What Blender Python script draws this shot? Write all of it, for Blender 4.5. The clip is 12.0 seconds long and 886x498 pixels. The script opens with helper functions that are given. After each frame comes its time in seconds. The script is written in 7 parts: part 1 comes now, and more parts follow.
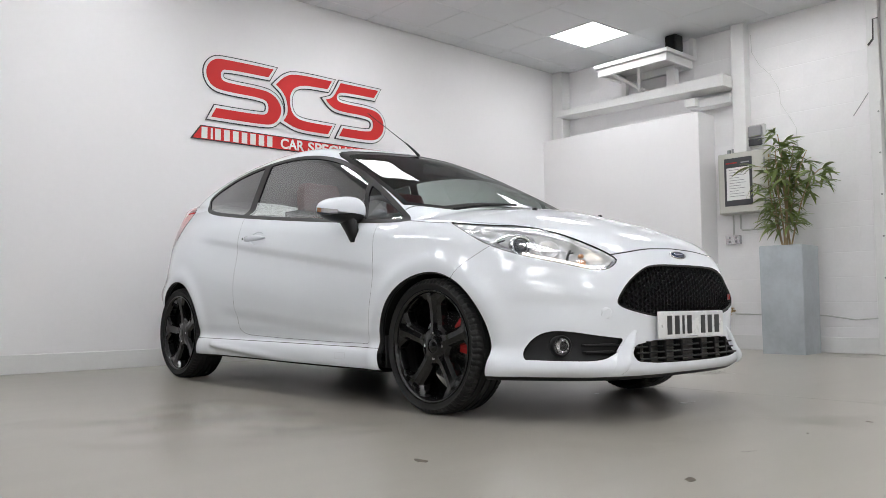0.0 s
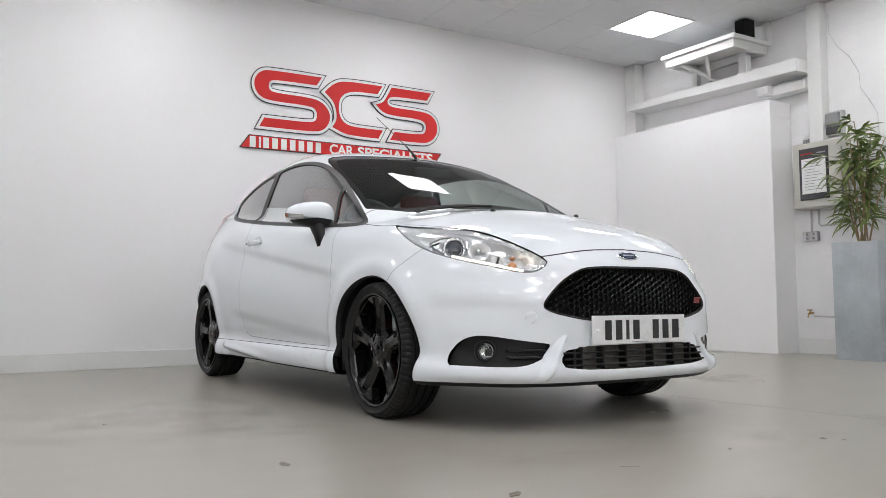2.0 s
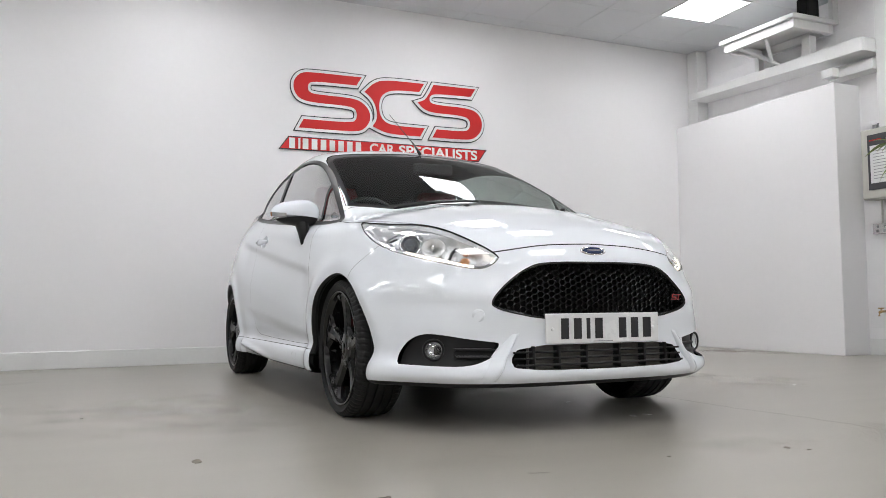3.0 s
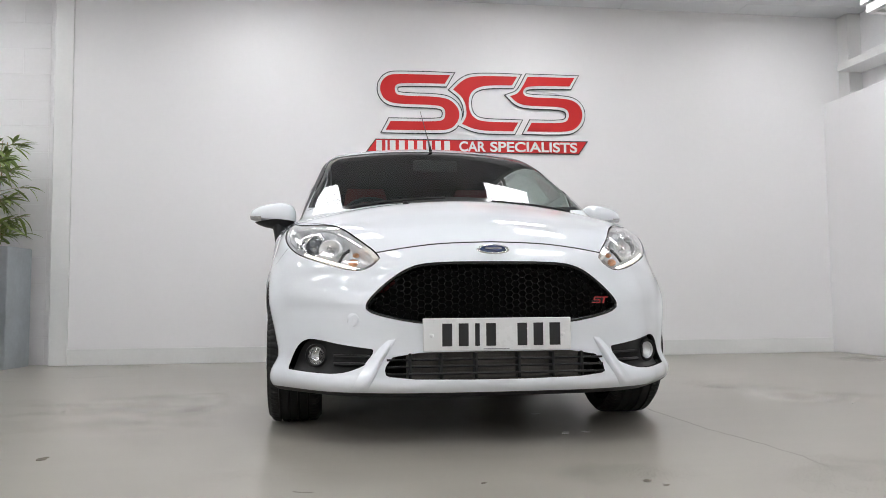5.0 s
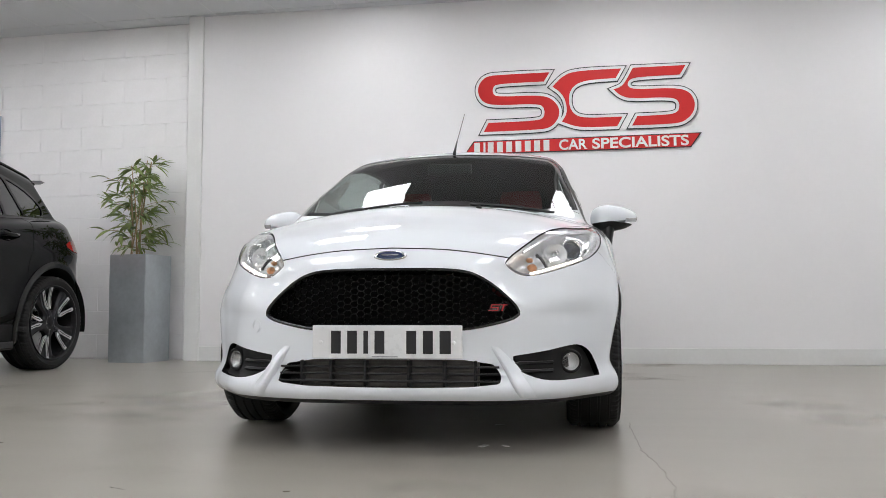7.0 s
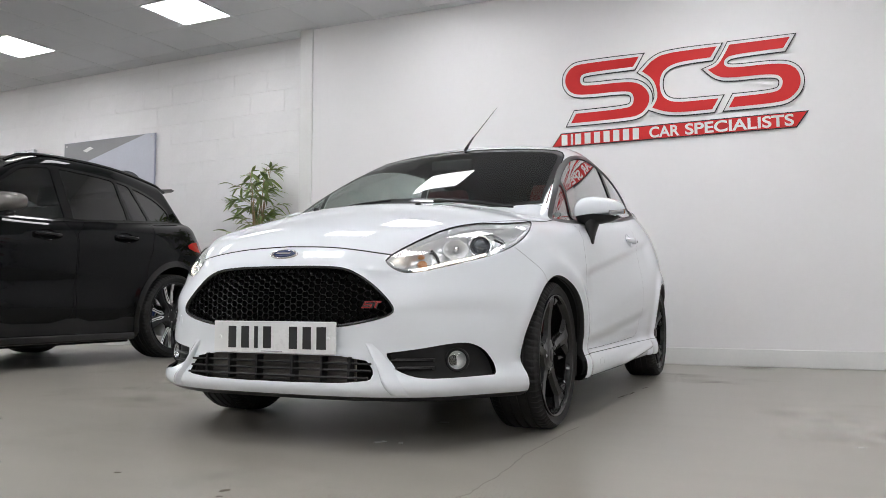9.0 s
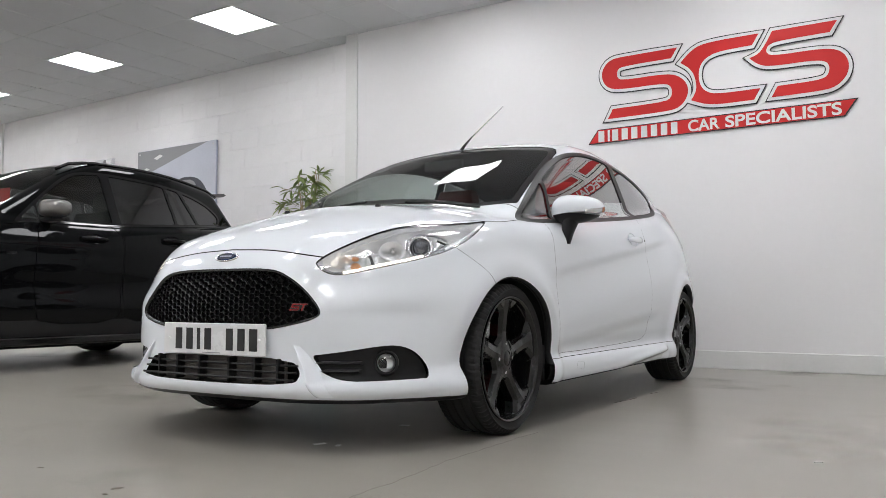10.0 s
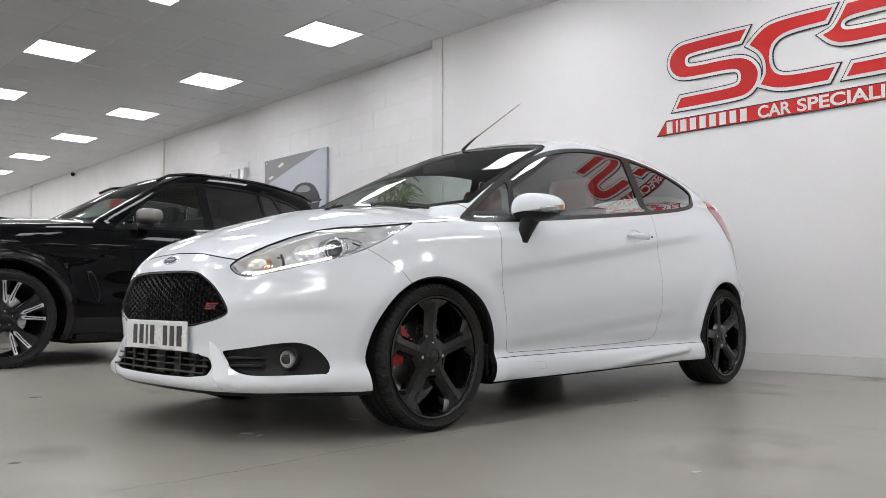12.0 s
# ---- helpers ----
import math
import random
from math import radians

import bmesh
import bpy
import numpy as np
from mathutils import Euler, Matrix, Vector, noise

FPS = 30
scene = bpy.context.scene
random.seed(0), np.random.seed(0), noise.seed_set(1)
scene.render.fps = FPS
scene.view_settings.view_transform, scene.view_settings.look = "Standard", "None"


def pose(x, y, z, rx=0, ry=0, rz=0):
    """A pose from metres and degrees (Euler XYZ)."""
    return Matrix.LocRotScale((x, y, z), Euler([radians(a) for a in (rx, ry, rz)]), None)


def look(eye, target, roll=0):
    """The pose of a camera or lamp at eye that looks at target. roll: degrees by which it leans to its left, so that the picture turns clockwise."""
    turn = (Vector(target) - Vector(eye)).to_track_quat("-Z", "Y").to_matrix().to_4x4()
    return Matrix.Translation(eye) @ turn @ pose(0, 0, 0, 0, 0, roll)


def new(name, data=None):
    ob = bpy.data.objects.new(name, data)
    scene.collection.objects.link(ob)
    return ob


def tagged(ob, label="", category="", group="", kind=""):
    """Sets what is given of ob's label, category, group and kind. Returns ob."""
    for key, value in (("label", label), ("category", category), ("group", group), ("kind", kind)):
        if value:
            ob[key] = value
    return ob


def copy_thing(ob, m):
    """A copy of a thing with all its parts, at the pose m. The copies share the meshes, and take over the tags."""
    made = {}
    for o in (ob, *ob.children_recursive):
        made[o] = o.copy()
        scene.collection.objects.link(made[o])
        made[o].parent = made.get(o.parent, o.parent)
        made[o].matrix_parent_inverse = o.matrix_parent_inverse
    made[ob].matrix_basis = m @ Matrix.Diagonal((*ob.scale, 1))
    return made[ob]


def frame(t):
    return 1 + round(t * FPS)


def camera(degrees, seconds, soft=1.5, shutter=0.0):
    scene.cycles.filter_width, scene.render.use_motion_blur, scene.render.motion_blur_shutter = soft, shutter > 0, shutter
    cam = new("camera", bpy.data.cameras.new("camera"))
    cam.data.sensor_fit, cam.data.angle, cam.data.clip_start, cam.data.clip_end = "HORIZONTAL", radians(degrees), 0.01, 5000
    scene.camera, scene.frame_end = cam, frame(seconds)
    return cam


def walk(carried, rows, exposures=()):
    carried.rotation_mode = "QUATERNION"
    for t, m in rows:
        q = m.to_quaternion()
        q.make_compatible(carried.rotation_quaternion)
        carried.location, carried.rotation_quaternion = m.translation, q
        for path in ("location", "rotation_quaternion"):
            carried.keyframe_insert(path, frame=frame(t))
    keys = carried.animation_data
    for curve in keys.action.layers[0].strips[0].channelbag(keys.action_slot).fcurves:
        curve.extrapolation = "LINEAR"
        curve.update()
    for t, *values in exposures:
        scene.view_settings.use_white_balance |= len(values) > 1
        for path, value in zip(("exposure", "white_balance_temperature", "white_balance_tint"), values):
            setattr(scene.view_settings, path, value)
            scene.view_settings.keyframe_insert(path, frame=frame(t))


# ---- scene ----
cam = camera(57.7, 12.0, soft=0.65)
PATH = [
    (0, (0.633, -0.068, 0.476), (1.978, 1.406, 0.609), -0.4),
    (0.5, (0.756, -0.19, 0.478), (2.079, 1.304, 0.611), -0.5),
    (1, (0.901, -0.31, 0.49), (2.175, 1.225, 0.622), -0.5),
    (1.5, (1.094, -0.437, 0.487), (2.273, 1.173, 0.622), -0.5),
    (2, (1.325, -0.566, 0.486), (2.39, 1.122, 0.621), -0.4),
    (2.5, (1.597, -0.682, 0.479), (2.544, 1.074, 0.615), -0.5),
    (3, (1.894, -0.78, 0.475), (2.724, 1.035, 0.61), -0.5),
    (5, (3.145, -0.958, 0.483), (3.427, 1.018, 0.619), -0.5),
    (5.5, (3.458, -0.97, 0.481), (3.58, 1.022, 0.618), -0.4),
    (6, (3.751, -0.972, 0.492), (3.719, 1.023, 0.63), -0.3),
    (6.5, (4.032, -0.953, 0.502), (3.865, 1.036, 0.639), -0.2),
    (7, (4.304, -0.919, 0.502), (4.014, 1.055, 0.641), -0.2),
    (9, (5.422, -0.597, 0.505), (4.607, 1.225, 0.634), -0.0),
    (9.5, (5.683, -0.439, 0.51), (4.745, 1.322, 0.638), -0.0),
    (10, (5.935, -0.283, 0.513), (4.89, 1.417, 0.642), -0.0),
    (10.5, (6.177, -0.133, 0.516), (5.04, 1.507, 0.642), -0.0),
    (11, (6.391, 0.008, 0.513), (5.168, 1.585, 0.638), -0.1),
    (11.5, (6.586, 0.149, 0.514), (5.264, 1.644, 0.637), -0.0),
    (12, (6.781, 0.286, 0.52), (5.373, 1.701, 0.643), -0.0),
]
walk(cam, [(t, look(eye, target, roll)) for t, eye, target, roll in PATH])

# ---- world and light: a closed showroom lit by its own ceiling panels ----
world = bpy.data.worlds.new("world")
scene.world = world
world.use_nodes = True
world.node_tree.nodes["Background"].inputs["Color"].default_value = (0.8, 0.85, 0.9, 1)
world.node_tree.nodes["Background"].inputs["Strength"].default_value = 0.05
PANEL_GLOW = 14.4

# ---- materials ----
def surface(name, color, rough=0.5, metal=0.0, vary=0.06, scale=1.5, fine=60.0, bump=0.0, coat=0.0, rough_vary=0.06, tint=None, spec=0.5, piece=0.0):
    """A painted, plastic, metal or mineral surface with stains at one scale and grain at another."""
    m = bpy.data.materials.new(name)
    m.use_nodes = True
    nt = m.node_tree
    b = nt.nodes["Principled BSDF"]
    co = nt.nodes.new("ShaderNodeTexCoord")
    big, small = nt.nodes.new("ShaderNodeTexNoise"), nt.nodes.new("ShaderNodeTexNoise")
    big.inputs["Scale"].default_value, big.inputs["Detail"].default_value = scale, 6
    small.inputs["Scale"].default_value, small.inputs["Detail"].default_value = fine, 3
    for n in (big, small):
        nt.links.new(co.outputs["Object"], n.inputs["Vector"])
    add = nt.nodes.new("ShaderNodeMath")
    add.operation = "MULTIPLY_ADD"
    nt.links.new(small.outputs["Fac"], add.inputs[0])
    add.inputs[1].default_value = 0.35
    nt.links.new(big.outputs["Fac"], add.inputs[2])
    ramp_node = nt.nodes.new("ShaderNodeValToRGB")
    dark = tuple(c * (1 - vary * 2) for c in (tint or color))
    light = tuple(min(1, c * (1 + vary)) for c in color)
    ramp_node.color_ramp.elements[0].position, ramp_node.color_ramp.elements[1].position = 0.38, 0.9
    ramp_node.color_ramp.elements[0].color, ramp_node.color_ramp.elements[1].color = (*dark, 1), (*light, 1)
    nt.links.new(add.outputs[0], ramp_node.inputs["Fac"])
    out = ramp_node.outputs["Color"]
    if piece:
        info = nt.nodes.new("ShaderNodeObjectInfo")
        hsv = nt.nodes.new("ShaderNodeHueSaturation")
        rng = nt.nodes.new("ShaderNodeMapRange")
        rng.inputs["To Min"].default_value, rng.inputs["To Max"].default_value = 1 - piece, 1 + piece
        nt.links.new(info.outputs["Random"], rng.inputs["Value"])
        nt.links.new(rng.outputs["Result"], hsv.inputs["Value"])
        nt.links.new(out, hsv.inputs["Color"])
        out = hsv.outputs["Color"]
    nt.links.new(out, b.inputs["Base Color"])
    rr = nt.nodes.new("ShaderNodeMapRange")
    rr.inputs["To Min"].default_value, rr.inputs["To Max"].default_value = max(0.0, rough - rough_vary), min(1, rough + rough_vary)
    nt.links.new(add.outputs[0], rr.inputs["Value"])
    nt.links.new(rr.outputs["Result"], b.inputs["Roughness"])
    b.inputs["Metallic"].default_value = metal
    b.inputs["Coat Weight"].default_value = coat
    b.inputs["Coat Roughness"].default_value = 0.03
    b.inputs["Specular IOR Level"].default_value = spec
    if bump:
        bm_node = nt.nodes.new("ShaderNodeBump")
        bm_node.inputs["Strength"].default_value = bump
        bm_node.inputs["Distance"].default_value = 0.004
        nt.links.new(add.outputs[0], bm_node.inputs["Height"])
        nt.links.new(bm_node.outputs["Normal"], b.inputs["Normal"])
    return m


def pane_glass(name, tint, gloss=1.0, r0=0.043):
    """Thin glazing: straight through with a tint, with a mirror sheen that grows towards grazing, the same from both sides."""
    m = bpy.data.materials.new(name)
    m.use_nodes = True
    nt = m.node_tree
    nt.nodes.remove(nt.nodes["Principled BSDF"])
    out = nt.nodes["Material Output"]
    clear, shine, mix, face = (nt.nodes.new(k) for k in ("ShaderNodeBsdfTransparent", "ShaderNodeBsdfGlossy", "ShaderNodeMixShader", "ShaderNodeLayerWeight"))
    clear.inputs["Color"].default_value = (*tint, 1)
    shine.inputs["Roughness"].default_value = 0.0
    shine.inputs["Color"].default_value = (gloss, gloss, gloss, 1)
    face.inputs["Blend"].default_value = 0.5

    def step(op, a, b):
        n = nt.nodes.new("ShaderNodeMath")
        n.operation = op
        for k, v in enumerate((a, b)):
            if isinstance(v, float):
                n.inputs[k].default_value = v
            else:
                nt.links.new(v, n.inputs[k])
        return n.outputs[0]
    once = step("ADD", step("MULTIPLY", step("POWER", face.outputs["Facing"], 5.0), 1.0 - r0), r0)
    # both faces of the pane reflect: 2R / (1 + R)
    nt.links.new(step("DIVIDE", step("MULTIPLY", once, 2.0), step("ADD", once, 1.0)), mix.inputs[0])
    nt.links.new(clear.outputs[0], mix.inputs[1])
    nt.links.new(shine.outputs[0], mix.inputs[2])
    nt.links.new(mix.outputs[0], out.inputs["Surface"])
    return m


def glowing(name, color, strength):
    m = bpy.data.materials.new(name)
    m.use_nodes = True
    b = m.node_tree.nodes["Principled BSDF"]
    b.inputs["Base Color"].default_value = (*color, 1)
    b.inputs["Emission Color"].default_value = (*color, 1)
    b.inputs["Emission Strength"].default_value = strength
    return m


def floor_material():
    """Grey resin-painted concrete: soft cloudy tone, a speckle of fine grain, faint drag marks and an uneven sheen."""
    m = surface("floor_resin", (0.345, 0.326, 0.286), rough=0.27, vary=0.02, scale=0.5, fine=220.0, bump=0.0, rough_vary=0.05, tint=(0.335, 0.312, 0.268), spec=0.5)
    nt = m.node_tree
    b = nt.nodes["Principled BSDF"]
    co = next(n for n in nt.nodes if n.type == "TEX_COORD")
    base = b.inputs["Base Color"].links[0].from_socket
    drag, stretch = nt.nodes.new("ShaderNodeTexNoise"), nt.nodes.new("ShaderNodeMapping")
    stretch.inputs["Scale"].default_value = (0.5, 2.6, 1.0)
    stretch.inputs["Rotation"].default_value = (0, 0, 0.45)
    drag.inputs["Scale"].default_value, drag.inputs["Detail"].default_value = 2.2, 9
    nt.links.new(co.outputs["Object"], stretch.inputs["Vector"])
    nt.links.new(stretch.outputs["Vector"], drag.inputs["Vector"])
    rng = nt.nodes.new("ShaderNodeMapRange")
    rng.inputs["From Min"].default_value, rng.inputs["From Max"].default_value = 0.3, 0.7
    rng.inputs["To Min"].default_value, rng.inputs["To Max"].default_value = 0.955, 1.03
    nt.links.new(drag.outputs["Fac"], rng.inputs["Value"])
    hsv = nt.nodes.new("ShaderNodeHueSaturation")
    nt.links.new(rng.outputs["Result"], hsv.inputs["Value"])
    nt.links.new(base, hsv.inputs["Color"])
    nt.links.new(hsv.outputs["Color"], b.inputs["Base Color"])
    return m


M_FLOOR = floor_material()
M_WALL = surface("white_wall_paint", (0.86, 0.85, 0.855), rough=0.6, vary=0.015, scale=0.6, fine=25, bump=0.05)
M_BLOCK = surface("painted_blockwork", (0.85, 0.84, 0.845), rough=0.6, vary=0.025, scale=2.5, fine=45, bump=0.22, piece=0.012)
M_WOODWHITE = surface("white_gloss_woodwork", (0.78, 0.78, 0.77), rough=0.35, vary=0.03, scale=2.0, fine=40, bump=0.05)
M_CEIL = surface("ceiling_tile", (0.69, 0.7, 0.715), rough=0.85, vary=0.03, scale=0.8, fine=120, bump=0.15)
M_TBAR = surface("ceiling_grid_bar", (0.69, 0.7, 0.71), rough=0.5, vary=0.02)
M_PANEL = glowing("light_panel_diffuser", (0.972, 0.98, 1.01), PANEL_GLOW)
M_CARWHITE = surface("white_car_paint", (0.815, 0.843, 0.882), rough=0.25, vary=0.006, scale=0.8, fine=150, coat=1.0, rough_vary=0.02, spec=0.0)
M_CARBLACK = surface("black_car_paint", (0.004, 0.0043, 0.0048), rough=0.02, vary=0.1, scale=1, fine=300, coat=0.0, rough_vary=0.01, spec=0.16)
M_PLASTIC = surface("black_plastic", (0.013, 0.013, 0.0135), rough=0.45, vary=0.12, scale=4, fine=200, bump=0.05, spec=0.28)
M_GRILLE = surface("gloss_grille_plastic", (0.02, 0.02, 0.021), rough=0.22, vary=0.1, scale=6, fine=150, spec=0.6)
M_GLOSSBLACK = surface("gloss_black", (0.005, 0.005, 0.0055), rough=0.1, vary=0.1, coat=0.0, rough_vary=0.03)
M_TRIM = surface("black_window_trim", (0.02, 0.0195, 0.0195), rough=0.4, vary=0.1, spec=0.3)
M_RUBBER = surface("tyre_rubber", (0.024, 0.024, 0.024), rough=0.6, vary=0.18, scale=8, fine=120, bump=0.1, spec=0.2)
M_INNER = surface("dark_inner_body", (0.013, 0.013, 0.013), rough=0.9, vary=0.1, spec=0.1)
M_LINING = surface("grey_roof_lining", (0.03, 0.03, 0.03), rough=0.95, vary=0.05, spec=0.05)
M_RIMBLACK = surface("black_alloy", (0.006, 0.006, 0.0062), rough=0.09, vary=0.12, coat=0.0, rough_vary=0.05)
M_STEEL = surface("bright_steel", (0.62, 0.62, 0.62), rough=0.25, metal=1.0, vary=0.08)
M_REFLECT = surface("lamp_reflector", (0.91, 0.91, 0.91), rough=0.16, metal=0.6, vary=0.04, scale=9, fine=70, rough_vary=0.1)
M_CHROME = surface("chrome", (0.78, 0.78, 0.79), rough=0.06, metal=1.0, vary=0.02, rough_vary=0.02)
M_ALLOY = surface("machined_alloy", (0.68, 0.68, 0.69), rough=0.32, metal=0.6, vary=0.06)
M_DARKALLOY = surface("dark_grey_alloy", (0.025, 0.025, 0.027), rough=0.3, metal=0.6, vary=0.1)
M_RED = surface("red_sign_face", (0.64, 0.03, 0.03), rough=0.45, vary=0.03, scale=3, fine=80, spec=0.25)
M_CALIPER = surface("red_caliper", (0.42, 0.012, 0.014), rough=0.4, vary=0.1)
M_BLUE = surface("blue_caliper", (0.01, 0.03, 0.12), rough=0.4, vary=0.1)
M_SIGNWHITE = surface("white_sign_face", (0.80, 0.80, 0.79), rough=0.4, vary=0.02)
M_SIGNBLACK = surface("black_sign_edge", (0.02, 0.022, 0.025), rough=0.4, vary=0.05)
M_PLATE = surface("number_plate_white", (0.76, 0.76, 0.76), rough=0.25, vary=0.004, scale=6)
M_LETTER = surface("black_characters", (0.012, 0.012, 0.013), rough=0.3, vary=0.05)
M_AMBER = surface("amber_lens", (0.52, 0.25, 0.12), rough=0.15, vary=0.1)
M_REDLENS = surface("red_lens", (0.5, 0.02, 0.02), rough=0.12, vary=0.05, coat=0.6)
M_BADGEBLUE = surface("blue_badge", (0.015, 0.03, 0.09), rough=0.2, vary=0.05, coat=0.5)
M_SEATRED = surface("red_seat_fabric", (0.13, 0.013, 0.013), rough=0.85, vary=0.12, fine=160, bump=0.2)
M_SEATBLACK = surface("black_seat_fabric", (0.015, 0.015, 0.016), rough=0.9, vary=0.12, fine=160, bump=0.2)
M_ZINC = surface("galvanised_steel", (0.50, 0.54, 0.565), rough=0.36, metal=0.55, vary=0.1, scale=3.5, fine=30, rough_vary=0.14)
M_LEAF = surface("bamboo_leaf", (0.25, 0.33, 0.09), rough=0.45, vary=0.3, scale=6, fine=40, piece=0.25)
M_CANE = surface("bamboo_cane", (0.36, 0.26, 0.14), rough=0.55, vary=0.2, scale=12, fine=60, bump=0.2)
M_SOIL = surface("dark_soil", (0.03, 0.022, 0.016), rough=0.95, vary=0.3, scale=14, fine=90, bump=0.6)
M_BEIGE = surface("beige_enamel", (0.56, 0.55, 0.50), rough=0.4, vary=0.04)
M_GREYMETAL = surface("grey_metal", (0.33, 0.34, 0.34), rough=0.4, metal=0.4, vary=0.08)
M_RADIATOR = surface("dusty_radiator", (0.12, 0.11, 0.1), rough=0.6, vary=0.2, scale=20, fine=200)
M_FLECK = surface("dried_dirt", (0.19, 0.165, 0.13), rough=0.8, vary=0.3, scale=30, fine=200)
M_SCUFF = surface("dark_scuff", (0.14, 0.125, 0.105), rough=0.6, vary=0.2, scale=40, fine=300)
M_CRACK = surface("filled_crack", (0.25, 0.232, 0.198), rough=0.5, vary=0.15, scale=40, fine=300)
M_PAPER = surface("white_paper", (0.78, 0.78, 0.77), rough=0.7, vary=0.015)
M_DARKPRINT = surface("dark_print", (0.05, 0.05, 0.055), rough=0.45, vary=0.05)
M_GREYPRINT = surface("grey_print", (0.30, 0.30, 0.31), rough=0.6, vary=0.05)
M_CABLE = surface("white_cable", (0.6, 0.6, 0.58), rough=0.5, vary=0.05)
M_BRASS = surface("brass_tap", (0.45, 0.30, 0.13), rough=0.3, metal=1.0, vary=0.1)
M_POSTER = surface("poster_print", (0.42, 0.45, 0.55), rough=0.35, vary=0.08, scale=1.2, fine=20)
M_POSTERCEIL = surface("poster_pale_print", (0.55, 0.57, 0.64), rough=0.35, vary=0.05)
M_POSTERDARK = surface("poster_dark_print", (0.045, 0.05, 0.065), rough=0.35, vary=0.2, scale=5)
M_SMOKED = pane_glass("tinted_side_glass", (0.8, 0.85, 0.83), r0=0.1)
M_SCREEN = pane_glass("windscreen_glass", (0.84, 0.93, 0.89), gloss=0.3, r0=0.04)
M_DOORTINT = pane_glass("tinted_door_glass", (0.5, 0.55, 0.53), r0=0.035)
M_PRIVACY = pane_glass("privacy_glass", (0.12, 0.125, 0.13), r0=0.05)
M_LAMPGLASS = surface("projector_glass", (0.03, 0.04, 0.06), rough=0.03, vary=0.05, coat=1.0, spec=1.0, rough_vary=0.02)
M_MIRRORCAP = surface("satin_silver", (0.26, 0.25, 0.24), rough=0.3, metal=0.9, vary=0.08)
M_LENS = pane_glass("clear_lamp_lens", (0.93, 0.94, 0.95), r0=0.035)
M_BULB = glowing("daytime_light_strip", (1.0, 0.93, 0.8), 2.2)
# ---- shapes: curves, signed distances and shells ----
def spl(*pts):
    """A smooth curve through (x, y) points, as a function of arrays."""
    xs, ys = np.array([p[0] for p in pts], float), np.array([p[1] for p in pts], float)
    h = np.diff(xs)
    d = np.diff(ys) / h
    m = np.concatenate([[d[0]], (d[:-1] * h[1:] + d[1:] * h[:-1]) / (h[1:] + h[:-1]), [d[-1]]])

    def value(q):
        q = np.clip(np.asarray(q, float), xs[0], xs[-1])
        i = np.clip(np.searchsorted(xs, q) - 1, 0, len(xs) - 2)
        t = (q - xs[i]) / h[i]
        return ((1 + 2 * t) * (1 - t) ** 2 * ys[i] + t * (1 - t) ** 2 * h[i] * m[i]
                + t * t * (3 - 2 * t) * ys[i + 1] + t * t * (t - 1) * h[i] * m[i + 1])
    return value


def rounded(pts, times=2, keep=()):
    """A closed outline with its corners cut round; corners in keep stay sharp."""
    pts = [(np.array(p, float), i in keep) for i, p in enumerate(pts)]
    for _ in range(times):
        out = []
        n = len(pts)
        for i in range(n):
            a, ka = pts[i]
            b, kb = pts[(i + 1) % n]
            if ka:
                out.append((a, True))
            else:
                out.append((0.75 * a + 0.25 * b, False))
            if not kb:
                out.append((0.25 * a + 0.75 * b, False))
        pts = out
    return np.array([p for p, _ in pts])


def sd_poly(poly, u, v):
    """Signed distance in the plane to a closed outline, negative inside."""
    u, v = np.asarray(u, float), np.asarray(v, float)
    if u.size < 4000:
        a, b = poly, np.roll(poly, -1, axis=0)
        e = b - a
        wx, wy = u.ravel()[:, None] - a[:, 0], v.ravel()[:, None] - a[:, 1]
        t = np.clip((wx * e[:, 0] + wy * e[:, 1]) / ((e * e).sum(1) + 1e-12), 0, 1)
        d = np.sqrt(((wx - t * e[:, 0]) ** 2 + (wy - t * e[:, 1]) ** 2).min(1))
        vv = v.ravel()[:, None]
        crosses = (a[:, 1] > vv) != (b[:, 1] > vv)
        ey = np.where(np.abs(e[:, 1]) < 1e-12, 1e-12, e[:, 1])
        odd = (crosses & (u.ravel()[:, None] < a[:, 0] + wy * e[:, 0] / ey)).sum(1) % 2 == 1
        return np.where(odd, -d, d).reshape(u.shape)
    best = np.full(u.shape, 1e9)
    inside = np.zeros(u.shape, bool)
    for (ax, ay), (bx, by) in zip(poly, np.roll(poly, -1, axis=0)):
        ex, ey = bx - ax, by - ay
        wx, wy = u - ax, v - ay
        t = np.clip((wx * ex + wy * ey) / (ex * ex + ey * ey + 1e-12), 0, 1)
        best = np.minimum(best, (wx - t * ex) ** 2 + (wy - t * ey) ** 2)
        crosses = (ay > v) != (by > v)
        inside ^= crosses & (u < ax + (v - ay) * ex / (ey if abs(ey) > 1e-12 else 1e-12))
    d = np.sqrt(best)
    return np.where(inside, -d, d)


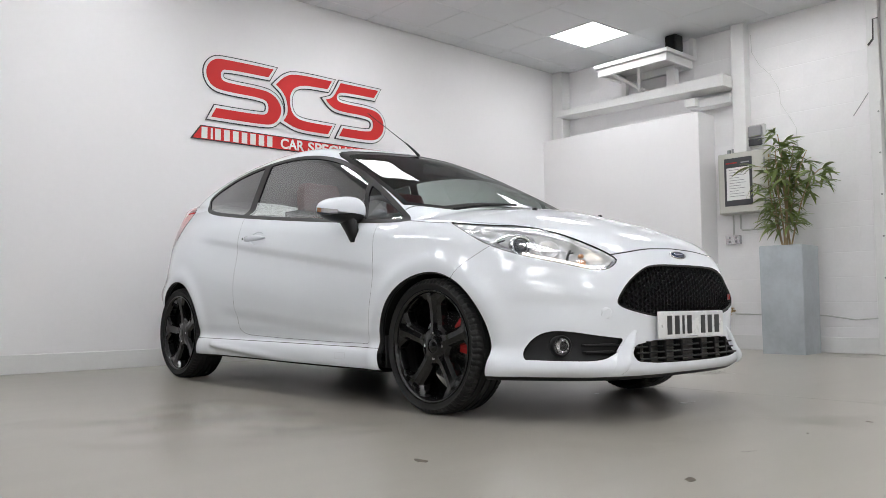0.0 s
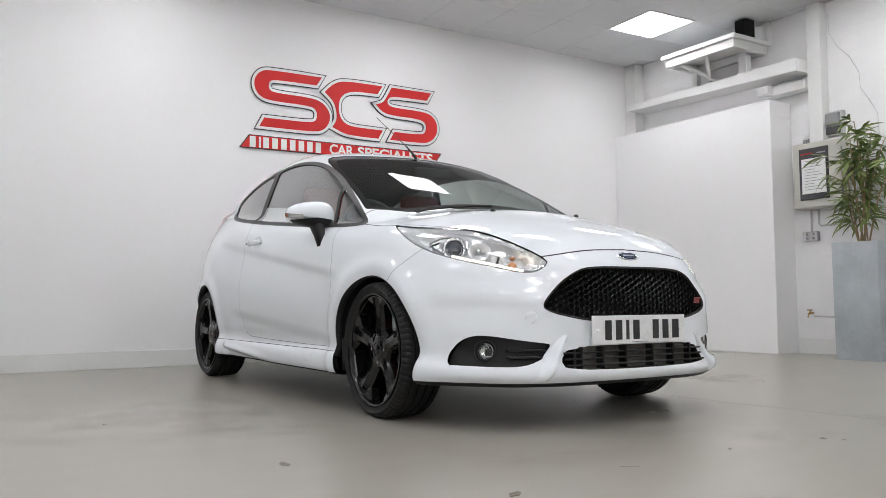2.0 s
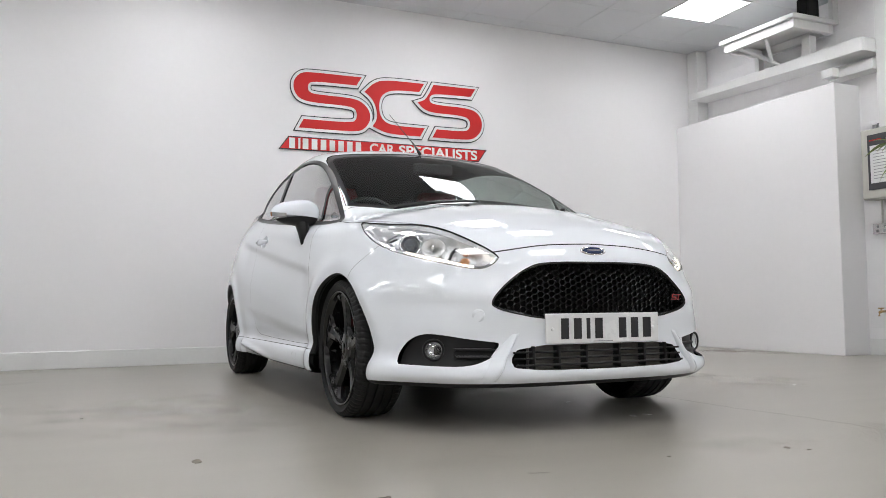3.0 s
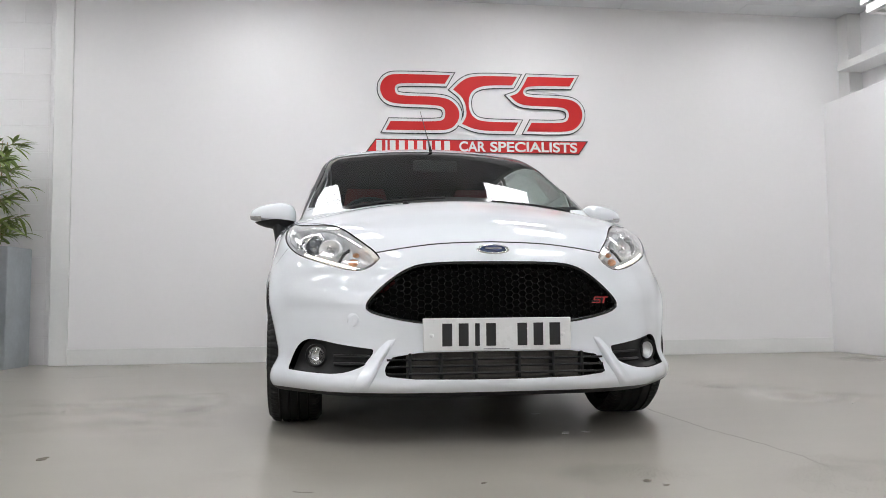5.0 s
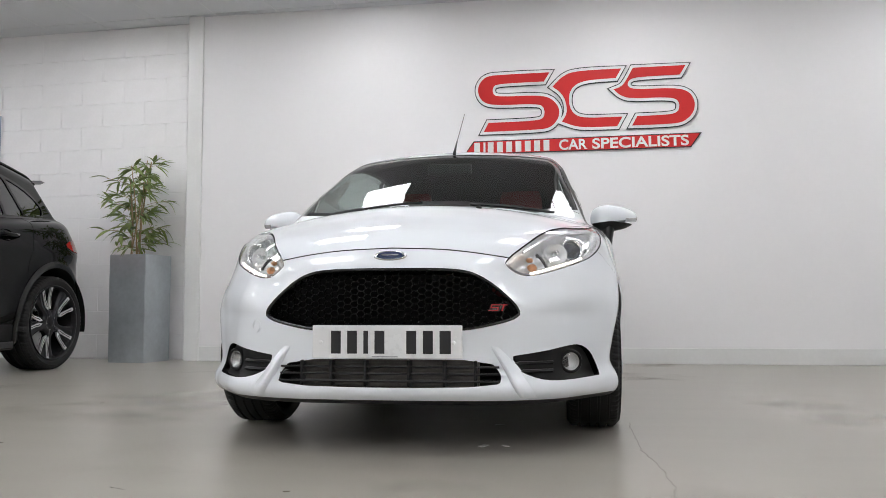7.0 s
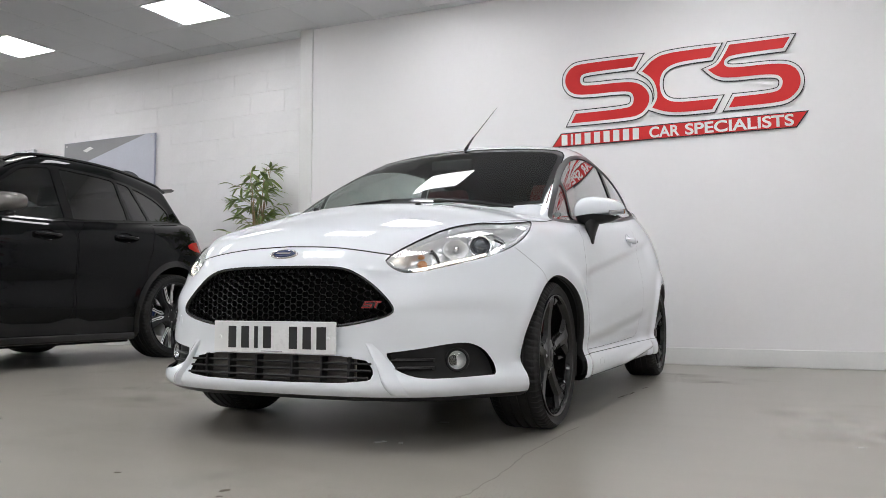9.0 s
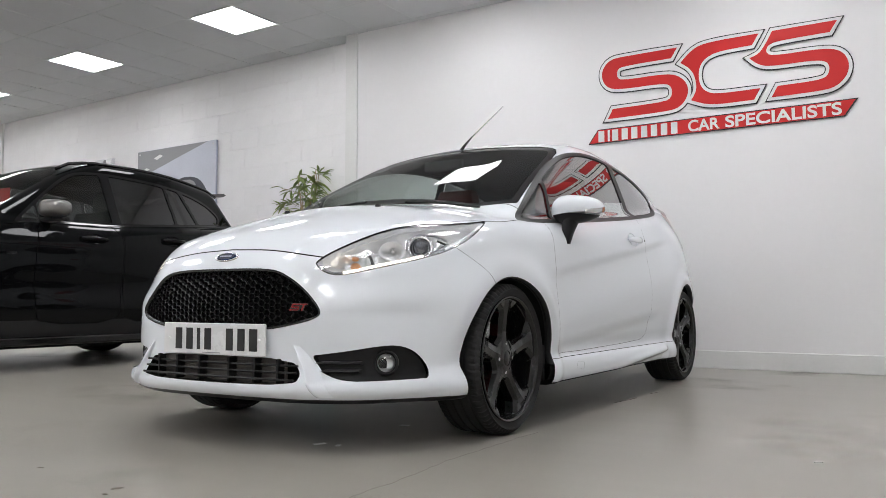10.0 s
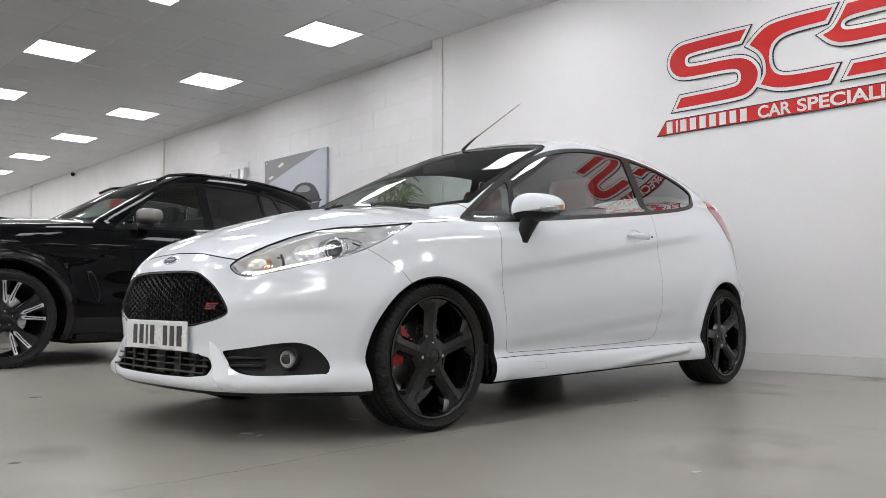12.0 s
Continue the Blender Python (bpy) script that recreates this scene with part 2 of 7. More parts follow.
def plan_field(poly, x1=1.35, s0=-1.4, s1=3.9, h=0.0125):
    """The signed distance to a plan outline, held on a grid and read smoothly from it."""
    xs, ss = np.arange(-4 * h, x1 + 4 * h, h), np.arange(s0, s1, h)
    gx, gs = np.meshgrid(xs, ss, indexing="ij")
    table = sd_poly(poly, gx.ravel(), gs.ravel()).reshape(gx.shape)

    def weights(t):
        return ((1 - t) ** 3 / 6, (3 * t ** 3 - 6 * t * t + 4) / 6, (-3 * t ** 3 + 3 * t * t + 3 * t + 1) / 6, t ** 3 / 6)

    def value(x, s):
        u, v = (np.abs(x) - xs[0]) / h, (s - ss[0]) / h
        i, j = np.clip(np.floor(u).astype(int), 1, len(xs) - 3), np.clip(np.floor(v).astype(int), 1, len(ss) - 3)
        wu, wv = weights(np.clip(u - i, 0, 1)), weights(np.clip(v - j, 0, 1))
        out = 0.0
        for a in range(4):
            for b in range(4):
                out = out + wu[a] * wv[b] * table[i + a - 1, j + b - 1]
        return out
    return value


def smax(a, b, k):
    h = np.maximum(k - np.abs(a - b), 0)
    return np.maximum(a, b) + h * h / (4 * k)


def smin(a, b, k):
    return -smax(-a, -b, k)


def ramp(a, b, q):
    t = np.clip((q - a) / (b - a), 0, 1)
    return t * t * (3 - 2 * t)


def gradient(f, p):
    e = 0.0015
    g = np.stack([f(p + o) - f(p - o) for o in np.eye(3) * e], 1)
    return g / (np.linalg.norm(g, axis=1, keepdims=True) + 1e-12)


def settle(f, p):
    """Moves points that lie near the surface f = 0 onto it."""
    for _ in range(2):
        p = p - f(p)[:, None] * gradient(f, p)
    return p


def shell(f, box, core, step):
    """The surface f = 0 for x >= 0, drawn from a box's faces towards a core inside: points and triangles."""
    (x1, s0, s1, z0, z1), (cx, cs0, cs1, cz0, cz1) = box, core
    nx, ns, nz = int(x1 / step), int((s1 - s0) / step), int((z1 - z0) / step)
    X, S, Z = np.linspace(0, x1, nx + 1), np.linspace(s0, s1, ns + 1), np.linspace(z0, z1, nz + 1)
    index, pts, tris = {}, [], []

    def sheet(grid):
        ids = np.empty(grid.shape[:2], int)
        for i in range(grid.shape[0]):
            for j in range(grid.shape[1]):
                key = tuple(np.round(grid[i, j], 5))
                if key not in index:
                    index[key] = len(pts)
                    pts.append(key)
                ids[i, j] = index[key]
        a, b, c, d = ids[:-1, :-1].ravel(), ids[1:, :-1].ravel(), ids[1:, 1:].ravel(), ids[:-1, 1:].ravel()
        tris.append(np.stack([a, b, c], 1)), tris.append(np.stack([a, c, d], 1))

    def mesh_of(U, V, place, flip):
        g = np.array([[place(u, v) for v in V] for u in U])
        sheet(g[::-1] if flip else g)
    mesh_of(S, Z, lambda s, z: (x1, s, z), False)
    mesh_of(X, S, lambda x, s: (x, s, z1), False)
    mesh_of(X, S, lambda x, s: (x, s, z0), True)
    mesh_of(X, Z, lambda x, z: (x, s0, z), False)
    mesh_of(X, Z, lambda x, z: (x, s1, z), True)
    outer = np.array(pts, float)
    inner = np.stack([np.clip(outer[:, 0], 0, cx), np.clip(outer[:, 1], cs0, cs1), np.clip(outer[:, 2], cz0, cz1)], 1)
    inner[:, 0] = outer[:, 0] * cx / x1
    lo, hi = np.zeros(len(outer)), np.ones(len(outer))
    found = np.zeros(len(outer), bool)
    for k in range(1, 41):
        t = 1 - k / 40
        v = f(outer * t + inner * (1 - t))
        new_hit = (v < 0) & ~found
        lo[new_hit], hi[new_hit] = t, t + 1 / 40
        found |= new_hit
    for _ in range(14):
        t = (lo + hi) / 2
        v = f(outer * t[:, None] + inner * (1 - t[:, None]))
        lo, hi = np.where(v < 0, t, lo), np.where(v < 0, hi, t)
    p = outer * lo[:, None] + inner * (1 - lo[:, None])
    p[outer[:, 0] < 1e-9, 0] = 0
    return p, np.concatenate(tris)


def cut(p, tris, g):
    """Splits triangles along g = 0 (a value for each point). Returns points, the triangles where g < 0, and those where g > 0."""
    g = np.where(np.abs(g) < 1e-9, 1e-9, g)
    neg = g[tris] < 0
    n = neg.sum(1)
    ins, outs = [tris[n == 3]], [tris[n == 0]]
    extra, made = [], {}
    base = len(p)

    def mid(a, b):
        key = (a, b) if a < b else (b, a)
        if key not in made:
            t = g[key[0]] / (g[key[0]] - g[key[1]])
            made[key] = base + len(extra)
            extra.append(p[key[0]] * (1 - t) + p[key[1]] * t)
        return made[key]
    i1, o1 = [], []
    for tri, ng in zip(tris[(n == 1) | (n == 2)], neg[(n == 1) | (n == 2)]):
        lone = int(np.argmax(ng)) if ng.sum() == 1 else int(np.argmin(ng))
        a, b, c = tri[lone], tri[(lone + 1) % 3], tri[(lone + 2) % 3]
        ab, ac = mid(a, b), mid(a, c)
        one, two = ([(a, ab, ac)], [(ab, b, c), (ab, c, ac)])
        if ng.sum() == 1:
            i1 += one
            o1 += two
        else:
            o1 += one
            i1 += two
    if i1:
        ins.append(np.array(i1))
    if o1:
        outs.append(np.array(o1))
    return (np.concatenate([p, np.array(extra)]) if extra else p), np.concatenate(ins), np.concatenate(outs)
# ---- the form of the white hatchback: x across, s back from the front axle, z up ----
PLAN = rounded([(0, -0.768), (0.25, -0.76), (0.45, -0.735), (0.58, -0.655), (0.66, -0.54), (0.745, -0.41), (0.802, -0.26), (0.834, -0.08),
                (0.845, 0.2), (0.85, 0.7), (0.848, 1.4), (0.85, 2.1), (0.836, 2.45), (0.798, 2.75), (0.725, 2.97), (0.57, 3.1),
                (0.35, 3.165), (0, 3.18), (-0.35, 3.165), (-0.57, 3.1), (-0.725, 2.97), (-0.798, 2.75), (-0.836, 2.45), (-0.85, 2.1),
                (-0.848, 1.4), (-0.85, 0.7), (-0.845, 0.2), (-0.834, -0.08), (-0.802, -0.26), (-0.745, -0.41), (-0.66, -0.54),
                (-0.58, -0.655), (-0.45, -0.735), (-0.25, -0.76)], 3)
PLAN_D = plan_field(PLAN)
IN_FRONT = spl((0.1, 0.05), (0.17, 0.012), (0.205, -0.022), (0.235, -0.022), (0.27, 0.0), (0.33, 0.008), (0.45, 0.0), (0.56, 0.006), (0.64, 0.03), (0.7, 0.065), (0.78, 0.13), (0.95, 0.3))
IN_SIDE = spl((0.1, 0.05), (0.18, 0.004), (0.25, 0.004), (0.29, 0.022), (0.36, 0.014), (0.46, 0.003), (0.58, 0.0), (0.72, 0.014), (0.8, 0.03), (0.86, 0.048), (0.95, 0.085), (1.1, 0.18))
IN_REAR = spl((0.1, 0.1), (0.22, 0.03), (0.4, 0.0), (0.55, 0.0), (0.65, 0.05), (0.9, 0.09), (1.1, 0.13))
TOP = spl((-0.8, 0.655), (-0.72, 0.7), (-0.6, 0.765), (-0.45, 0.824), (-0.25, 0.884), (-0.1, 0.921), (0, 0.933), (0.2, 0.954), (0.35, 0.969), (0.5, 0.982), (1.05, 1.047), (1.78, 1.125), (2.34, 1.195), (3.2, 1.23))
ROOF = spl((0.2, 1.1), (0.5, 1.19), (0.7, 1.254), (0.95, 1.342), (1.2, 1.396), (1.55, 1.424), (1.9, 1.407), (2.3, 1.357), (2.7, 1.273), (3.0, 1.19))
TAPER = spl((0, 0.0), (1.7, 0.0), (2.2, 0.01), (2.6, 0.035), (3.0, 0.09))


def lid(x, s):
    """Height of the bonnet and of the shoulders behind it."""
    return TOP(s) - (0.205 - 0.012 * ramp(-0.2, 0.2, s)) * x * x


def hatch(p):
    x, s, z = np.abs(p[:, 0]), p[:, 1], p[:, 2]
    wf, wr = 1 - ramp(-0.6, -0.15, s), ramp(2.6, 3.05, s)
    low = PLAN_D(x, s) + wf * IN_FRONT(z) + wr * IN_REAR(z) + (1 - wf - wr) * IN_SIDE(z)
    for sw in (-0.0085, 2.44):
        r = np.hypot(s - sw, z - 0.288)
        low = low - 0.013 * np.exp(-((r - 0.365) / 0.05) ** 2)
    # shoulder crease, rising to the rear, and the fold low on the door
    line = 0.652 + 0.138 * (s - 0.36)
    under = line - z
    low = low + 0.013 * ramp(-0.004, 0.05, under) * (1 - ramp(0.06, 0.26, under)) * ramp(0.22, 0.5, s) * (1 - ramp(1.9, 2.35, s))
    fold = 0.345 + 0.083 * (s - 0.4)
    low = low + 0.015 * ramp(-0.012, 0.06, fold - z) * ramp(0.262, 0.285, z) * ramp(0.36, 0.5, s) * (1 - ramp(1.6, 1.9, s))
    # wing-like blade of the side skirt in front of the rear wheel
    wing = 0.18 + 0.062 * (s - 1.0)
    flare = ramp(1.0, 1.5, s) * (1 - ramp(1.9, 1.98, s))
    low = low - 0.012 * flare * np.exp(-((z - wing) / 0.018) ** 2) + 0.02 * flare * ramp(0.004, 0.035, wing - z)
    low = low + 0.045 * (1 - ramp(0.36, 0.58, z)) * ramp(2.62, 2.85, s)
    low = low + 0.048 * ramp(0.28, 0.5, x) * (0.3 + 0.7 * ramp(0.48, 0.6, z)) * (1 - ramp(-0.65, -0.3, s))
    low = low + 0.034 * ramp(0.46, 0.7, z) * ramp(-0.55, -0.3, s) * (1 - ramp(0.0, 0.4, s))
    # hollow above the fog lamps, below which the corner of the bumper flares out
    corner = ramp(0.44, 0.6, x) * (1 - ramp(-0.52, -0.3, s))
    low = low + corner * (0.012 * np.exp(-((z - 0.47) / 0.05) ** 2) - 0.006 * (1 - ramp(0.36, 0.43, z)))
    top = (z - lid(x, s)) * 0.95
    low = smax(low, top, 0.075)
    low = smax(low, 0.165 - z, 0.03)
    side = (x - (0.722 - 0.215 * (z - 0.85) - 0.19 * (z - 0.85) ** 2 - 0.012 * (s - 1.1) ** 2 - TAPER(s))) * 0.96
    screen = ((s - 0.185 - 0.37 * x * x) * -0.4683 + (z - 0.96) * 0.8836)
    roof = z - (ROOF(s) - 0.16 * x * x)
    rear = (s - 2.82 - 0.6 * (1.2 - z) + 0.15 * x * x) * 0.85
    cabin = smax(smax(side, smax(screen, roof, 0.1), 0.07), rear, 0.07)
    cabin = smax(cabin, 0.75 - z, 0.02)
    return smin(low, cabin, 0.02)

# ---- building helpers ----
def part(name, data, material, parent=None, label="", smooth=False, at=None):
    """Links a bmesh (or mesh) as one mesh object, under a thing or a part where parent is given."""
    if isinstance(data, bmesh.types.BMesh):
        me = bpy.data.meshes.new(name)
        if smooth:
            for f in data.faces:
                f.smooth = True
        data.to_mesh(me)
        data.free()
    else:
        me = data
    if material and not me.materials:
        me.materials.append(material)
    ob = new(name, me)
    if parent:
        ob.parent = parent
    if at:
        ob.matrix_local = at
    if label:
        ob["label"] = label
    return ob


def thing(name, m, label, category, group="", kind=""):
    """An Empty at a thing's base that parents its parts."""
    ob = new(name)
    ob.empty_display_size = 0.1
    ob.matrix_world = m
    return tagged(ob, label, category, group, kind)


def box(x0, x1, y0, y1, z0, z1, bevel=0.0, bm=None, seg=1):
    own = bm is None
    bm = bm or bmesh.new()
    made = bmesh.ops.create_cube(bm, size=1.0, matrix=Matrix.LocRotScale(((x0 + x1) / 2, (y0 + y1) / 2, (z0 + z1) / 2), None, (x1 - x0, y1 - y0, z1 - z0)))
    if bevel and own:
        bmesh.ops.bevel(bm, geom=bm.edges[:], offset=bevel, segments=seg, profile=0.5, affect="EDGES")
    return bm


def lathe(profile, steps=32, axis="z", bm=None, m=None, closed=False):
    """Turns (radius, height) points round an axis."""
    bm = bm or bmesh.new()
    rings = []
    turn = {"z": Matrix(), "x": Matrix.Rotation(math.pi / 2, 4, "Y"), "y": Matrix.Rotation(-math.pi / 2, 4, "X")}[axis]
    m = (m or Matrix()) @ turn
    for r, h in profile:
        if r < 1e-6:
            rings.append([bm.verts.new(m @ Vector((0, 0, h)))])
        else:
            rings.append([bm.verts.new(m @ Vector((r * math.cos(2 * math.pi * i / steps), r * math.sin(2 * math.pi * i / steps), h))) for i in range(steps)])
    pairs = list(zip(rings, rings[1:])) + ([(rings[-1], rings[0])] if closed else [])
    for a, b in pairs:
        for i in range(steps):
            j = (i + 1) % steps
            if len(a) == 1 and len(b) == 1:
                continue
            if len(a) == 1:
                bm.faces.new((a[0], b[j], b[i]))
            elif len(b) == 1:
                bm.faces.new((a[i], a[j], b[0]))
            else:
                bm.faces.new((a[i], a[j], b[j], b[i]))
    bmesh.ops.recalc_face_normals(bm, faces=bm.faces)
    return bm


def tube(points, radius, sides=8, bm=None, taper=1.0):
    """A round bar along a path."""
    bm = bm or bmesh.new()
    pts = [Vector(p) for p in points]
    rings = []
    n = len(pts)
    for i, p in enumerate(pts):
        d = (pts[min(i + 1, n - 1)] - pts[max(i - 1, 0)]).normalized()
        u = d.cross(Vector((0, 0, 1)) if abs(d.z) < 0.9 else Vector((1, 0, 0))).normalized()
        v = d.cross(u)
        r = radius * (1 + (taper - 1) * i / max(1, n - 1))
        rings.append([bm.verts.new(p + r * (math.cos(2 * math.pi * k / sides) * u + math.sin(2 * math.pi * k / sides) * v)) for k in range(sides)])
    for a, b in zip(rings, rings[1:]):
        for k in range(sides):
            bm.faces.new((a[k], a[(k + 1) % sides], b[(k + 1) % sides], b[k]))
    bm.faces.new(rings[0][::-1])
    bm.faces.new(rings[-1])
    bmesh.ops.recalc_face_normals(bm, faces=bm.faces)
    return bm


def prism(outline, depth, m=None, bevel=0.0, bm=None):
    """An outline in the x-z plane, thickened along y from 0 to -depth."""
    own = bm is None
    bm = bm or bmesh.new()
    m = m or Matrix()
    front = [bm.verts.new(m @ Vector((u, -depth, v))) for u, v in outline]
    back = [bm.verts.new(m @ Vector((u, 0, v))) for u, v in outline]
    f = bm.faces.new(front)
    bm.faces.new(back[::-1])
    n = len(front)
    for i in range(n):
        bm.faces.new((front[i], back[i], back[(i + 1) % n], front[(i + 1) % n]))
    bmesh.ops.recalc_face_normals(bm, faces=bm.faces)
    if bevel and own:
        bmesh.ops.bevel(bm, geom=[e for e in bm.edges if e in set(f.edges)], offset=bevel, segments=1, affect="EDGES")
    return bm


def plain_mesh(name, p, tris, normals=None):
    """A mesh of numpy points and triangles; unused points are dropped."""
    used, inv = np.unique(tris.ravel(), return_inverse=True)
    me = bpy.data.meshes.new(name)
    me.from_pydata(p[used].tolist(), [], inv.reshape(-1, 3).tolist())
    me.polygons.foreach_set("use_smooth", np.ones(len(tris), bool))
    if normals is not None:
        me.normals_split_custom_set_from_vertices(normals[used].tolist())
    return me


def words(text, height, m, name, material, parent, depth=0.004, width=None, label="", heavy=0.016):
    """Raised lettering in the built-in font, standing in the x-z plane of m and reading along +x."""
    cu = bpy.data.curves.new(name, "FONT")
    cu.body, cu.size, cu.extrude, cu.offset = text, height / 0.7, depth / 2, height * heavy
    ob = new(name, cu)
    bpy.context.view_layer.update()
    me = bpy.data.meshes.new_from_object(ob.evaluated_get(bpy.context.evaluated_depsgraph_get()))
    bpy.data.objects.remove(ob)
    bpy.data.curves.remove(cu)
    xs = [v.co.x for v in me.vertices]
    ys = [v.co.y for v in me.vertices]
    sx = width / (max(xs) - min(xs)) if width else 1.0
    sy = height / (max(ys) - min(ys))
    x0, y0 = min(xs), min(ys)
    for v in me.vertices:
        v.co = ((v.co.x - x0) * sx, -v.co.z - depth / 2, (v.co.y - y0) * sy)
    me.materials.clear()
    return part(name, me, material, parent, label, at=m)

# ---- the room ----
CEIL_Z, BACK_Y, RIGHT_X, LEFT_X, NEAR_Y = 3.215, 6.08, 8.17, -17.5, -7.0
PIVOT = Vector((0.83, 6.24, 0))
LEFT_TURN = -2.6
left_pose = pose(*PIVOT, 0, 0, LEFT_TURN)


def setting(name, bm, material, label, category, m=None):
    return tagged(part(name, bm, material, at=m), label, category, kind="structure")


setting("floor", box(LEFT_X - 0.3, RIGHT_X + 0.2, NEAR_Y - 0.2, 7.6, -0.2, 0.0), M_FLOOR, "pale grey resin-painted concrete floor with scuffs and a soft sheen", "floor")
wall_back = setting("wall_back", box(PIVOT.x + 0.1, RIGHT_X + 0.2, BACK_Y, BACK_Y + 0.2, 0, CEIL_Z + 0.1), M_WALL, "smooth white plastered wall that carries the sign", "wall")
setting("wall_front", box(LEFT_X, RIGHT_X + 0.2, NEAR_Y - 0.2, NEAR_Y, 0, CEIL_Z + 0.1), M_WALL, "plain white wall that closes the showroom", "wall")
setting("wall_end", box(LEFT_X - 0.2, LEFT_X, NEAR_Y, 7.4, 0, CEIL_Z + 0.1), M_WALL, "plain white end wall of the showroom", "wall")
wall_right = setting("wall_right", box(RIGHT_X + 0.0012, RIGHT_X + 0.2, NEAR_Y, BACK_Y, 0, CEIL_Z + 0.1), M_WALL, "white painted blockwork side wall", "wall")
wall_left = setting("wall_left", box(-18.6, 0.06, 0.004, 0.2, 0, CEIL_Z + 0.1), M_WALL, "white painted blockwork wall of the showroom's long side", "wall", left_pose)
for i, (x, w) in enumerate(((0.045, 0.15), (-7.1, 0.13), (-14.6, 0.13))):
    ob = setting(f"pillar_{i + 1}", box(x, x + w, -0.172 if i == 0 else -0.03, 0.1, 0, CEIL_Z + 0.05, 0.004), M_WOODWHITE, "white boxed-in pillar running from floor to ceiling", "pillar", left_pose)
setting("baseboard_back", box(0.98, 7.86, BACK_Y - 0.014, BACK_Y, 0, 0.135, 0.004), M_WOODWHITE, "white painted skirting board along the wall", "skirting")
setting("baseboard_right", box(RIGHT_X - 0.012, RIGHT_X + 0.002, 2.55, 4.05, 0, 0.14, 0.003), M_WOODWHITE, "white painted skirting board along the wall", "skirting")

# suspended ceiling: one mesh of tiles a little apart, in which the panels are let in
TILE = 0.596
GRID = pose(0.22, 5.15, CEIL_Z, 0, 0, -2.0)
PANELS = [(i, j) for i in range(-7, 4) for j in range(0, 7) if not (i == 3 and j == 2)]
lit = {(4 * i, -3 * j) for i, j in PANELS}


def column(i):
    """Place of a tile column: tiles run a touch wide on the long side and narrow towards the side wall."""
    return TILE * (i * 1.02 if i < 0 else i if i <= 4 else 4 + (i - 4) * 0.97)


bm = bmesh.new()
for i in range(-32, 16):
    for j in range(-22, 5):
        c = GRID @ Vector((column(i), j * TILE, 0))
        if (i, j) in lit or not (LEFT_X - 0.5 < c.x < RIGHT_X + 0.45 and NEAR_Y - 0.4 < c.y < 7.3):
            continue
        a = 0.286
        tilt = [random.uniform(-0.0012, 0.0012) for _ in range(4)]
        low = [bm.verts.new((column(i) + u * a, j * TILE + v * a, 0.002 + t)) for (u, v), t in zip(((-1, -1), (1, -1), (1, 1), (-1, 1)), tilt)]
        high = [bm.verts.new((column(i) + u * (a + 0.002), j * TILE + v * (a + 0.005), 0.012)) for u, v in ((-1, -1), (1, -1), (1, 1), (-1, 1))]
        bm.faces.new(low[::-1])
        for k in range(4):
            bm.faces.new((low[k], high[k], high[(k + 1) % 4], low[(k + 1) % 4]))
ceiling = setting("ceiling", bm, M_CEIL, "pale grey suspended ceiling of square mineral tiles", "ceiling", GRID)
setting("ceiling_grid", box(-19.5, 9.5, -13.2, 2.6, 0.0045, 0.05), M_TBAR, "pale metal grid that carries the ceiling tiles", "ceiling grid", GRID)


def ceiling_light(i, j):
    t = thing("ceiling_light", GRID @ pose(column(4 * i), -j * 3 * TILE, 0), "square white flat light panel let into the ceiling", "ceiling light", "ceiling light panels")
    bm = bmesh.new()
    for x0, x1, y0, y1 in ((-0.297, 0.297, -0.297, -0.28), (-0.297, 0.297, 0.28, 0.297), (-0.297, -0.28, -0.28, 0.28), (0.28, 0.297, -0.28, 0.28)):
        box(x0, x1, y0, y1, -0.004, 0.01, bm=bm)
    part("frame", bm, M_TBAR, t)
    part("diffuser", box(-0.28, 0.28, -0.28, 0.28, 0.0, 0.008), M_PANEL, t, "bright white diffuser")
    return t


first = ceiling_light(0, 0)
for i, j in PANELS:
    if (i, j) != (0, 0):
        copy_thing(first, GRID @ pose(column(4 * i), -j * 3 * TILE, 0))

# ---- the white hatchback ----
def on_side(f, s, z, far=1.2):
    """x of the surface at (s, z), looking from the side."""
    s, z = np.broadcast_arrays(np.asarray(s, float), np.asarray(z, float))
    lo, hi = np.zeros(s.shape) + 0.2, np.full(s.shape, far)
    for _ in range(30):
        m = (lo + hi) / 2
        v = f(np.stack([m.ravel(), s.ravel(), z.ravel()], 1)).reshape(s.shape)
        lo, hi = np.where(v < 0, m, lo), np.where(v < 0, hi, m)
    return lo


def on_front(f, x, z, far=-1.2, deep=0.3):
    """s of the surface at (x, z), looking from the front."""
    x, z = np.broadcast_arrays(np.asarray(x, float), np.asarray(z, float))
    lo, hi = np.zeros(x.shape) + deep, np.full(x.shape, far)
    for _ in range(30):
        m = (lo + hi) / 2
        v = f(np.stack([x.ravel(), m.ravel(), z.ravel()], 1)).reshape(x.shape)
        lo, hi = np.where(v < 0, m, lo), np.where(v < 0, hi, m)
    return lo


def both_sides(p, tris):
    """The half shell and its mirror image, for parts that cross the middle."""
    q = p * np.array([-1, 1, 1])
    return np.concatenate([p, q]), np.concatenate([tris, tris[:, ::-1] + len(p)])


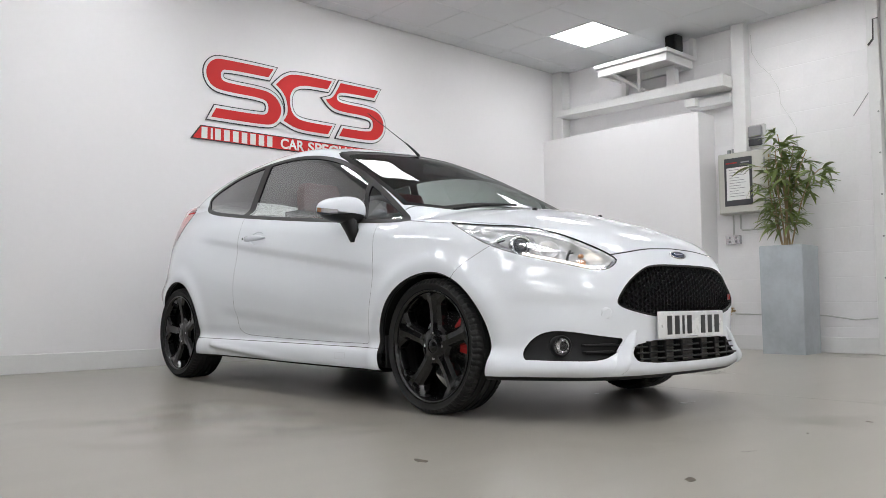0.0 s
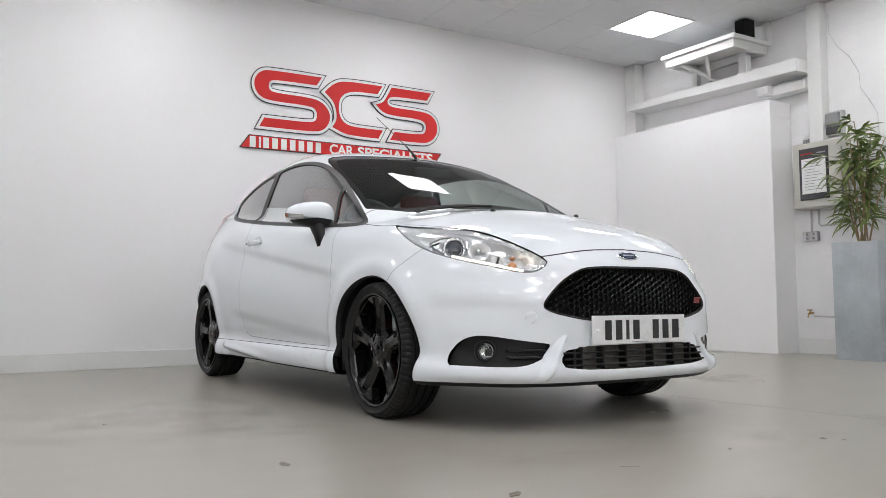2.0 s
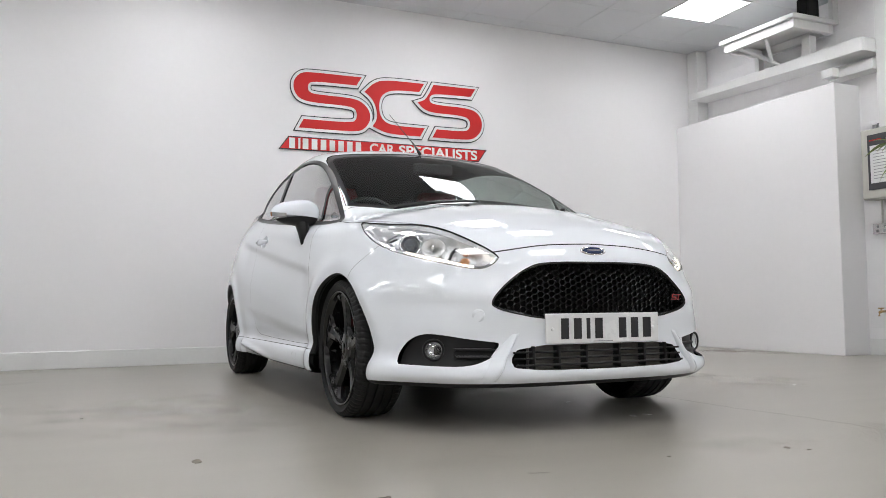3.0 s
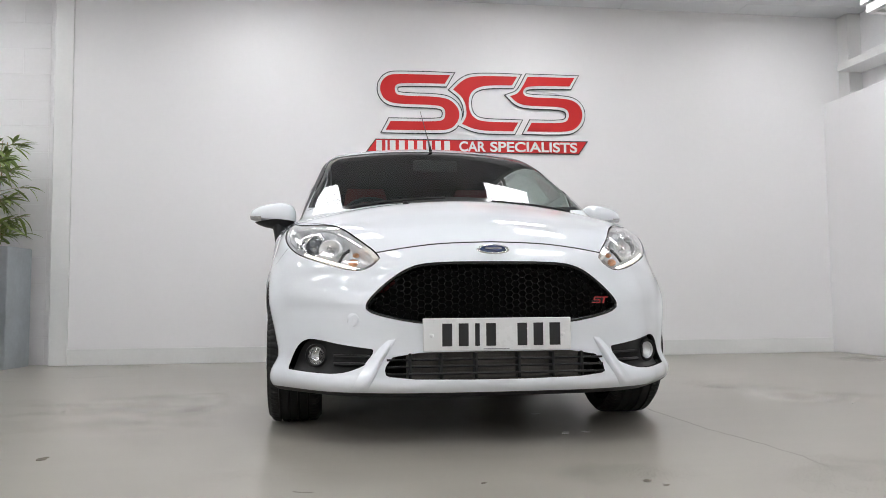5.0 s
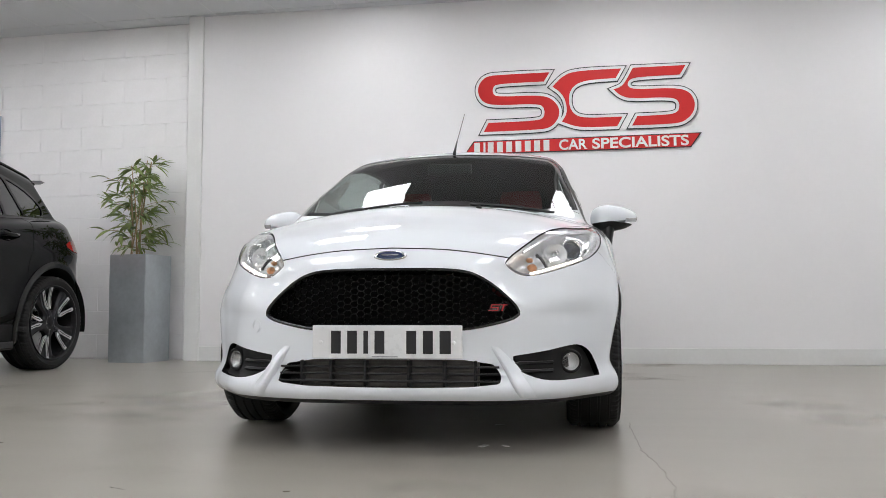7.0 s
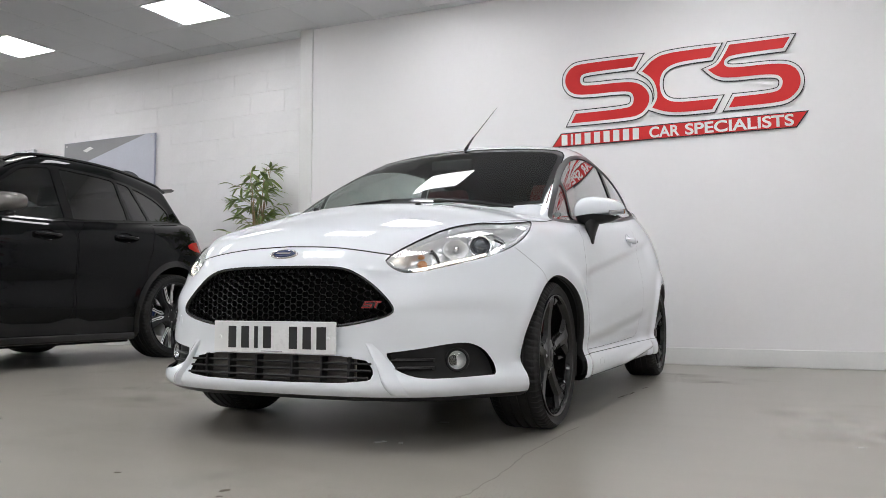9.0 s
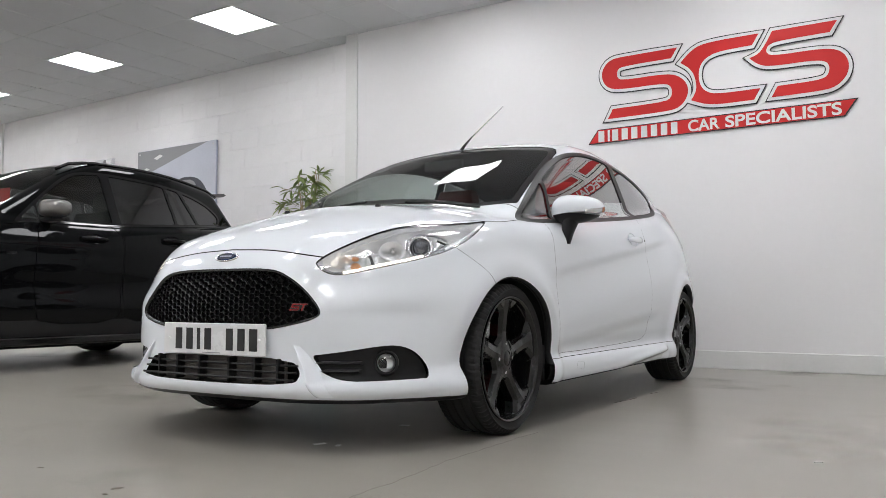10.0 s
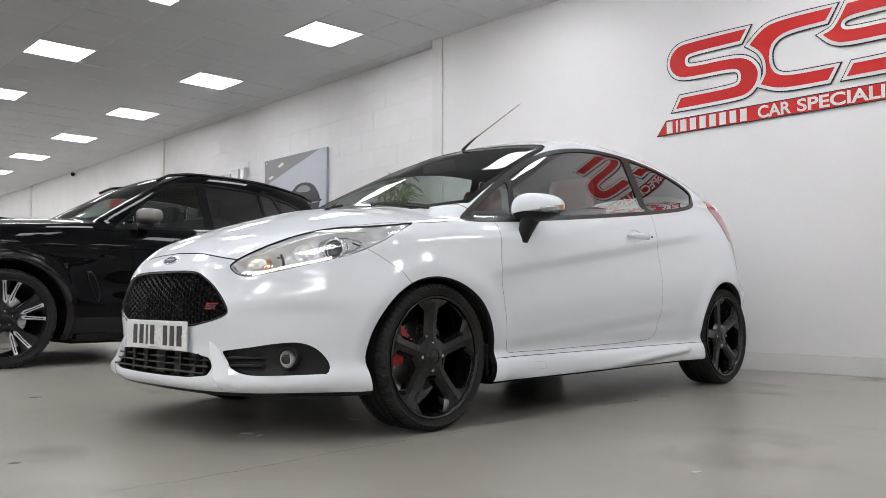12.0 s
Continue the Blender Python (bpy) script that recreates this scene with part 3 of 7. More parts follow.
class Body:
    """A half shell that is cut up into panels."""

    def __init__(self, f, box_, core, step):
        self.f = f
        self.p, self.rest = shell(f, box_, core, step)

    def take(self, g, gap=0.0, keep=True):
        """Cuts out where g(points) < 0 and returns those triangles; a gap is left all round."""
        self.p, ins, out = cut(self.p, self.rest, g(self.p) - gap)
        if gap:
            self.p, ins, _ = cut(self.p, ins, g(self.p) + gap)
        self.rest = out
        return ins

    def split(self, tris, g):
        self.p, ins, out = cut(self.p, tris, g(self.p))
        return ins, out

    def make(self, name, tris, material, parent, label="", mirror=True, offset=0.0, single=False):
        """Makes meshes of triangles: one across the middle (single), or one for each side."""
        used, inv_ = np.unique(tris.ravel(), return_inverse=True)
        p, t = self.p[used], inv_.reshape(-1, 3)
        p = np.where(p[:, :1] < 1e-6, p, settle(self.f, p)) if len(p) else p
        n = gradient(self.f, p)
        p = p + n * offset
        obs = []
        if single:
            q, u = both_sides(p, t)
            obs.append(part(name, plain_mesh(name, q, u, np.concatenate([n, n * np.array([-1, 1, 1])])), material, parent, label))
            return obs
        obs.append(part(name, plain_mesh(name, p, t, n), material, parent, label))
        if mirror:
            w = np.array([-1, 1, 1])
            obs.append(part(name, plain_mesh(name, p * w, t[:, ::-1], n * w), material, parent, label))
        return obs


CAR = pose(3.718, 2.521, 0.0)
car = thing("hatchback_car", CAR, "white three-door hatchback with black alloy wheels parked on the showroom floor", "car")
body = Body(hatch, (0.95, -0.9, 3.3, 0.1, 1.5), (0.3, -0.25, 2.35, 0.42, 0.78), 0.0135)
far = lambda cond, g: np.where(cond, g, 1.0)
WHEELS_S, ARCH = (0.0, 2.482), ((-0.0085, 0.287, 0.3205), (2.44, 0.287, 0.335))

for sc, zc, r in ARCH:
    body.take(lambda p: far(p[:, 0] > 0.5, np.hypot(p[:, 1] - sc, p[:, 2] - zc) - r))

# glazing
DLO = rounded([(0.215, 0.852), (0.426, 0.989), (0.628, 1.107), (0.835, 1.207), (1.0, 1.268), (1.22, 1.312), (1.45, 1.334), (1.75, 1.333),
               (2.08, 1.306), (2.36, 1.247), (2.5, 1.2), (2.51, 1.15), (2.36, 1.066), (1.75, 0.985), (1.03, 0.908), (0.5, 0.858), (0.28, 0.845)], 2, keep=(0,))
dlo_sd = lambda p: far(p[:, 0] > 0.35, sd_poly(DLO, p[:, 1], p[:, 2]))
dlo = body.take(dlo_sd)


def bar_sd(a, b, w):
    (s0, z0), (s1, z1) = a, b

    def g(p):
        es, ez = s1 - s0, z1 - z0
        t = np.clip(((p[:, 1] - s0) * es + (p[:, 2] - z0) * ez) / (es * es + ez * ez), -0.2, 1.2)
        return np.hypot(p[:, 1] - s0 - t * es, p[:, 2] - z0 - t * ez) - w / 2
    return g


quarter, b_pillar = bar_sd((0.615, 1.09), (0.582, 0.87), 0.03), bar_sd((1.735, 1.34), (1.775, 0.985), 0.075)
trim_sd = lambda p: np.minimum(np.minimum(-(sd_poly(DLO, p[:, 1], p[:, 2]) + 0.02), quarter(p)), b_pillar(p))
trim, panes = body.split(dlo, trim_sd)
side_trim = body.make("window_trim", trim, M_TRIM, car, "satin black window surround", offset=0.001)
ql, rest_ = body.split(panes, lambda p: p[:, 1] - 0.6)
front_pane, rear_pane = body.split(rest_, lambda p: p[:, 1] - 1.75)
body.make("quarter_light", ql, M_SMOKED, car, "small triangular front side window", offset=-0.004)
body.make("door_glass", front_pane, M_SMOKED, car, "lightly tinted door window", offset=-0.004)
body.make("rear_side_glass", rear_pane, M_PRIVACY, car, "dark tinted rear side window", offset=-0.004)

SCREEN = rounded([(-0.678, 0.9), (-0.634, 1.06), (-0.598, 1.2), (-0.565, 1.29), (-0.5, 1.322), (-0.3, 1.336), (0, 1.343), (0.3, 1.336), (0.5, 1.322), (0.565, 1.29),
                  (0.598, 1.2), (0.634, 1.06), (0.678, 0.9)], 1)
screen_in = lambda p: np.maximum(sd_poly(SCREEN, p[:, 0], p[:, 2]), lid(p[:, 0], p[:, 1]) + 0.008 - p[:, 2])
screen_sd = lambda p: far((p[:, 1] < 1.3) & (p[:, 2] > 0.9), screen_in(p))
screen = body.take(screen_sd, 0.0015)
frit, clear = body.split(screen, lambda p: -(screen_in(p) + 0.022))
body.make("windscreen", clear, M_SCREEN, car, "raked windscreen", single=True, offset=-0.003)
body.make("windscreen_border", frit, M_GLOSSBLACK, car, "black border of the windscreen", single=True, offset=-0.003)

# lamps and openings in the front
LAMP = rounded([(-0.199, 0.646), (-0.163, 0.673), (-0.087, 0.711), (-0.012, 0.744), (0.065, 0.771), (0.135, 0.788), (0.2, 0.797), (0.29, 0.801), (0.383, 0.809), (0.479, 0.825),
                (0.389, 0.754), (0.318, 0.712), (0.231, 0.678), (0.129, 0.652), (0.035, 0.631), (-0.068, 0.608), (-0.126, 0.6), (-0.164, 0.607), (-0.192, 0.627)], 1, keep=(0, 9))
R2 = math.sqrt(0.5)
lamp_sd = lambda p: far((p[:, 1] < 0.2) & (p[:, 2] < 0.9), sd_poly(LAMP, (p[:, 0] + p[:, 1]) * R2, p[:, 2]))
lamp = body.take(lamp_sd, 0.0013)
GRILLE = rounded([(0, 0.63), (0.23, 0.628), (0.31, 0.608), (0.393, 0.549), (0.458, 0.478), (0.43, 0.45), (0.34, 0.428), (0.25, 0.413), (0, 0.405),
                  (-0.25, 0.413), (-0.34, 0.428), (-0.43, 0.45), (-0.458, 0.478), (-0.393, 0.549), (-0.31, 0.608), (-0.23, 0.628)], 2)
front_only = lambda g: lambda p: far(p[:, 1] < -0.3, g(p))
grille_sd = front_only(lambda p: sd_poly(GRILLE, p[:, 0], p[:, 2]))
grille_cut = body.take(grille_sd)
LOWER = rounded([(0.0, 0.32), (0.345, 0.318), (0.39, 0.262), (0.375, 0.232), (0, 0.226), (-0.375, 0.232), (-0.39, 0.262), (-0.345, 0.318)], 1)
lower_cut = body.take(front_only(lambda p: sd_poly(LOWER, p[:, 0], p[:, 2])))
FOG = rounded([(0.42, 0.33), (0.53, 0.345), (0.6, 0.36), (0.645, 0.364), (0.68, 0.343), (0.703, 0.298), (0.72, 0.25), (0.63, 0.246), (0.53, 0.246), (0.455, 0.272), (0.428, 0.295)], 2, keep=(0, 6))
fog_cut = body.take(front_only(lambda p: sd_poly(FOG, p[:, 0], p[:, 2])))
TAIL = rounded([(2.64, 1.13), (2.73, 1.17), (2.86, 1.0), (2.8, 0.84), (2.69, 0.855), (2.645, 0.97)], 2)
REAR = rounded([(-0.5, 0.98), (-0.46, 1.1), (-0.4, 1.22), (0, 1.25), (0.4, 1.22), (0.46, 1.1), (0.5, 0.98), (0, 0.96)], 1)
rear_sd = lambda p: far(p[:, 1] > 2.65, sd_poly(REAR, p[:, 0], p[:, 2]))
rear_screen = body.take(rear_sd, 0.0015)
body.make("rear_window", rear_screen, M_SMOKED, car, "tinted tailgate window", single=True, offset=-0.003)
tail = body.take(lambda p: far((p[:, 0] > 0.3) & (p[:, 1] > 2.3), sd_poly(TAIL, p[:, 1], p[:, 2])), 0.002)

# panels
NOSE_LINE = spl((0, 0.702), (0.2, 0.693), (0.39, 0.667), (0.5, 0.65), (0.8, 0.6))
EDGE = spl((-0.8, 0.36), (-0.69, 0.402), (-0.63, 0.445), (-0.56, 0.487), (-0.476, 0.516), (-0.313, 0.584), (-0.07, 0.703), (0.04, 0.724), (0.25, 0.729), (0.4, 0.73))
bonnet_sd = lambda p: far((p[:, 1] < 0.5) & (p[:, 2] > 0.6), np.maximum(np.maximum(NOSE_LINE(p[:, 0]) - p[:, 2], p[:, 0] - EDGE(p[:, 1])), p[:, 1] - 0.14 - 0.35 * p[:, 0] ** 2))
bonnet = body.take(bonnet_sd, 0.0022)
body.make("bonnet", bonnet, M_CARWHITE, car, "smooth white bonnet", single=True)
cowl = body.take(lambda p: far((p[:, 1] < 0.55) & (p[:, 2] > 0.85), np.maximum(np.maximum(p[:, 0] - 0.67, p[:, 2] - lid(p[:, 0], p[:, 1]) - 0.012), p[:, 1] - 0.5)))
body.make("cowl", cowl, M_PLASTIC, car, "black plastic cowl below the windscreen", single=True, offset=-0.002)
DOOR = rounded([(0.41, 0.93), (0.375, 0.8), (0.348, 0.642), (0.375, 0.42), (0.39, 0.3), (0.41, 0.285), (1.5, 0.297), (1.62, 0.315), (1.645, 0.36), (1.66, 0.5), (1.675, 0.71), (1.7, 0.9), (1.76, 1.03)], 1)
door = body.take(lambda p: far((p[:, 0] > 0.4) & (p[:, 2] < 1.08), sd_poly(DOOR, p[:, 1], p[:, 2])), 0.0009)
doors = body.make("door", door, M_CARWHITE, car, "closed white door")
SEAM = spl((0.1, -0.14), (0.58, -0.142), (0.65, -0.21), (0.709, -0.292), (0.8, -0.42))
bumper = body.take(lambda p: far((p[:, 1] < 0.1) & (p[:, 2] < 0.72), p[:, 1] - SEAM(p[:, 2])), 0.0012)
bumper, chin = body.split(bumper, lambda p: 0.183 - p[:, 2])
body.make("front_bumper", bumper, M_CARWHITE, car, "white front bumper with a deep lower lip", single=True)
body.make("undertray", chin, M_PLASTIC, car, "black lower edge of the bumper", single=True)
skirt = body.take(lambda p: far((p[:, 1] > 0.2) & (p[:, 1] < 2.2), p[:, 2] - 0.272), 0.0012)
skirt, sill = body.split(skirt, lambda p: 0.176 - p[:, 2])
body.make("side_skirt", skirt, M_CARWHITE, car, "white sports side skirt")
body.make("floor_pan", sill, M_INNER, car, "dark underside", single=True)
fender = body.take(lambda p: p[:, 1] - 0.37, 0.0)
body.make("front_wing", fender, M_CARWHITE, car, "white front wing")
rear_b, _r = body.split(body.rest, lambda p: far(p[:, 1] > 2.6, p[:, 2] - 0.62))
body.make("rear_bumper", rear_b, M_CARWHITE, car, "white rear bumper", single=True)
body.make("body_side_and_roof", _r, M_CARWHITE, car, "white roof and rear sides", single=True)
body.make("tail_lamp", tail, M_REDLENS, car, "red tail lamp", offset=0.002)

# dark inner shell under the panels, open at the windows, lamps, grille and wheels
inner = Body(lambda p: hatch(p) + 0.016, (0.95, -0.9, 3.3, 0.1, 1.5), (0.3, -0.25, 2.35, 0.42, 0.78), 0.035)
for sc, zc, r in ARCH:
    inner.take(lambda p: far(p[:, 0] > 0.5, np.hypot(p[:, 1] - sc, p[:, 2] - zc) - r + 0.01))
inner.take(lambda p: dlo_sd(p) + 0.012)
inner.take(lambda p: screen_sd(p) + 0.012)
inner.take(lambda p: rear_sd(p) + 0.012)
for g in (grille_sd, front_only(lambda p: sd_poly(LOWER, p[:, 0], p[:, 2])), front_only(lambda p: sd_poly(FOG, p[:, 0], p[:, 2])), lamp_sd):
    inner.take(g)
roof_in, low_in = inner.split(inner.rest, lambda p: far(p[:, 1] > 0.85, 1.05 - p[:, 2]))
inner.make("headlining", roof_in, M_LINING, car, "grey roof lining", single=True)
inner.make("inner_shell", low_in, M_INNER, car, "dark lining under the body panels", single=True)

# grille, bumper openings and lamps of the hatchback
# near-black sheets behind both grilles; their colour stands in for shaded depth
body.make("grille_shade_sheet", grille_cut, M_INNER, car, "dark sheet standing in for the shade behind the grille", single=True, offset=-0.05)
body.make("lower_shade_sheet", lower_cut, M_INNER, car, "dark sheet standing in for the shade behind the lower grille", single=True, offset=-0.06)
fog_bezels = body.make("fog_bezel", fog_cut, M_PLASTIC, car, "black plastic fog lamp surround", offset=-0.024)


def front_at(x, z, d=0.0):
    """A place on the hatchback's nose, d metres proud of it."""
    s = float(on_front(hatch, abs(x), z))
    n = gradient(hatch, np.array([[abs(x), s, z]]))[0]
    sg = -1 if x < 0 else 1
    return Vector((x + sg * n[0] * d, s + n[1] * d, z + n[2] * d)), Vector((sg * n[0], n[1], n[2]))


def ribbon(outline, d0, d1, inward, name, material, label=""):
    """A band that follows a closed front outline from its edge inwards."""
    pts = np.array(outline)
    mid = pts.mean(0)
    bm = bmesh.new()
    loops = []
    n_ = len(pts)
    tang = np.roll(pts, -1, 0) - np.roll(pts, 1, 0)
    nrm = np.stack([tang[:, 1], -tang[:, 0]], 1) / (np.linalg.norm(tang, axis=1, keepdims=True) + 1e-9)
    if np.mean(np.sum(nrm * (mid - pts), 1)) < 0:
        nrm = -nrm
    for off, d in ((0.0, d0), (inward * 0.5, d1), (inward, d0 * 0.3 - 0.012)):
        q = pts + nrm * off
        s = on_front(hatch, np.abs(q[:, 0]), q[:, 1])
        loops.append([bm.verts.new((a, b - d, c)) for (a, c), b in zip(q, s)])
    for a, b in zip(loops, loops[1:]):
        for i in range(n_):
            bm.faces.new((a[i], a[(i + 1) % n_], b[(i + 1) % n_], b[i]))
    bmesh.ops.recalc_face_normals(bm, faces=bm.faces)
    return part(name, bm, material, car, label, smooth=True)


ribbon(GRILLE, -0.004, 0.002, 0.011, "grille_surround", M_GLOSSBLACK, "gloss black grille rim")


def honeycomb():
    """Flat-topped hexagonal cells in staggered columns, each a thin rim with shallow walls."""
    bm = bmesh.new()
    px, pz = 0.0235, 0.0222
    for i in range(-20, 21):
        for j in range(-6, 7):
            cx, cz = i * px, 0.517 + (j + 0.5 * (i % 2)) * pz
            if float(sd_poly(GRILLE, np.array([cx]), np.array([cz]))[0]) > 0.004:
                continue
            hexa = [(-2 / 3, 0), (-1 / 3, -0.5), (1 / 3, -0.5), (2 / 3, 0), (1 / 3, 0.5), (-1 / 3, 0.5)]
            hexa = [(cx + a * px, cz + b * pz) for a, b in hexa]
            s = float(on_front(hatch, min(abs(cx), 0.44), cz))
            slope = 0.5 * (abs(cx) / 0.45) ** 2 * (1 if cx > 0 else -1)
            rings = []
            for k, d in ((1.0, 0.013), (0.95, 0.0105), (0.88, 0.012), (0.86, 0.024)):
                rings.append([bm.verts.new((cx + (a - cx) * k, s + d + slope * (a - cx), cz + (b - cz) * k)) for a, b in hexa])
            for a, b in zip(rings, rings[1:]):
                for k in range(6):
                    bm.faces.new((a[k], a[(k + 1) % 6], b[(k + 1) % 6], b[k]))
    bmesh.ops.recalc_face_normals(bm, faces=bm.faces)
    return bm


tagged(part("grille_mesh", honeycomb(), M_GRILLE, car, "black honeycomb grille"), kind="stuff")

# lower grille: two long slats and six uprights
for z in (0.248, 0.271, 0.294):
    bm = bmesh.new()
    xs = np.linspace(-0.378, 0.378, 25)
    s = on_front(hatch, np.abs(xs) * 0.8, np.full(25, z))
    tube([(x, b + 0.003, z) for x, b in zip(xs, s)], 0.0042, 6, bm)
    part("slat", bm, M_PLASTIC, car)
for x in (-0.3, -0.195, -0.075, 0.075, 0.195, 0.3):
    s = float(on_front(hatch, abs(x) * 0.8, 0.27))
    part("slat_upright", box(x - 0.005, x + 0.005, s - 0.003, s + 0.05, 0.23, 0.316, 0.002), M_PLASTIC, car)
BLADE = spl((0, -0.004), (0.15, 0.01), (0.4, 0.025), (0.7, 0.025), (1.0, 0.01))
# white blades between the lower grille and the fog lamps, leaning outwards to the lip
for sg in (-1, 1):
    bm = bmesh.new()
    rows = []
    for j in range(17):
        u = j / 16
        z, x, k = 0.37 - 0.178 * u, 0.352 + 0.112 * u ** 0.95, 0.55 + 0.45 * u
        rise = float(BLADE(u))
        row = []
        for dx, d in ((-0.024, -0.006), (-0.015, 0.45 * rise), (-0.004, rise), (0.005, 0.98 * rise), (0.022, 0.5 * rise), (0.05, -0.004)):
            s0 = float(on_front(hatch, x + dx * k, z))
            row.append(bm.verts.new((sg * (x + dx * k), s0 - d, z)))
        rows.append(row)
    for p_, q_ in zip(rows, rows[1:]):
        for k in range(5):
            bm.faces.new((p_[k], p_[k + 1], q_[k + 1], q_[k]))
    bmesh.ops.recalc_face_normals(bm, faces=bm.faces)
    if sum(f.normal.y for f in bm.faces) > 0:
        bmesh.ops.reverse_faces(bm, faces=bm.faces)
    part("bumper_blade", bm, M_CARWHITE, car, "sharp white blade beside the lower grille", smooth=True)
    # jack cover in the side skirt
    ring = [(0.56, 0.212), (0.64, 0.212), (0.64, 0.243), (0.56, 0.243), (0.56, 0.212)]
    pts = []
    for (s0, z0), (s1, z1) in zip(ring, ring[1:]):
        pts += [(s0 + (s1 - s0) * k / 6, z0 + (z1 - z0) * k / 6) for k in range(6)]
    xs = on_side(hatch, np.array([p[0] for p in pts]), np.array([p[1] for p in pts]))
    part("jack_cover_joint", tube([(sg * (x - 0.0006), p[0], p[1]) for x, p in zip(xs, pts)], 0.0009, 4), M_GREYMETAL, car, "thin joint of the jack cover")
radiator = part("radiator", box(-0.31, 0.31, -0.728, -0.716, 0.225, 0.325, 0.002), M_RADIATOR, car, "dusty grey radiator fins behind the slats")
for k in range(12):
    z = 0.231 + 0.008 * k
    part("radiator_fin", box(-0.308, 0.308, -0.7315, -0.7275, z, z + 0.003), M_RADIATOR, radiator)

for sg in (-1, 1):
    bz = fog_bezels[0 if sg > 0 else 1]
    at, n = front_at(sg * 0.622, 0.304, -0.008)
    m = Matrix.Translation(at) @ Vector((0, -1, 0)).rotation_difference(Vector((sg * 0.48, -1, 0)).normalized()).to_matrix().to_4x4() @ Matrix.Diagonal((0.84, 1, 0.84, 1))
    part("fog_ring", lathe([(0.046, 0.03), (0.05, -0.002), (0.044, -0.008), (0.038, 0.0), (0.036, 0.03)], 32, "y", m=m @ Matrix.Diagonal((1, 1, 1, 1))), M_PLASTIC, bz, smooth=True)
    fog = part("fog_lamp", lathe([(0.0, 0.018), (0.02, 0.016), (0.034, 0.004), (0.037, -0.002)], 28, "y", m=m), M_STEEL, bz, "round clear fog lamp", smooth=True)
    part("fog_lens", lathe([(0.0, -0.006), (0.02, -0.004), (0.037, 0.004)], 28, "y", m=m), M_LENS, bz, smooth=True)
    for x0, z in ((0.428, 0.304), (0.442, 0.277)):
        xs = np.linspace(x0, 0.555, 10)
        s = on_front(hatch, xs, np.full(10, z))
        bm = bmesh.new()
        rows = []
        for x, b in zip(xs, s):
            f = min(1.0, (x - x0) / 0.02 + 0.3)
            back = b + 0.004 + 0.012 * (x - x0) / 0.12
            rows.append([bm.verts.new((sg * x, back + dy, z + dz * f)) for dy, dz in ((-0.004, 0.0), (0.002, 0.0055), (0.03, 0.0065), (0.03, -0.0065), (0.002, -0.0055))])
        for p_, q_ in zip(rows, rows[1:]):
            for k in range(5):
                bm.faces.new((p_[k], p_[(k + 1) % 5], q_[(k + 1) % 5], q_[k]))
        bm.faces.new(rows[0])
        bm.faces.new(rows[-1][::-1])
        bmesh.ops.recalc_face_normals(bm, faces=bm.faces)
        part("fog_blade", bm, M_PLASTIC, bz)

# number plate with its characters as plain bars
ps = float(on_front(hatch, 0.2, 0.38)) - 0.012
plate = part("number_plate", box(-0.258, 0.258, ps - 0.006, ps, 0.322, 0.434, 0.0025), M_PLATE, car, "white front number plate with black characters")
xq = -0.192
for w in (0.034, 0.034, 0.016, 0.034, 0.03, 0.034, 0.034, 0.038):
    if w != 0.03:
        part("character_bar", box(xq, xq + w, ps - 0.0075, ps - 0.005, 0.339, 0.416), M_LETTER, plate)
    xq += w + 0.0225
for x in (-0.228, 0.228):
    part("plate_screw", lathe([(0.007, 0), (0.006, -0.003), (0, -0.004)], 12, "y", m=Matrix.Translation((x, ps - 0.006, 0.376))), M_PLATE, plate)
part("plate_maker_bar", box(-0.05, 0.04, ps - 0.0067, ps - 0.0055, 0.3275, 0.3305), M_GREYPRINT, plate)

# badges and small round cover on the bumper
at, n = front_at(0.0, 0.672, 0.004)
tilt = Vector((0, -1, 0)).rotation_difference(n).to_matrix().to_4x4()
bm = lathe([(0.0, -0.003), (0.9, -0.003), (1.0, 0.002)], 40, "y", m=Matrix.Diagonal((0.048, 1, 0.017, 1)))
badge = part("badge", lathe([(0.0, 0.004), (1.0, 0.004), (1.1, -0.002), (1.16, -0.001), (1.22, 0.004)], 40, "y", m=Matrix.Diagonal((0.048, 1, 0.018, 1))), M_CHROME, car, "small oval badge with a bright rim", smooth=True, at=Matrix.Translation(at) @ tilt)
part("badge_face", bm, M_BADGEBLUE, badge, "dark blue oval")
part("badge_bar", box(-0.03, 0.03, -0.0045, -0.0025, -0.0035, 0.0035, 0.001), M_CHROME, badge)
at, n = front_at(0.37, 0.492, -0.002)
lean_ = Vector((0, -1, 0)).rotation_difference(n).to_matrix().to_4x4() @ Matrix.Diagonal((0.82, 1, 0.82, 1))
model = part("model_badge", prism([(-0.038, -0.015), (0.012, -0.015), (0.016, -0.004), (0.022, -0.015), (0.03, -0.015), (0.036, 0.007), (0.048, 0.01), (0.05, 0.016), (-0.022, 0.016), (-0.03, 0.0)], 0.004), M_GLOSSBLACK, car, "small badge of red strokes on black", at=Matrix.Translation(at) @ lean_)
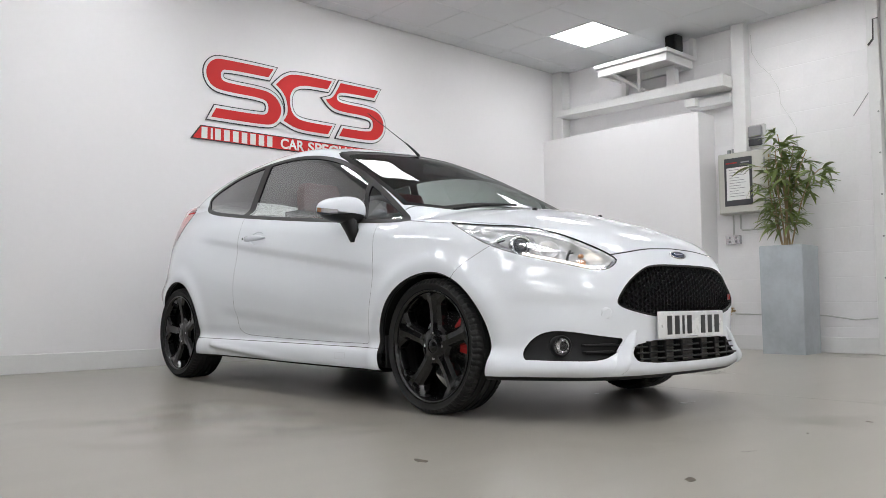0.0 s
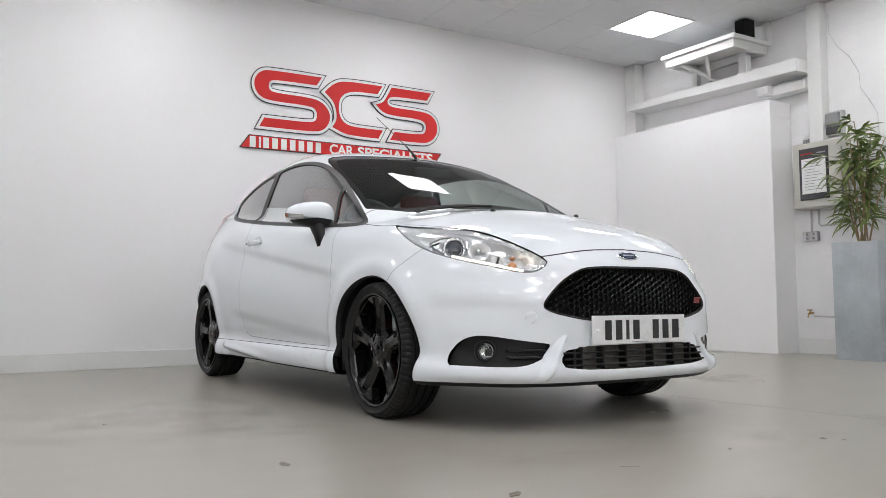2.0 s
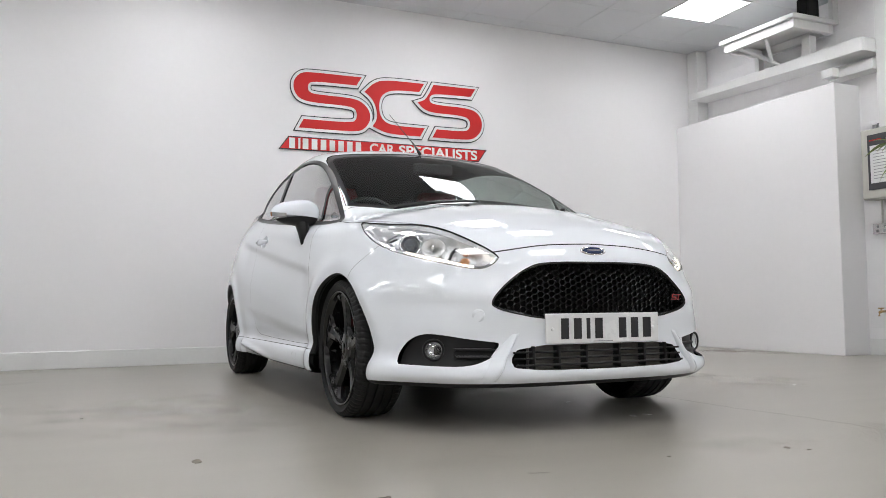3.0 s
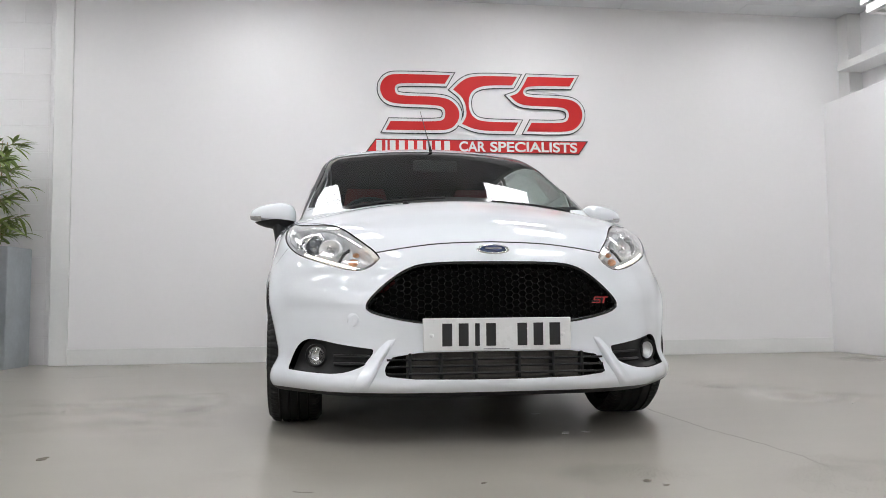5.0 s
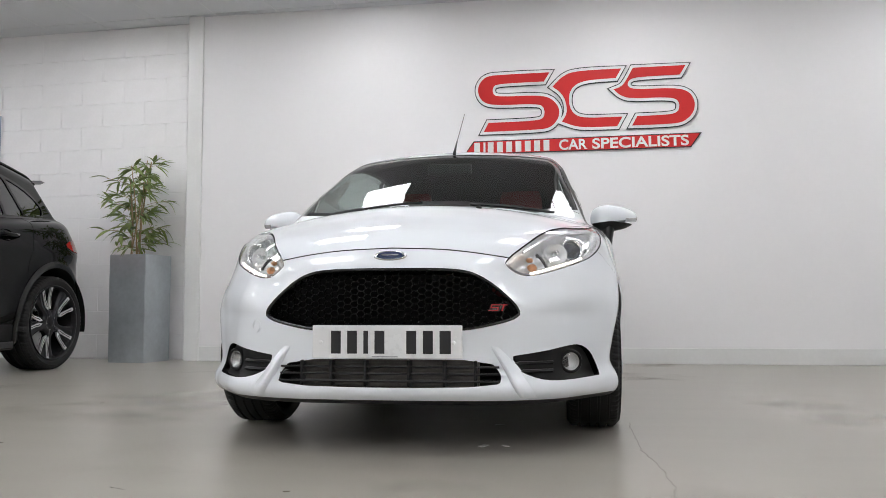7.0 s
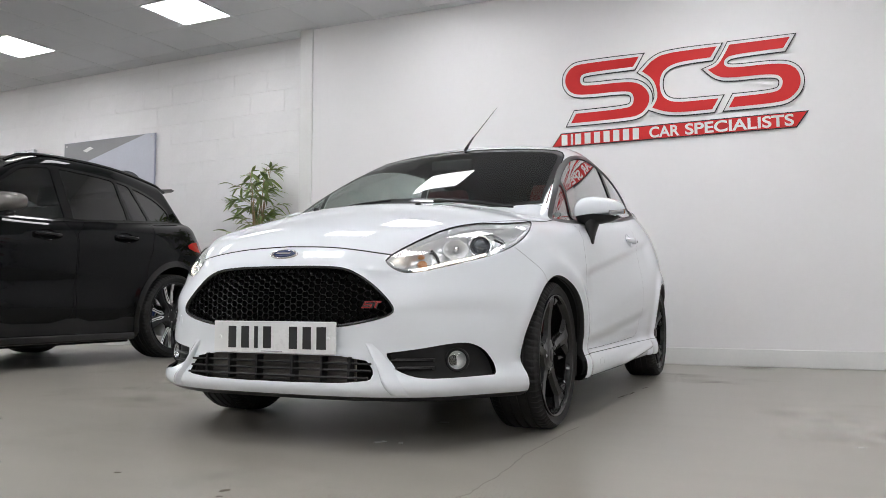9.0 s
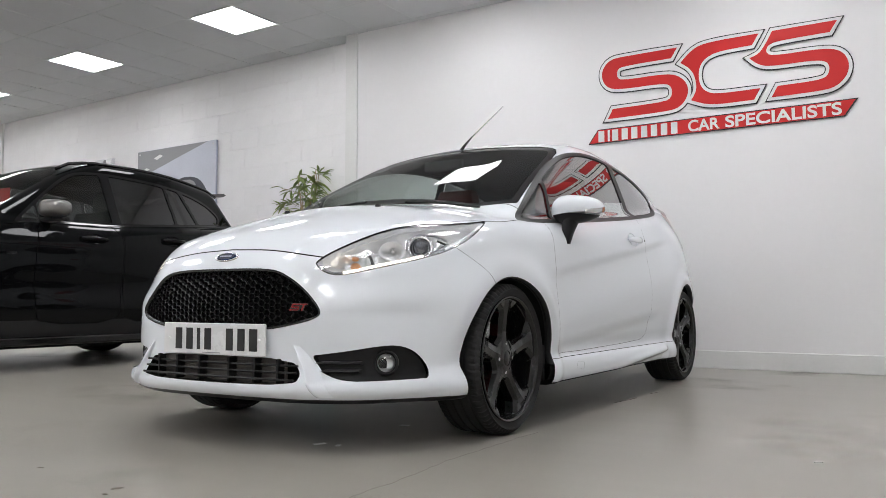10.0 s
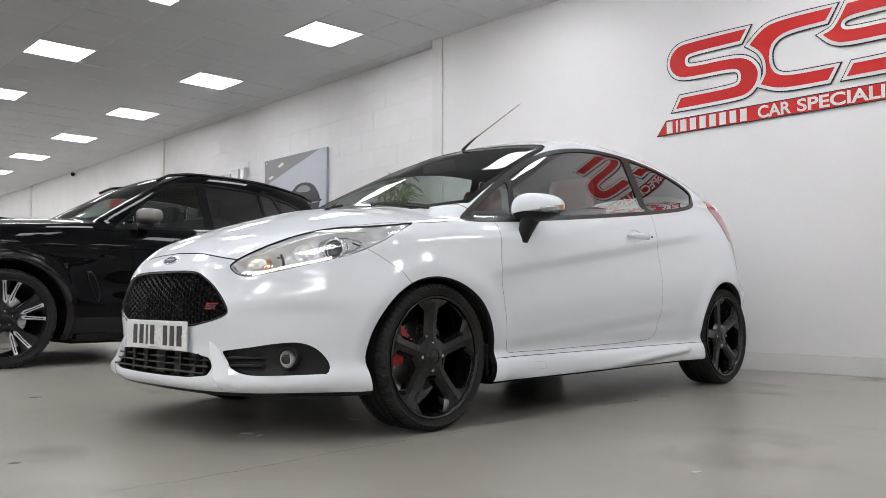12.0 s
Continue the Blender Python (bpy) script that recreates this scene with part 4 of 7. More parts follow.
for bar_ in ([(-0.02, 0.010), (0.014, 0.010), (0.016, 0.0145), (-0.018, 0.0145)], [(-0.026, -0.002), (0.006, -0.002), (0.008, 0.0025), (-0.024, 0.0025)], [(-0.035, -0.0135), (0.002, -0.0135), (0.004, -0.009), (-0.033, -0.009)],
             [(-0.026, 0.0), (-0.021, 0.0), (-0.017, 0.013), (-0.022, 0.013)], [(0.001, -0.012), (0.006, -0.012), (0.01, 0.001), (0.005, 0.001)], [(0.018, -0.0135), (0.024, -0.0135), (0.033, 0.011), (0.027, 0.011)], [(0.019, 0.010), (0.047, 0.010), (0.048, 0.0145), (0.02, 0.0145)]):
    part("badge_stroke", prism(bar_, 0.002, Matrix.Translation((0, -0.004, 0))), M_CALIPER, model)
at, n = front_at(-0.49, 0.43, -0.0019)
tilt = Vector((0, -1, 0)).rotation_difference(n).to_matrix().to_4x4()
part("towing_cover", lathe([(0.0, -0.0015), (0.0235, -0.0015), (0.0245, 0.0), (0.025, 0.002)], 32, "y", m=Matrix.Translation(at) @ tilt), M_CARWHITE, car, "round white towing eye cover", smooth=True)
part("cover_joint", lathe([(0.0245, 0.0), (0.0262, -0.0003), (0.0262, 0.002)], 32, "y", m=Matrix.Translation(at) @ tilt), M_GREYMETAL, car)


# headlamps
def lamp_at(p, z, d=0.0):
    lo, hi = 0.0, 1.3
    for _ in range(30):
        q = (lo + hi) / 2
        if hatch(np.array([[(p + q) * R2, (p - q) * R2, z]]))[0] < 0:
            lo = q
        else:
            hi = q
    v = np.array([[(p + lo) * R2, (p - lo) * R2, z]])
    return Vector(v[0]) + Vector(gradient(hatch, v)[0]) * d


lamp_rim, lamp_clear = body.split(lamp, lambda p: -(lamp_sd(p) + 0.0026))
rims = body.make("headlamp", lamp_rim, M_GLOSSBLACK, car, "long swept-back headlamp with clear lens", offset=-0.002)
for sg, rim in ((1, rims[0]), (-1, rims[1])):
    for name, off, mat_ in (("lens", -0.002, M_LENS), ("reflector", -0.062, M_REFLECT)):
        src = lamp_clear if name == "lens" else lamp
        used, inv_ = np.unique(src.ravel(), return_inverse=True)
        q = body.p[used]
        n = gradient(hatch, q)
        if name == "reflector":
            along = (q[:, 0] + q[:, 1]) * R2
            wob = 0.008 * np.sin(along * 75) + 0.006 * np.sin(q[:, 2] * 110) + 0.004 * np.sin(along * 420) * (along < -0.09)
            q = q + n * ((off + wob) * np.clip(-lamp_sd(q) / 0.028, 0.1, 1))[:, None]
        else:
            q = q + n * off
        t = inv_.reshape(-1, 3)
        w = np.array([sg, 1, 1])
        me = plain_mesh(name, q * w, t if sg > 0 else t[:, ::-1], n * w if name == "lens" else None)
        part(name, me, mat_, rim, "bright reflector" if name == "reflector" else "")
    flip = Matrix.Diagonal((sg, 1, 1, 1))

    def lamp_bit(name, p, z, d, profile, mat_, label="", squash=1.0, wide=1.0):
        c = lamp_at(p, z, d)
        turn = Vector((0, -1, 0)).rotation_difference(Vector((0.45, -0.85, 0.15)).normalized()).to_matrix().to_4x4()
        return part(name, lathe(profile, 32, "y", m=flip @ Matrix.Translation(c) @ turn @ Matrix.Diagonal((wide, 1, squash, 1))), mat_, rim, label, smooth=True)

    def lamp_path(d, *pz):
        return [flip @ lamp_at(p, z, d) for p, z in pz]
    lamp_bit("projector_ring", 0.18, 0.724, -0.03, [(0.028, 0.025), (0.034, 0.002), (0.04, -0.004), (0.045, -0.002), (0.05, 0.025)], M_CHROME, "chrome ring")
    lamp_bit("projector_lens", 0.18, 0.724, -0.028, [(0.0, -0.014), (0.012, -0.011), (0.022, -0.002), (0.029, 0.014)], M_LAMPGLASS, "round projector lens")
    lamp_bit("main_beam_bowl", 0.075, 0.708, -0.032, [(0.0, 0.03), (0.02, 0.022), (0.036, -0.008), (0.041, -0.006)], M_REFLECT, "deep chrome bowl", 0.9, 1.15)
    lamp_bit("bulb", 0.075, 0.708, -0.026, [(0.0, -0.012), (0.008, -0.008), (0.009, 0.02)], M_STEEL)
    lamp_bit("indicator", -0.068, 0.65, -0.034, [(0.0, -0.004), (0.007, -0.003), (0.012, 0.002), (0.014, 0.012)], M_AMBER, "amber indicator bulb", 1.0, 1.3)
    lamp_bit("indicator_upper", -0.066, 0.68, -0.032, [(0.0, -0.003), (0.005, -0.002), (0.008, 0.002), (0.01, 0.01)], M_AMBER, "", 0.9, 1.3)
    part("divider", tube(lamp_path(-0.036, (-0.02, 0.708), (-0.006, 0.682), (0.0, 0.652)), 0.0055, 6), M_PLASTIC, rim)
    part("divider_branch", tube(lamp_path(-0.034, (-0.006, 0.692), (-0.032, 0.694)), 0.0035, 6), M_PLASTIC, rim)
    part("daytime_light", tube(lamp_path(-0.008, (0.18, 0.676), (0.12, 0.661), (0.02, 0.64), (-0.06, 0.621), (-0.11, 0.611)), 0.0043, 8), M_BULB, rim, "warm white light strip")
    part("daytime_end", tube(lamp_path(-0.01, (-0.11, 0.611), (-0.145, 0.611), (-0.172, 0.624), (-0.184, 0.64)), 0.004, 8), M_CHROME, rim)
    part("brow", tube(lamp_path(-0.012, (-0.1, 0.692), (0.0, 0.735), (0.1, 0.766), (0.2, 0.784), (0.3, 0.788)), 0.005, 6), M_REFLECT, rim)
    part("bezel_edge", tube(lamp_path(-0.02, (0.12, 0.7), (0.13, 0.745), (0.18, 0.77), (0.24, 0.764), (0.285, 0.742), (0.29, 0.728), (0.26, 0.71), (0.22, 0.692)), 0.0045, 6), M_CHROME, rim)
    part("bezel_shadow", tube(lamp_path(-0.03, (0.25, 0.752), (0.285, 0.735), (0.262, 0.716)), 0.0045, 6), M_PLASTIC, rim)
    part("tail_fin", tube(lamp_path(-0.016, (0.27, 0.706), (0.33, 0.732), (0.4, 0.775), (0.44, 0.8)), 0.006, 6), M_REFLECT, rim)


# door mirrors, handles
def mirror(sg):
    flip = Matrix.Diagonal((sg, 1, 1, 1))

    def form(q):
        u = (q[:, 0] - 0.826) * 0.79 + (q[:, 1] - 0.62) * 0.61
        v = -(q[:, 0] - 0.826) * 0.61 + (q[:, 1] - 0.62) * 0.79
        w = q[:, 2] - 0.925 - 0.04 * u
        r = (np.abs(u / 0.12) ** 2.6 + np.abs((v + 0.02) / (0.085 + 0.02 * np.clip(u / 0.1, -1, 1))) ** 2.3 + np.abs(w / (0.065 - 0.012 * np.clip(u / 0.1, -1, 1))) ** 2.4) ** (1 / 2.4)
        return smax((r - 1) * 0.06, v - 0.045, 0.012)

    def blob(z_lo, z_hi, grow):
        f = lambda q: form(q) - grow
        bm = bmesh.new()
        bmesh.ops.create_uvsphere(bm, u_segments=44, v_segments=28, radius=1)
        c = np.array([0.826, 0.615, 0.925])
        d = np.array([v.co[:] for v in bm.verts])
        lo, hi = np.zeros(len(d)), np.full(len(d), 0.3)
        for _ in range(22):
            m_ = (lo + hi) / 2
            ins = f(c + d * m_[:, None]) < 0
            lo, hi = np.where(ins, m_, lo), np.where(ins, hi, m_)
        for vert, k in zip(bm.verts, lo):
            vert.co = Vector(c) + vert.co * float(k)
        for zc, keep_above in ((z_lo, True), (z_hi, False)):
            if zc is not None:
                geom = bm.verts[:] + bm.edges[:] + bm.faces[:]
                bmesh.ops.bisect_plane(bm, geom=geom, plane_co=(0.826, 0.615, zc), plane_no=(0.10, -0.0, -1 if keep_above else 1), clear_outer=True)
        bmesh.ops.transform(bm, matrix=flip, verts=bm.verts)
        bmesh.ops.recalc_face_normals(bm, faces=bm.faces)
        return bm
    cap = part("door_mirror", blob(0.905, None, 0.0), M_CARWHITE, car, "white door mirror on a black foot", smooth=True)
    part("mirror_base", blob(None, 0.907, -0.003), M_PLASTIC, cap, "black lower half", smooth=True)
    foot = [(0.823, 0.60, 0.905, 0.064), (0.815, 0.575, 0.865, 0.057), (0.812, 0.55, 0.82, 0.045), (0.82, 0.527, 0.766, 0.02)]
    bm = bmesh.new()
    rings = []
    for x, s, z, w in foot:
        rings.append([bm.verts.new((sg * (x + 0.55 * w * math.cos(a)), s + w * math.sin(a), z)) for a in np.linspace(0, 2 * math.pi, 13)[:-1]])
    for a, b in zip(rings, rings[1:]):
        for k in range(12):
            bm.faces.new((a[k], a[(k + 1) % 12], b[(k + 1) % 12], b[k]))
    bm.faces.new(rings[-1])
    bmesh.ops.recalc_face_normals(bm, faces=bm.faces)
    part("mirror_foot", bm, M_PLASTIC, cap, smooth=True)
    rows = []
    for u in np.linspace(0.01, 0.112, 11):
        row = []
        for z in (0.899, 0.906, 0.913, 0.92):
            lo, hi = -0.02, -0.16
            z = z + 0.012 * (u / 0.11) ** 2
            for _ in range(24):
                v = (lo + hi) / 2
                q = np.array([[0.826 + 0.79 * u - 0.61 * v, 0.62 + 0.61 * u + 0.79 * v, z]])
                lo, hi = (v, hi) if form(q)[0] < 0 else (lo, v)
            v = lo - 0.002
            row.append((sg * (0.826 + 0.79 * u - 0.61 * v), 0.62 + 0.61 * u + 0.79 * v, z))
        rows.append(row)

    def strip_of(rs):
        bm = bmesh.new()
        grid = [[bm.verts.new(c) for c in r] for r in rs]
        for a, b in zip(grid, grid[1:]):
            for k in range(3):
                bm.faces.new((a[k], a[k + 1], b[k + 1], b[k]))
        bmesh.ops.solidify(bm, geom=bm.faces[:], thickness=0.003)
        return bm
    part("repeater", strip_of(rows[:9]), M_REFLECT, cap, "clear indicator strip", smooth=True)
    part("repeater_core", strip_of(rows[8:]), M_AMBER, cap, smooth=True)


for sg in (1, -1):
    mirror(sg)
    d_ob = doors[0 if sg > 0 else 1]
    ss = np.linspace(1.385, 1.6, 15)
    zz = 0.846 + 0.012 * (ss - 1.49)
    xx = on_side(hatch, ss, zz)
    bump_ = np.sin(np.linspace(0, math.pi, 15)) ** 0.5
    bm = bmesh.new()
    rings = []
    for s, z, x, k in zip(ss, zz, xx, bump_):
        rings.append([bm.verts.new((sg * (x + 0.004 + 0.024 * k + 0.006 * math.cos(a)), s, z + (0.006 + 0.012 * k) * math.sin(a))) for a in np.linspace(0, 2 * math.pi, 11)[:-1]])
    for a, b in zip(rings, rings[1:]):
        for k in range(10):
            bm.faces.new((a[k], a[(k + 1) % 10], b[(k + 1) % 10], b[k]))
    bm.faces.new(rings[0])
    bm.faces.new(rings[-1][::-1])
    bmesh.ops.recalc_face_normals(bm, faces=bm.faces)
    handle = part("door_handle", bm, M_CARWHITE, d_ob, "white pull handle over a shallow cup", smooth=True)
    ang = np.linspace(0, 2 * math.pi, 29)[:-1]
    bm = bmesh.new()
    prev = None
    for rad, dep in ((1.0, 0.0012), (0.86, -0.006), (0.4, -0.014)):
        s, z = 1.47 + 0.075 * rad * np.cos(ang), 0.846 + 0.036 * rad * np.sin(ang)
        x = on_side(hatch, s, z) + dep
        ring = [bm.verts.new((sg * (a + 0.003), b, c)) for a, b, c in zip(x, s, z)]
        if prev:
            for k in range(28):
                bm.faces.new((prev[k], prev[(k + 1) % 28], ring[(k + 1) % 28], ring[k]))
        prev = ring
    bm.faces.new(prev)
    bmesh.ops.recalc_face_normals(bm, faces=bm.faces)
    part("handle_cup", bm, M_CARWHITE, d_ob, smooth=True)
    part("lock", lathe([(0, 0.003), (0.006, 0.002), (0.007, 0)], 12, "x", m=Matrix.Translation((sg * (float(on_side(hatch, 1.585, 0.848)) + 0.028), 1.59, 0.848))), M_PLASTIC, handle)

# arch lips, liners and mud flaps
for sg in (1, -1):
    for i, (sc, zc, r) in enumerate(ARCH):
        angs = np.linspace(-0.36, math.pi + 0.36, 49)
        s, z = sc + r * np.cos(angs), zc + r * np.sin(angs)
        ok = z > 0.24
        s, z = s[ok], z[ok]
        x = on_side(hatch, s + 0.004 * np.cos(angs[ok]), z + 0.004 * np.sin(angs[ok]))
        bm = bmesh.new()
        rows = []
        for k, (dx, dr) in enumerate(((0.0, 0.0), (-0.006, -0.006), (-0.03, -0.004), (-0.40, 0.0))):
            rows.append([bm.verts.new((sg * (max(a + dx, 0.44) if k == 3 else a + dx), b + dr * math.cos(t), c + dr * math.sin(t))) for a, b, c, t in zip(x, s, z, angs[ok])])
        for a, b in zip(rows[:3], rows[1:3]):
            for k in range(len(a) - 1):
                bm.faces.new((a[k], a[k + 1], b[k + 1], b[k]))
        bmesh.ops.recalc_face_normals(bm, faces=bm.faces)
        part("arch_lip", bm, M_PLASTIC, car, smooth=True)
        bm = bmesh.new()
        a = [bm.verts.new((sg * (v - 0.026), b, c)) for v, b, c in zip(x, s, z)]
        b_ = [bm.verts.new((sg * 0.45, b, c)) for b, c in zip(s, z)]
        for k in range(len(a) - 1):
            bm.faces.new((a[k], a[k + 1], b_[k + 1], b_[k]))
        bm.faces.new(b_)
        bmesh.ops.recalc_face_normals(bm, faces=bm.faces)
        part("arch_liner", bm, M_INNER, car, "dark wheel arch liner")
    part("mud_flap", box(sg * 0.755 - 0.05, sg * 0.755 + 0.05, 0.296, 0.308, 0.182, 0.33, 0.004), M_PLASTIC, car, "small black mud flap")
part("underfloor", box(-0.6, 0.6, -0.55, 2.95, 0.19, 0.21), M_INNER, car, "dark underside")


# wheels: the axle lies along x, the outer face towards +x
def tyre_mesh(R, rim, width, steps=216, grooves=(-0.55, -0.18, 0.18, 0.55)):
    prof = []
    w = width / 2
    prof += [(rim - 0.008, -w * 0.86), (rim + 0.012, -w * 0.98), (rim + (R - rim) * 0.5, -w * 1.05), (R - 0.018, -w * 0.98), (R - 0.006, -w * 0.9)]
    xs = sorted([-0.82, 0.82] + [g + d for g in grooves for d in (-0.055, -0.045, 0.045, 0.055)])
    for q in xs:
        deep = any(abs(q - g) < 0.05 for g in grooves)
        prof.append((R - (0.008 if deep else 0.0) - 0.003 * q * q, q * w))
    prof += [(R - 0.006, w * 0.9), (R - 0.018, w * 0.98), (rim + (R - rim) * 0.5, w * 1.05), (rim + 0.014, w * 0.99), (rim - 0.001, w * 0.92), (rim - 0.012, w * 0.84)]
    bm = bmesh.new()
    rings = []
    for r, h in prof:
        ring = []
        for i in range(steps):
            rr = r - (0.005 if (i % 3 == 0 and 0.62 * w < abs(h) < 0.985 * w and r > R - 0.02) else 0)
            a = 2 * math.pi * (i + (0.25 if h > 0 else 0)) / steps
            ring.append(bm.verts.new((h, rr * math.cos(a), rr * math.sin(a))))
        rings.append(ring)
    for a, b in zip(rings, rings[1:]):
        for i in range(steps):
            bm.faces.new((a[i], a[(i + 1) % steps], b[(i + 1) % steps], b[i]))
    bmesh.ops.recalc_face_normals(bm, faces=bm.faces)
    return bm


def alloy_face(R, count, hole, depth, ridge, inner=0.03, twin=0.0):
    """A dished wheel face with holes between the spokes, in the y-z plane, bulging to +x."""
    nr, na = 34, 240
    rr = np.linspace(inner, R, nr)
    aa = np.linspace(0, 2 * math.pi, na, endpoint=False)
    A, Rr = np.meshgrid(aa, rr)
    p = np.stack([np.zeros(A.size), (Rr * np.sin(A)).ravel(), (Rr * np.cos(A)).ravel()], 1)
    tris = []
    idx = np.arange(nr * na).reshape(nr, na)
    a, b = idx[:-1], idx[1:]
    a2, b2 = np.roll(a, -1, 1), np.roll(b, -1, 1)
    tris = np.concatenate([np.stack([a.ravel(), b.ravel(), b2.ravel()], 1), np.stack([a.ravel(), b2.ravel(), a2.ravel()], 1)])

    def local(q, half):
        ang = np.arctan2(q[:, 1], q[:, 2])
        rad = np.hypot(q[:, 1], q[:, 2])
        step = 2 * math.pi / count
        k = (ang / step + half) % 1.0 - 0.5
        return rad * np.cos(k * step), rad * np.sin(k * step), rad
    g = lambda q: sd_poly(hole, local(q, 0.0)[0], np.abs(local(q, 0.0)[1]))
    p, _, tris = cut(p, tris, g(p))
    u, v, rad = local(p, 0.5)
    off = np.abs(np.abs(v) - twin)
    p[:, 0] = depth(rad) + ridge * np.clip(1 - off / 0.03, 0, 1) * np.clip((R - rad) / 0.03, 0, 1) * np.clip((rad - 0.05) / 0.02, 0, 1) - 0.013 * np.clip(0.013 - g(p), 0, 0.013) / 0.013
    used, inv_ = np.unique(tris.ravel(), return_inverse=True)
    me = bpy.data.meshes.new("alloy_face")
    me.from_pydata(p[used].tolist(), [], inv_.reshape(-1, 3).tolist())
    bm = bmesh.new()
    bm.from_mesh(me)
    bpy.data.meshes.remove(me)
    bmesh.ops.recalc_face_normals(bm, faces=bm.faces)
    if sum(f.normal.x for f in bm.faces) < 0:
        bmesh.ops.reverse_faces(bm, faces=bm.faces)
    rim_edges = [e for e in bm.edges if e.is_boundary]
    out = bmesh.ops.extrude_edge_only(bm, edges=rim_edges)
    for vtx in out["geom"]:
        if isinstance(vtx, bmesh.types.BMVert):
            vtx.co.x -= 0.035
    return bm


def wheel(parent, m, R, rim, width, face, caliper, nuts, pcd, rim_mat, face_mat, spin=0.0):
    w = width / 2
    barrel = lathe([(rim - 0.004, w * 0.9), (rim - 0.002, w * 0.98), (rim - 0.008, w * 1.0), (rim - 0.016, w * 0.9), (rim - 0.02, w * 0.3), (rim - 0.04, -w * 0.2), (rim - 0.03, -w * 0.9)], 64, "x")
    wh = part("wheel", barrel, rim_mat, parent, "alloy wheel with a low-profile tyre", smooth=True, at=m)
    part("tyre", tyre_mesh(R, rim, width), M_RUBBER, wh, "black low-profile tyre")
    f = part("alloy_face", face, face_mat, wh, at=pose(w * 0.80, 0, 0, spin, 0, 0))
    part("centre_cap", lathe([(0.0, 0.006), (0.02, 0.005), (0.03, 0.001), (0.035, -0.005), (0.036, -0.02)], 28, "x", m=pose(w * 0.80 - 0.005, 0, 0)), face_mat, wh, "round centre cap", smooth=True)
    for k in range(nuts):
        a = 2 * math.pi * k / nuts
        part("wheel_nut", lathe([(0.0, 0.006), (0.007, 0.005), (0.009, -0.008)], 8, "x", m=pose(w * 0.80 - 0.012, pcd * math.sin(a), pcd * math.cos(a))), M_STEEL, wh)
    part("brake_disc", lathe([(0.05, 0.02), (0.06, -0.01), (R * 0.5, -0.01), (R * 0.5, -0.032), (0.05, -0.032)], 40, "x"), M_STEEL, wh, "steel brake disc")
    bm = bmesh.new()
    for a0 in np.linspace(-0.2, 0.66, 7):
        a1 = a0 + 0.14
        vs = []
        for x in (-0.045, 0.022):
            for rr in (R * 0.4, R * 0.6):
                for a in (a0, a1):
                    vs.append(bm.verts.new((x, -rr * math.cos(a), rr * math.sin(a))))
        for q in ((0, 1, 3, 2), (4, 6, 7, 5), (0, 4, 5, 1), (2, 3, 7, 6), (0, 2, 6, 4), (1, 5, 7, 3)):
            bm.faces.new([vs[i] for i in q])
    part("brake_caliper", bm, caliper, wh, "painted brake caliper")
    return wh


def across(wh, m):
    """The wheel of the other side: a copy, with the caliper still ahead of the axle."""
    c = copy_thing(wh, m)
    for o in c.children:
        if o.name.startswith("brake_caliper"):
            o.matrix_local = Matrix.Diagonal((1, -1, 1, 1))
    return c


HOLE = np.array([(0.088, -0.02), (0.088, 0.016), (0.092, 0.024), (0.162, 0.073), (0.172, 0.075), (0.214, 0.058), (0.222, 0.049), (0.225, -0.02)])
dish = spl((0.0, -0.002), (0.04, -0.004), (0.07, -0.012), (0.13, -0.012), (0.19, -0.004), (0.225, 0.004), (0.245, 0.006))
first_wheels = []
for i, s in enumerate(WHEELS_S):
    first_wheels.append(wheel(car, pose(0.706, s + 0.005, 0.291), 0.291, 0.245, 0.2, alloy_face(0.242, 5, HOLE, dish, 0.006), M_CALIPER if i == 0 else M_INNER, 4, 0.054, M_RIMBLACK, M_RIMBLACK, spin=0 if i == 0 else 11))
for s, wh in zip(WHEELS_S, first_wheels):
    across(wh, pose(-0.706, s + 0.005, 0.291, 0, 0, 180))

# wipers, washer jets, aerial
def screen_foot(x):
    """Where the windscreen comes out of the bonnet."""
    s = np.linspace(0.02, 0.5, 300)
    z = 0.96 + (s - 0.185 - 0.37 * x * x) * 0.53
    k = int(np.argmax(z > np.maximum(lid(abs(x), s) + 0.008, 0.903)))
    return float(s[k]), float(z[k])


for x0, x1 in ((-0.48, -0.04), (0.18, 0.56)):
    pts = []
    for x in np.linspace(x0, x1, 12):
        s, z = screen_foot(x)
        pts.append((x, s - 0.002, z + 0.004 + 0.008 * (x - x0) / (x1 - x0)))
    part("wiper", tube(pts, 0.006, 6), M_PLASTIC, car, "black wiper at rest")
for x in (-0.25, 0.25):
    z = float(lid(x, -0.12))
    part("washer_jet", lathe([(0.0, 0.011), (0.009, 0.01), (0.013, 0.003), (0.014, -0.01)], 14, "z", m=pose(x, -0.12, z)), M_PLASTIC, car, smooth=True)
zr = float(ROOF(1.05))
part("aerial", tube([(0, 1.0, zr - 0.02), (0, 1.04, zr + 0.015), (0, 1.12, zr + 0.075)], 0.0095, 10, taper=0.45), M_PLASTIC, car, "thin black roof aerial leaning back", smooth=True)
part("aerial_rod", tube([(0, 1.1, zr + 0.06), (0, 1.5, 1.694)], 0.0026, 6, taper=0.7), M_PLASTIC, car)

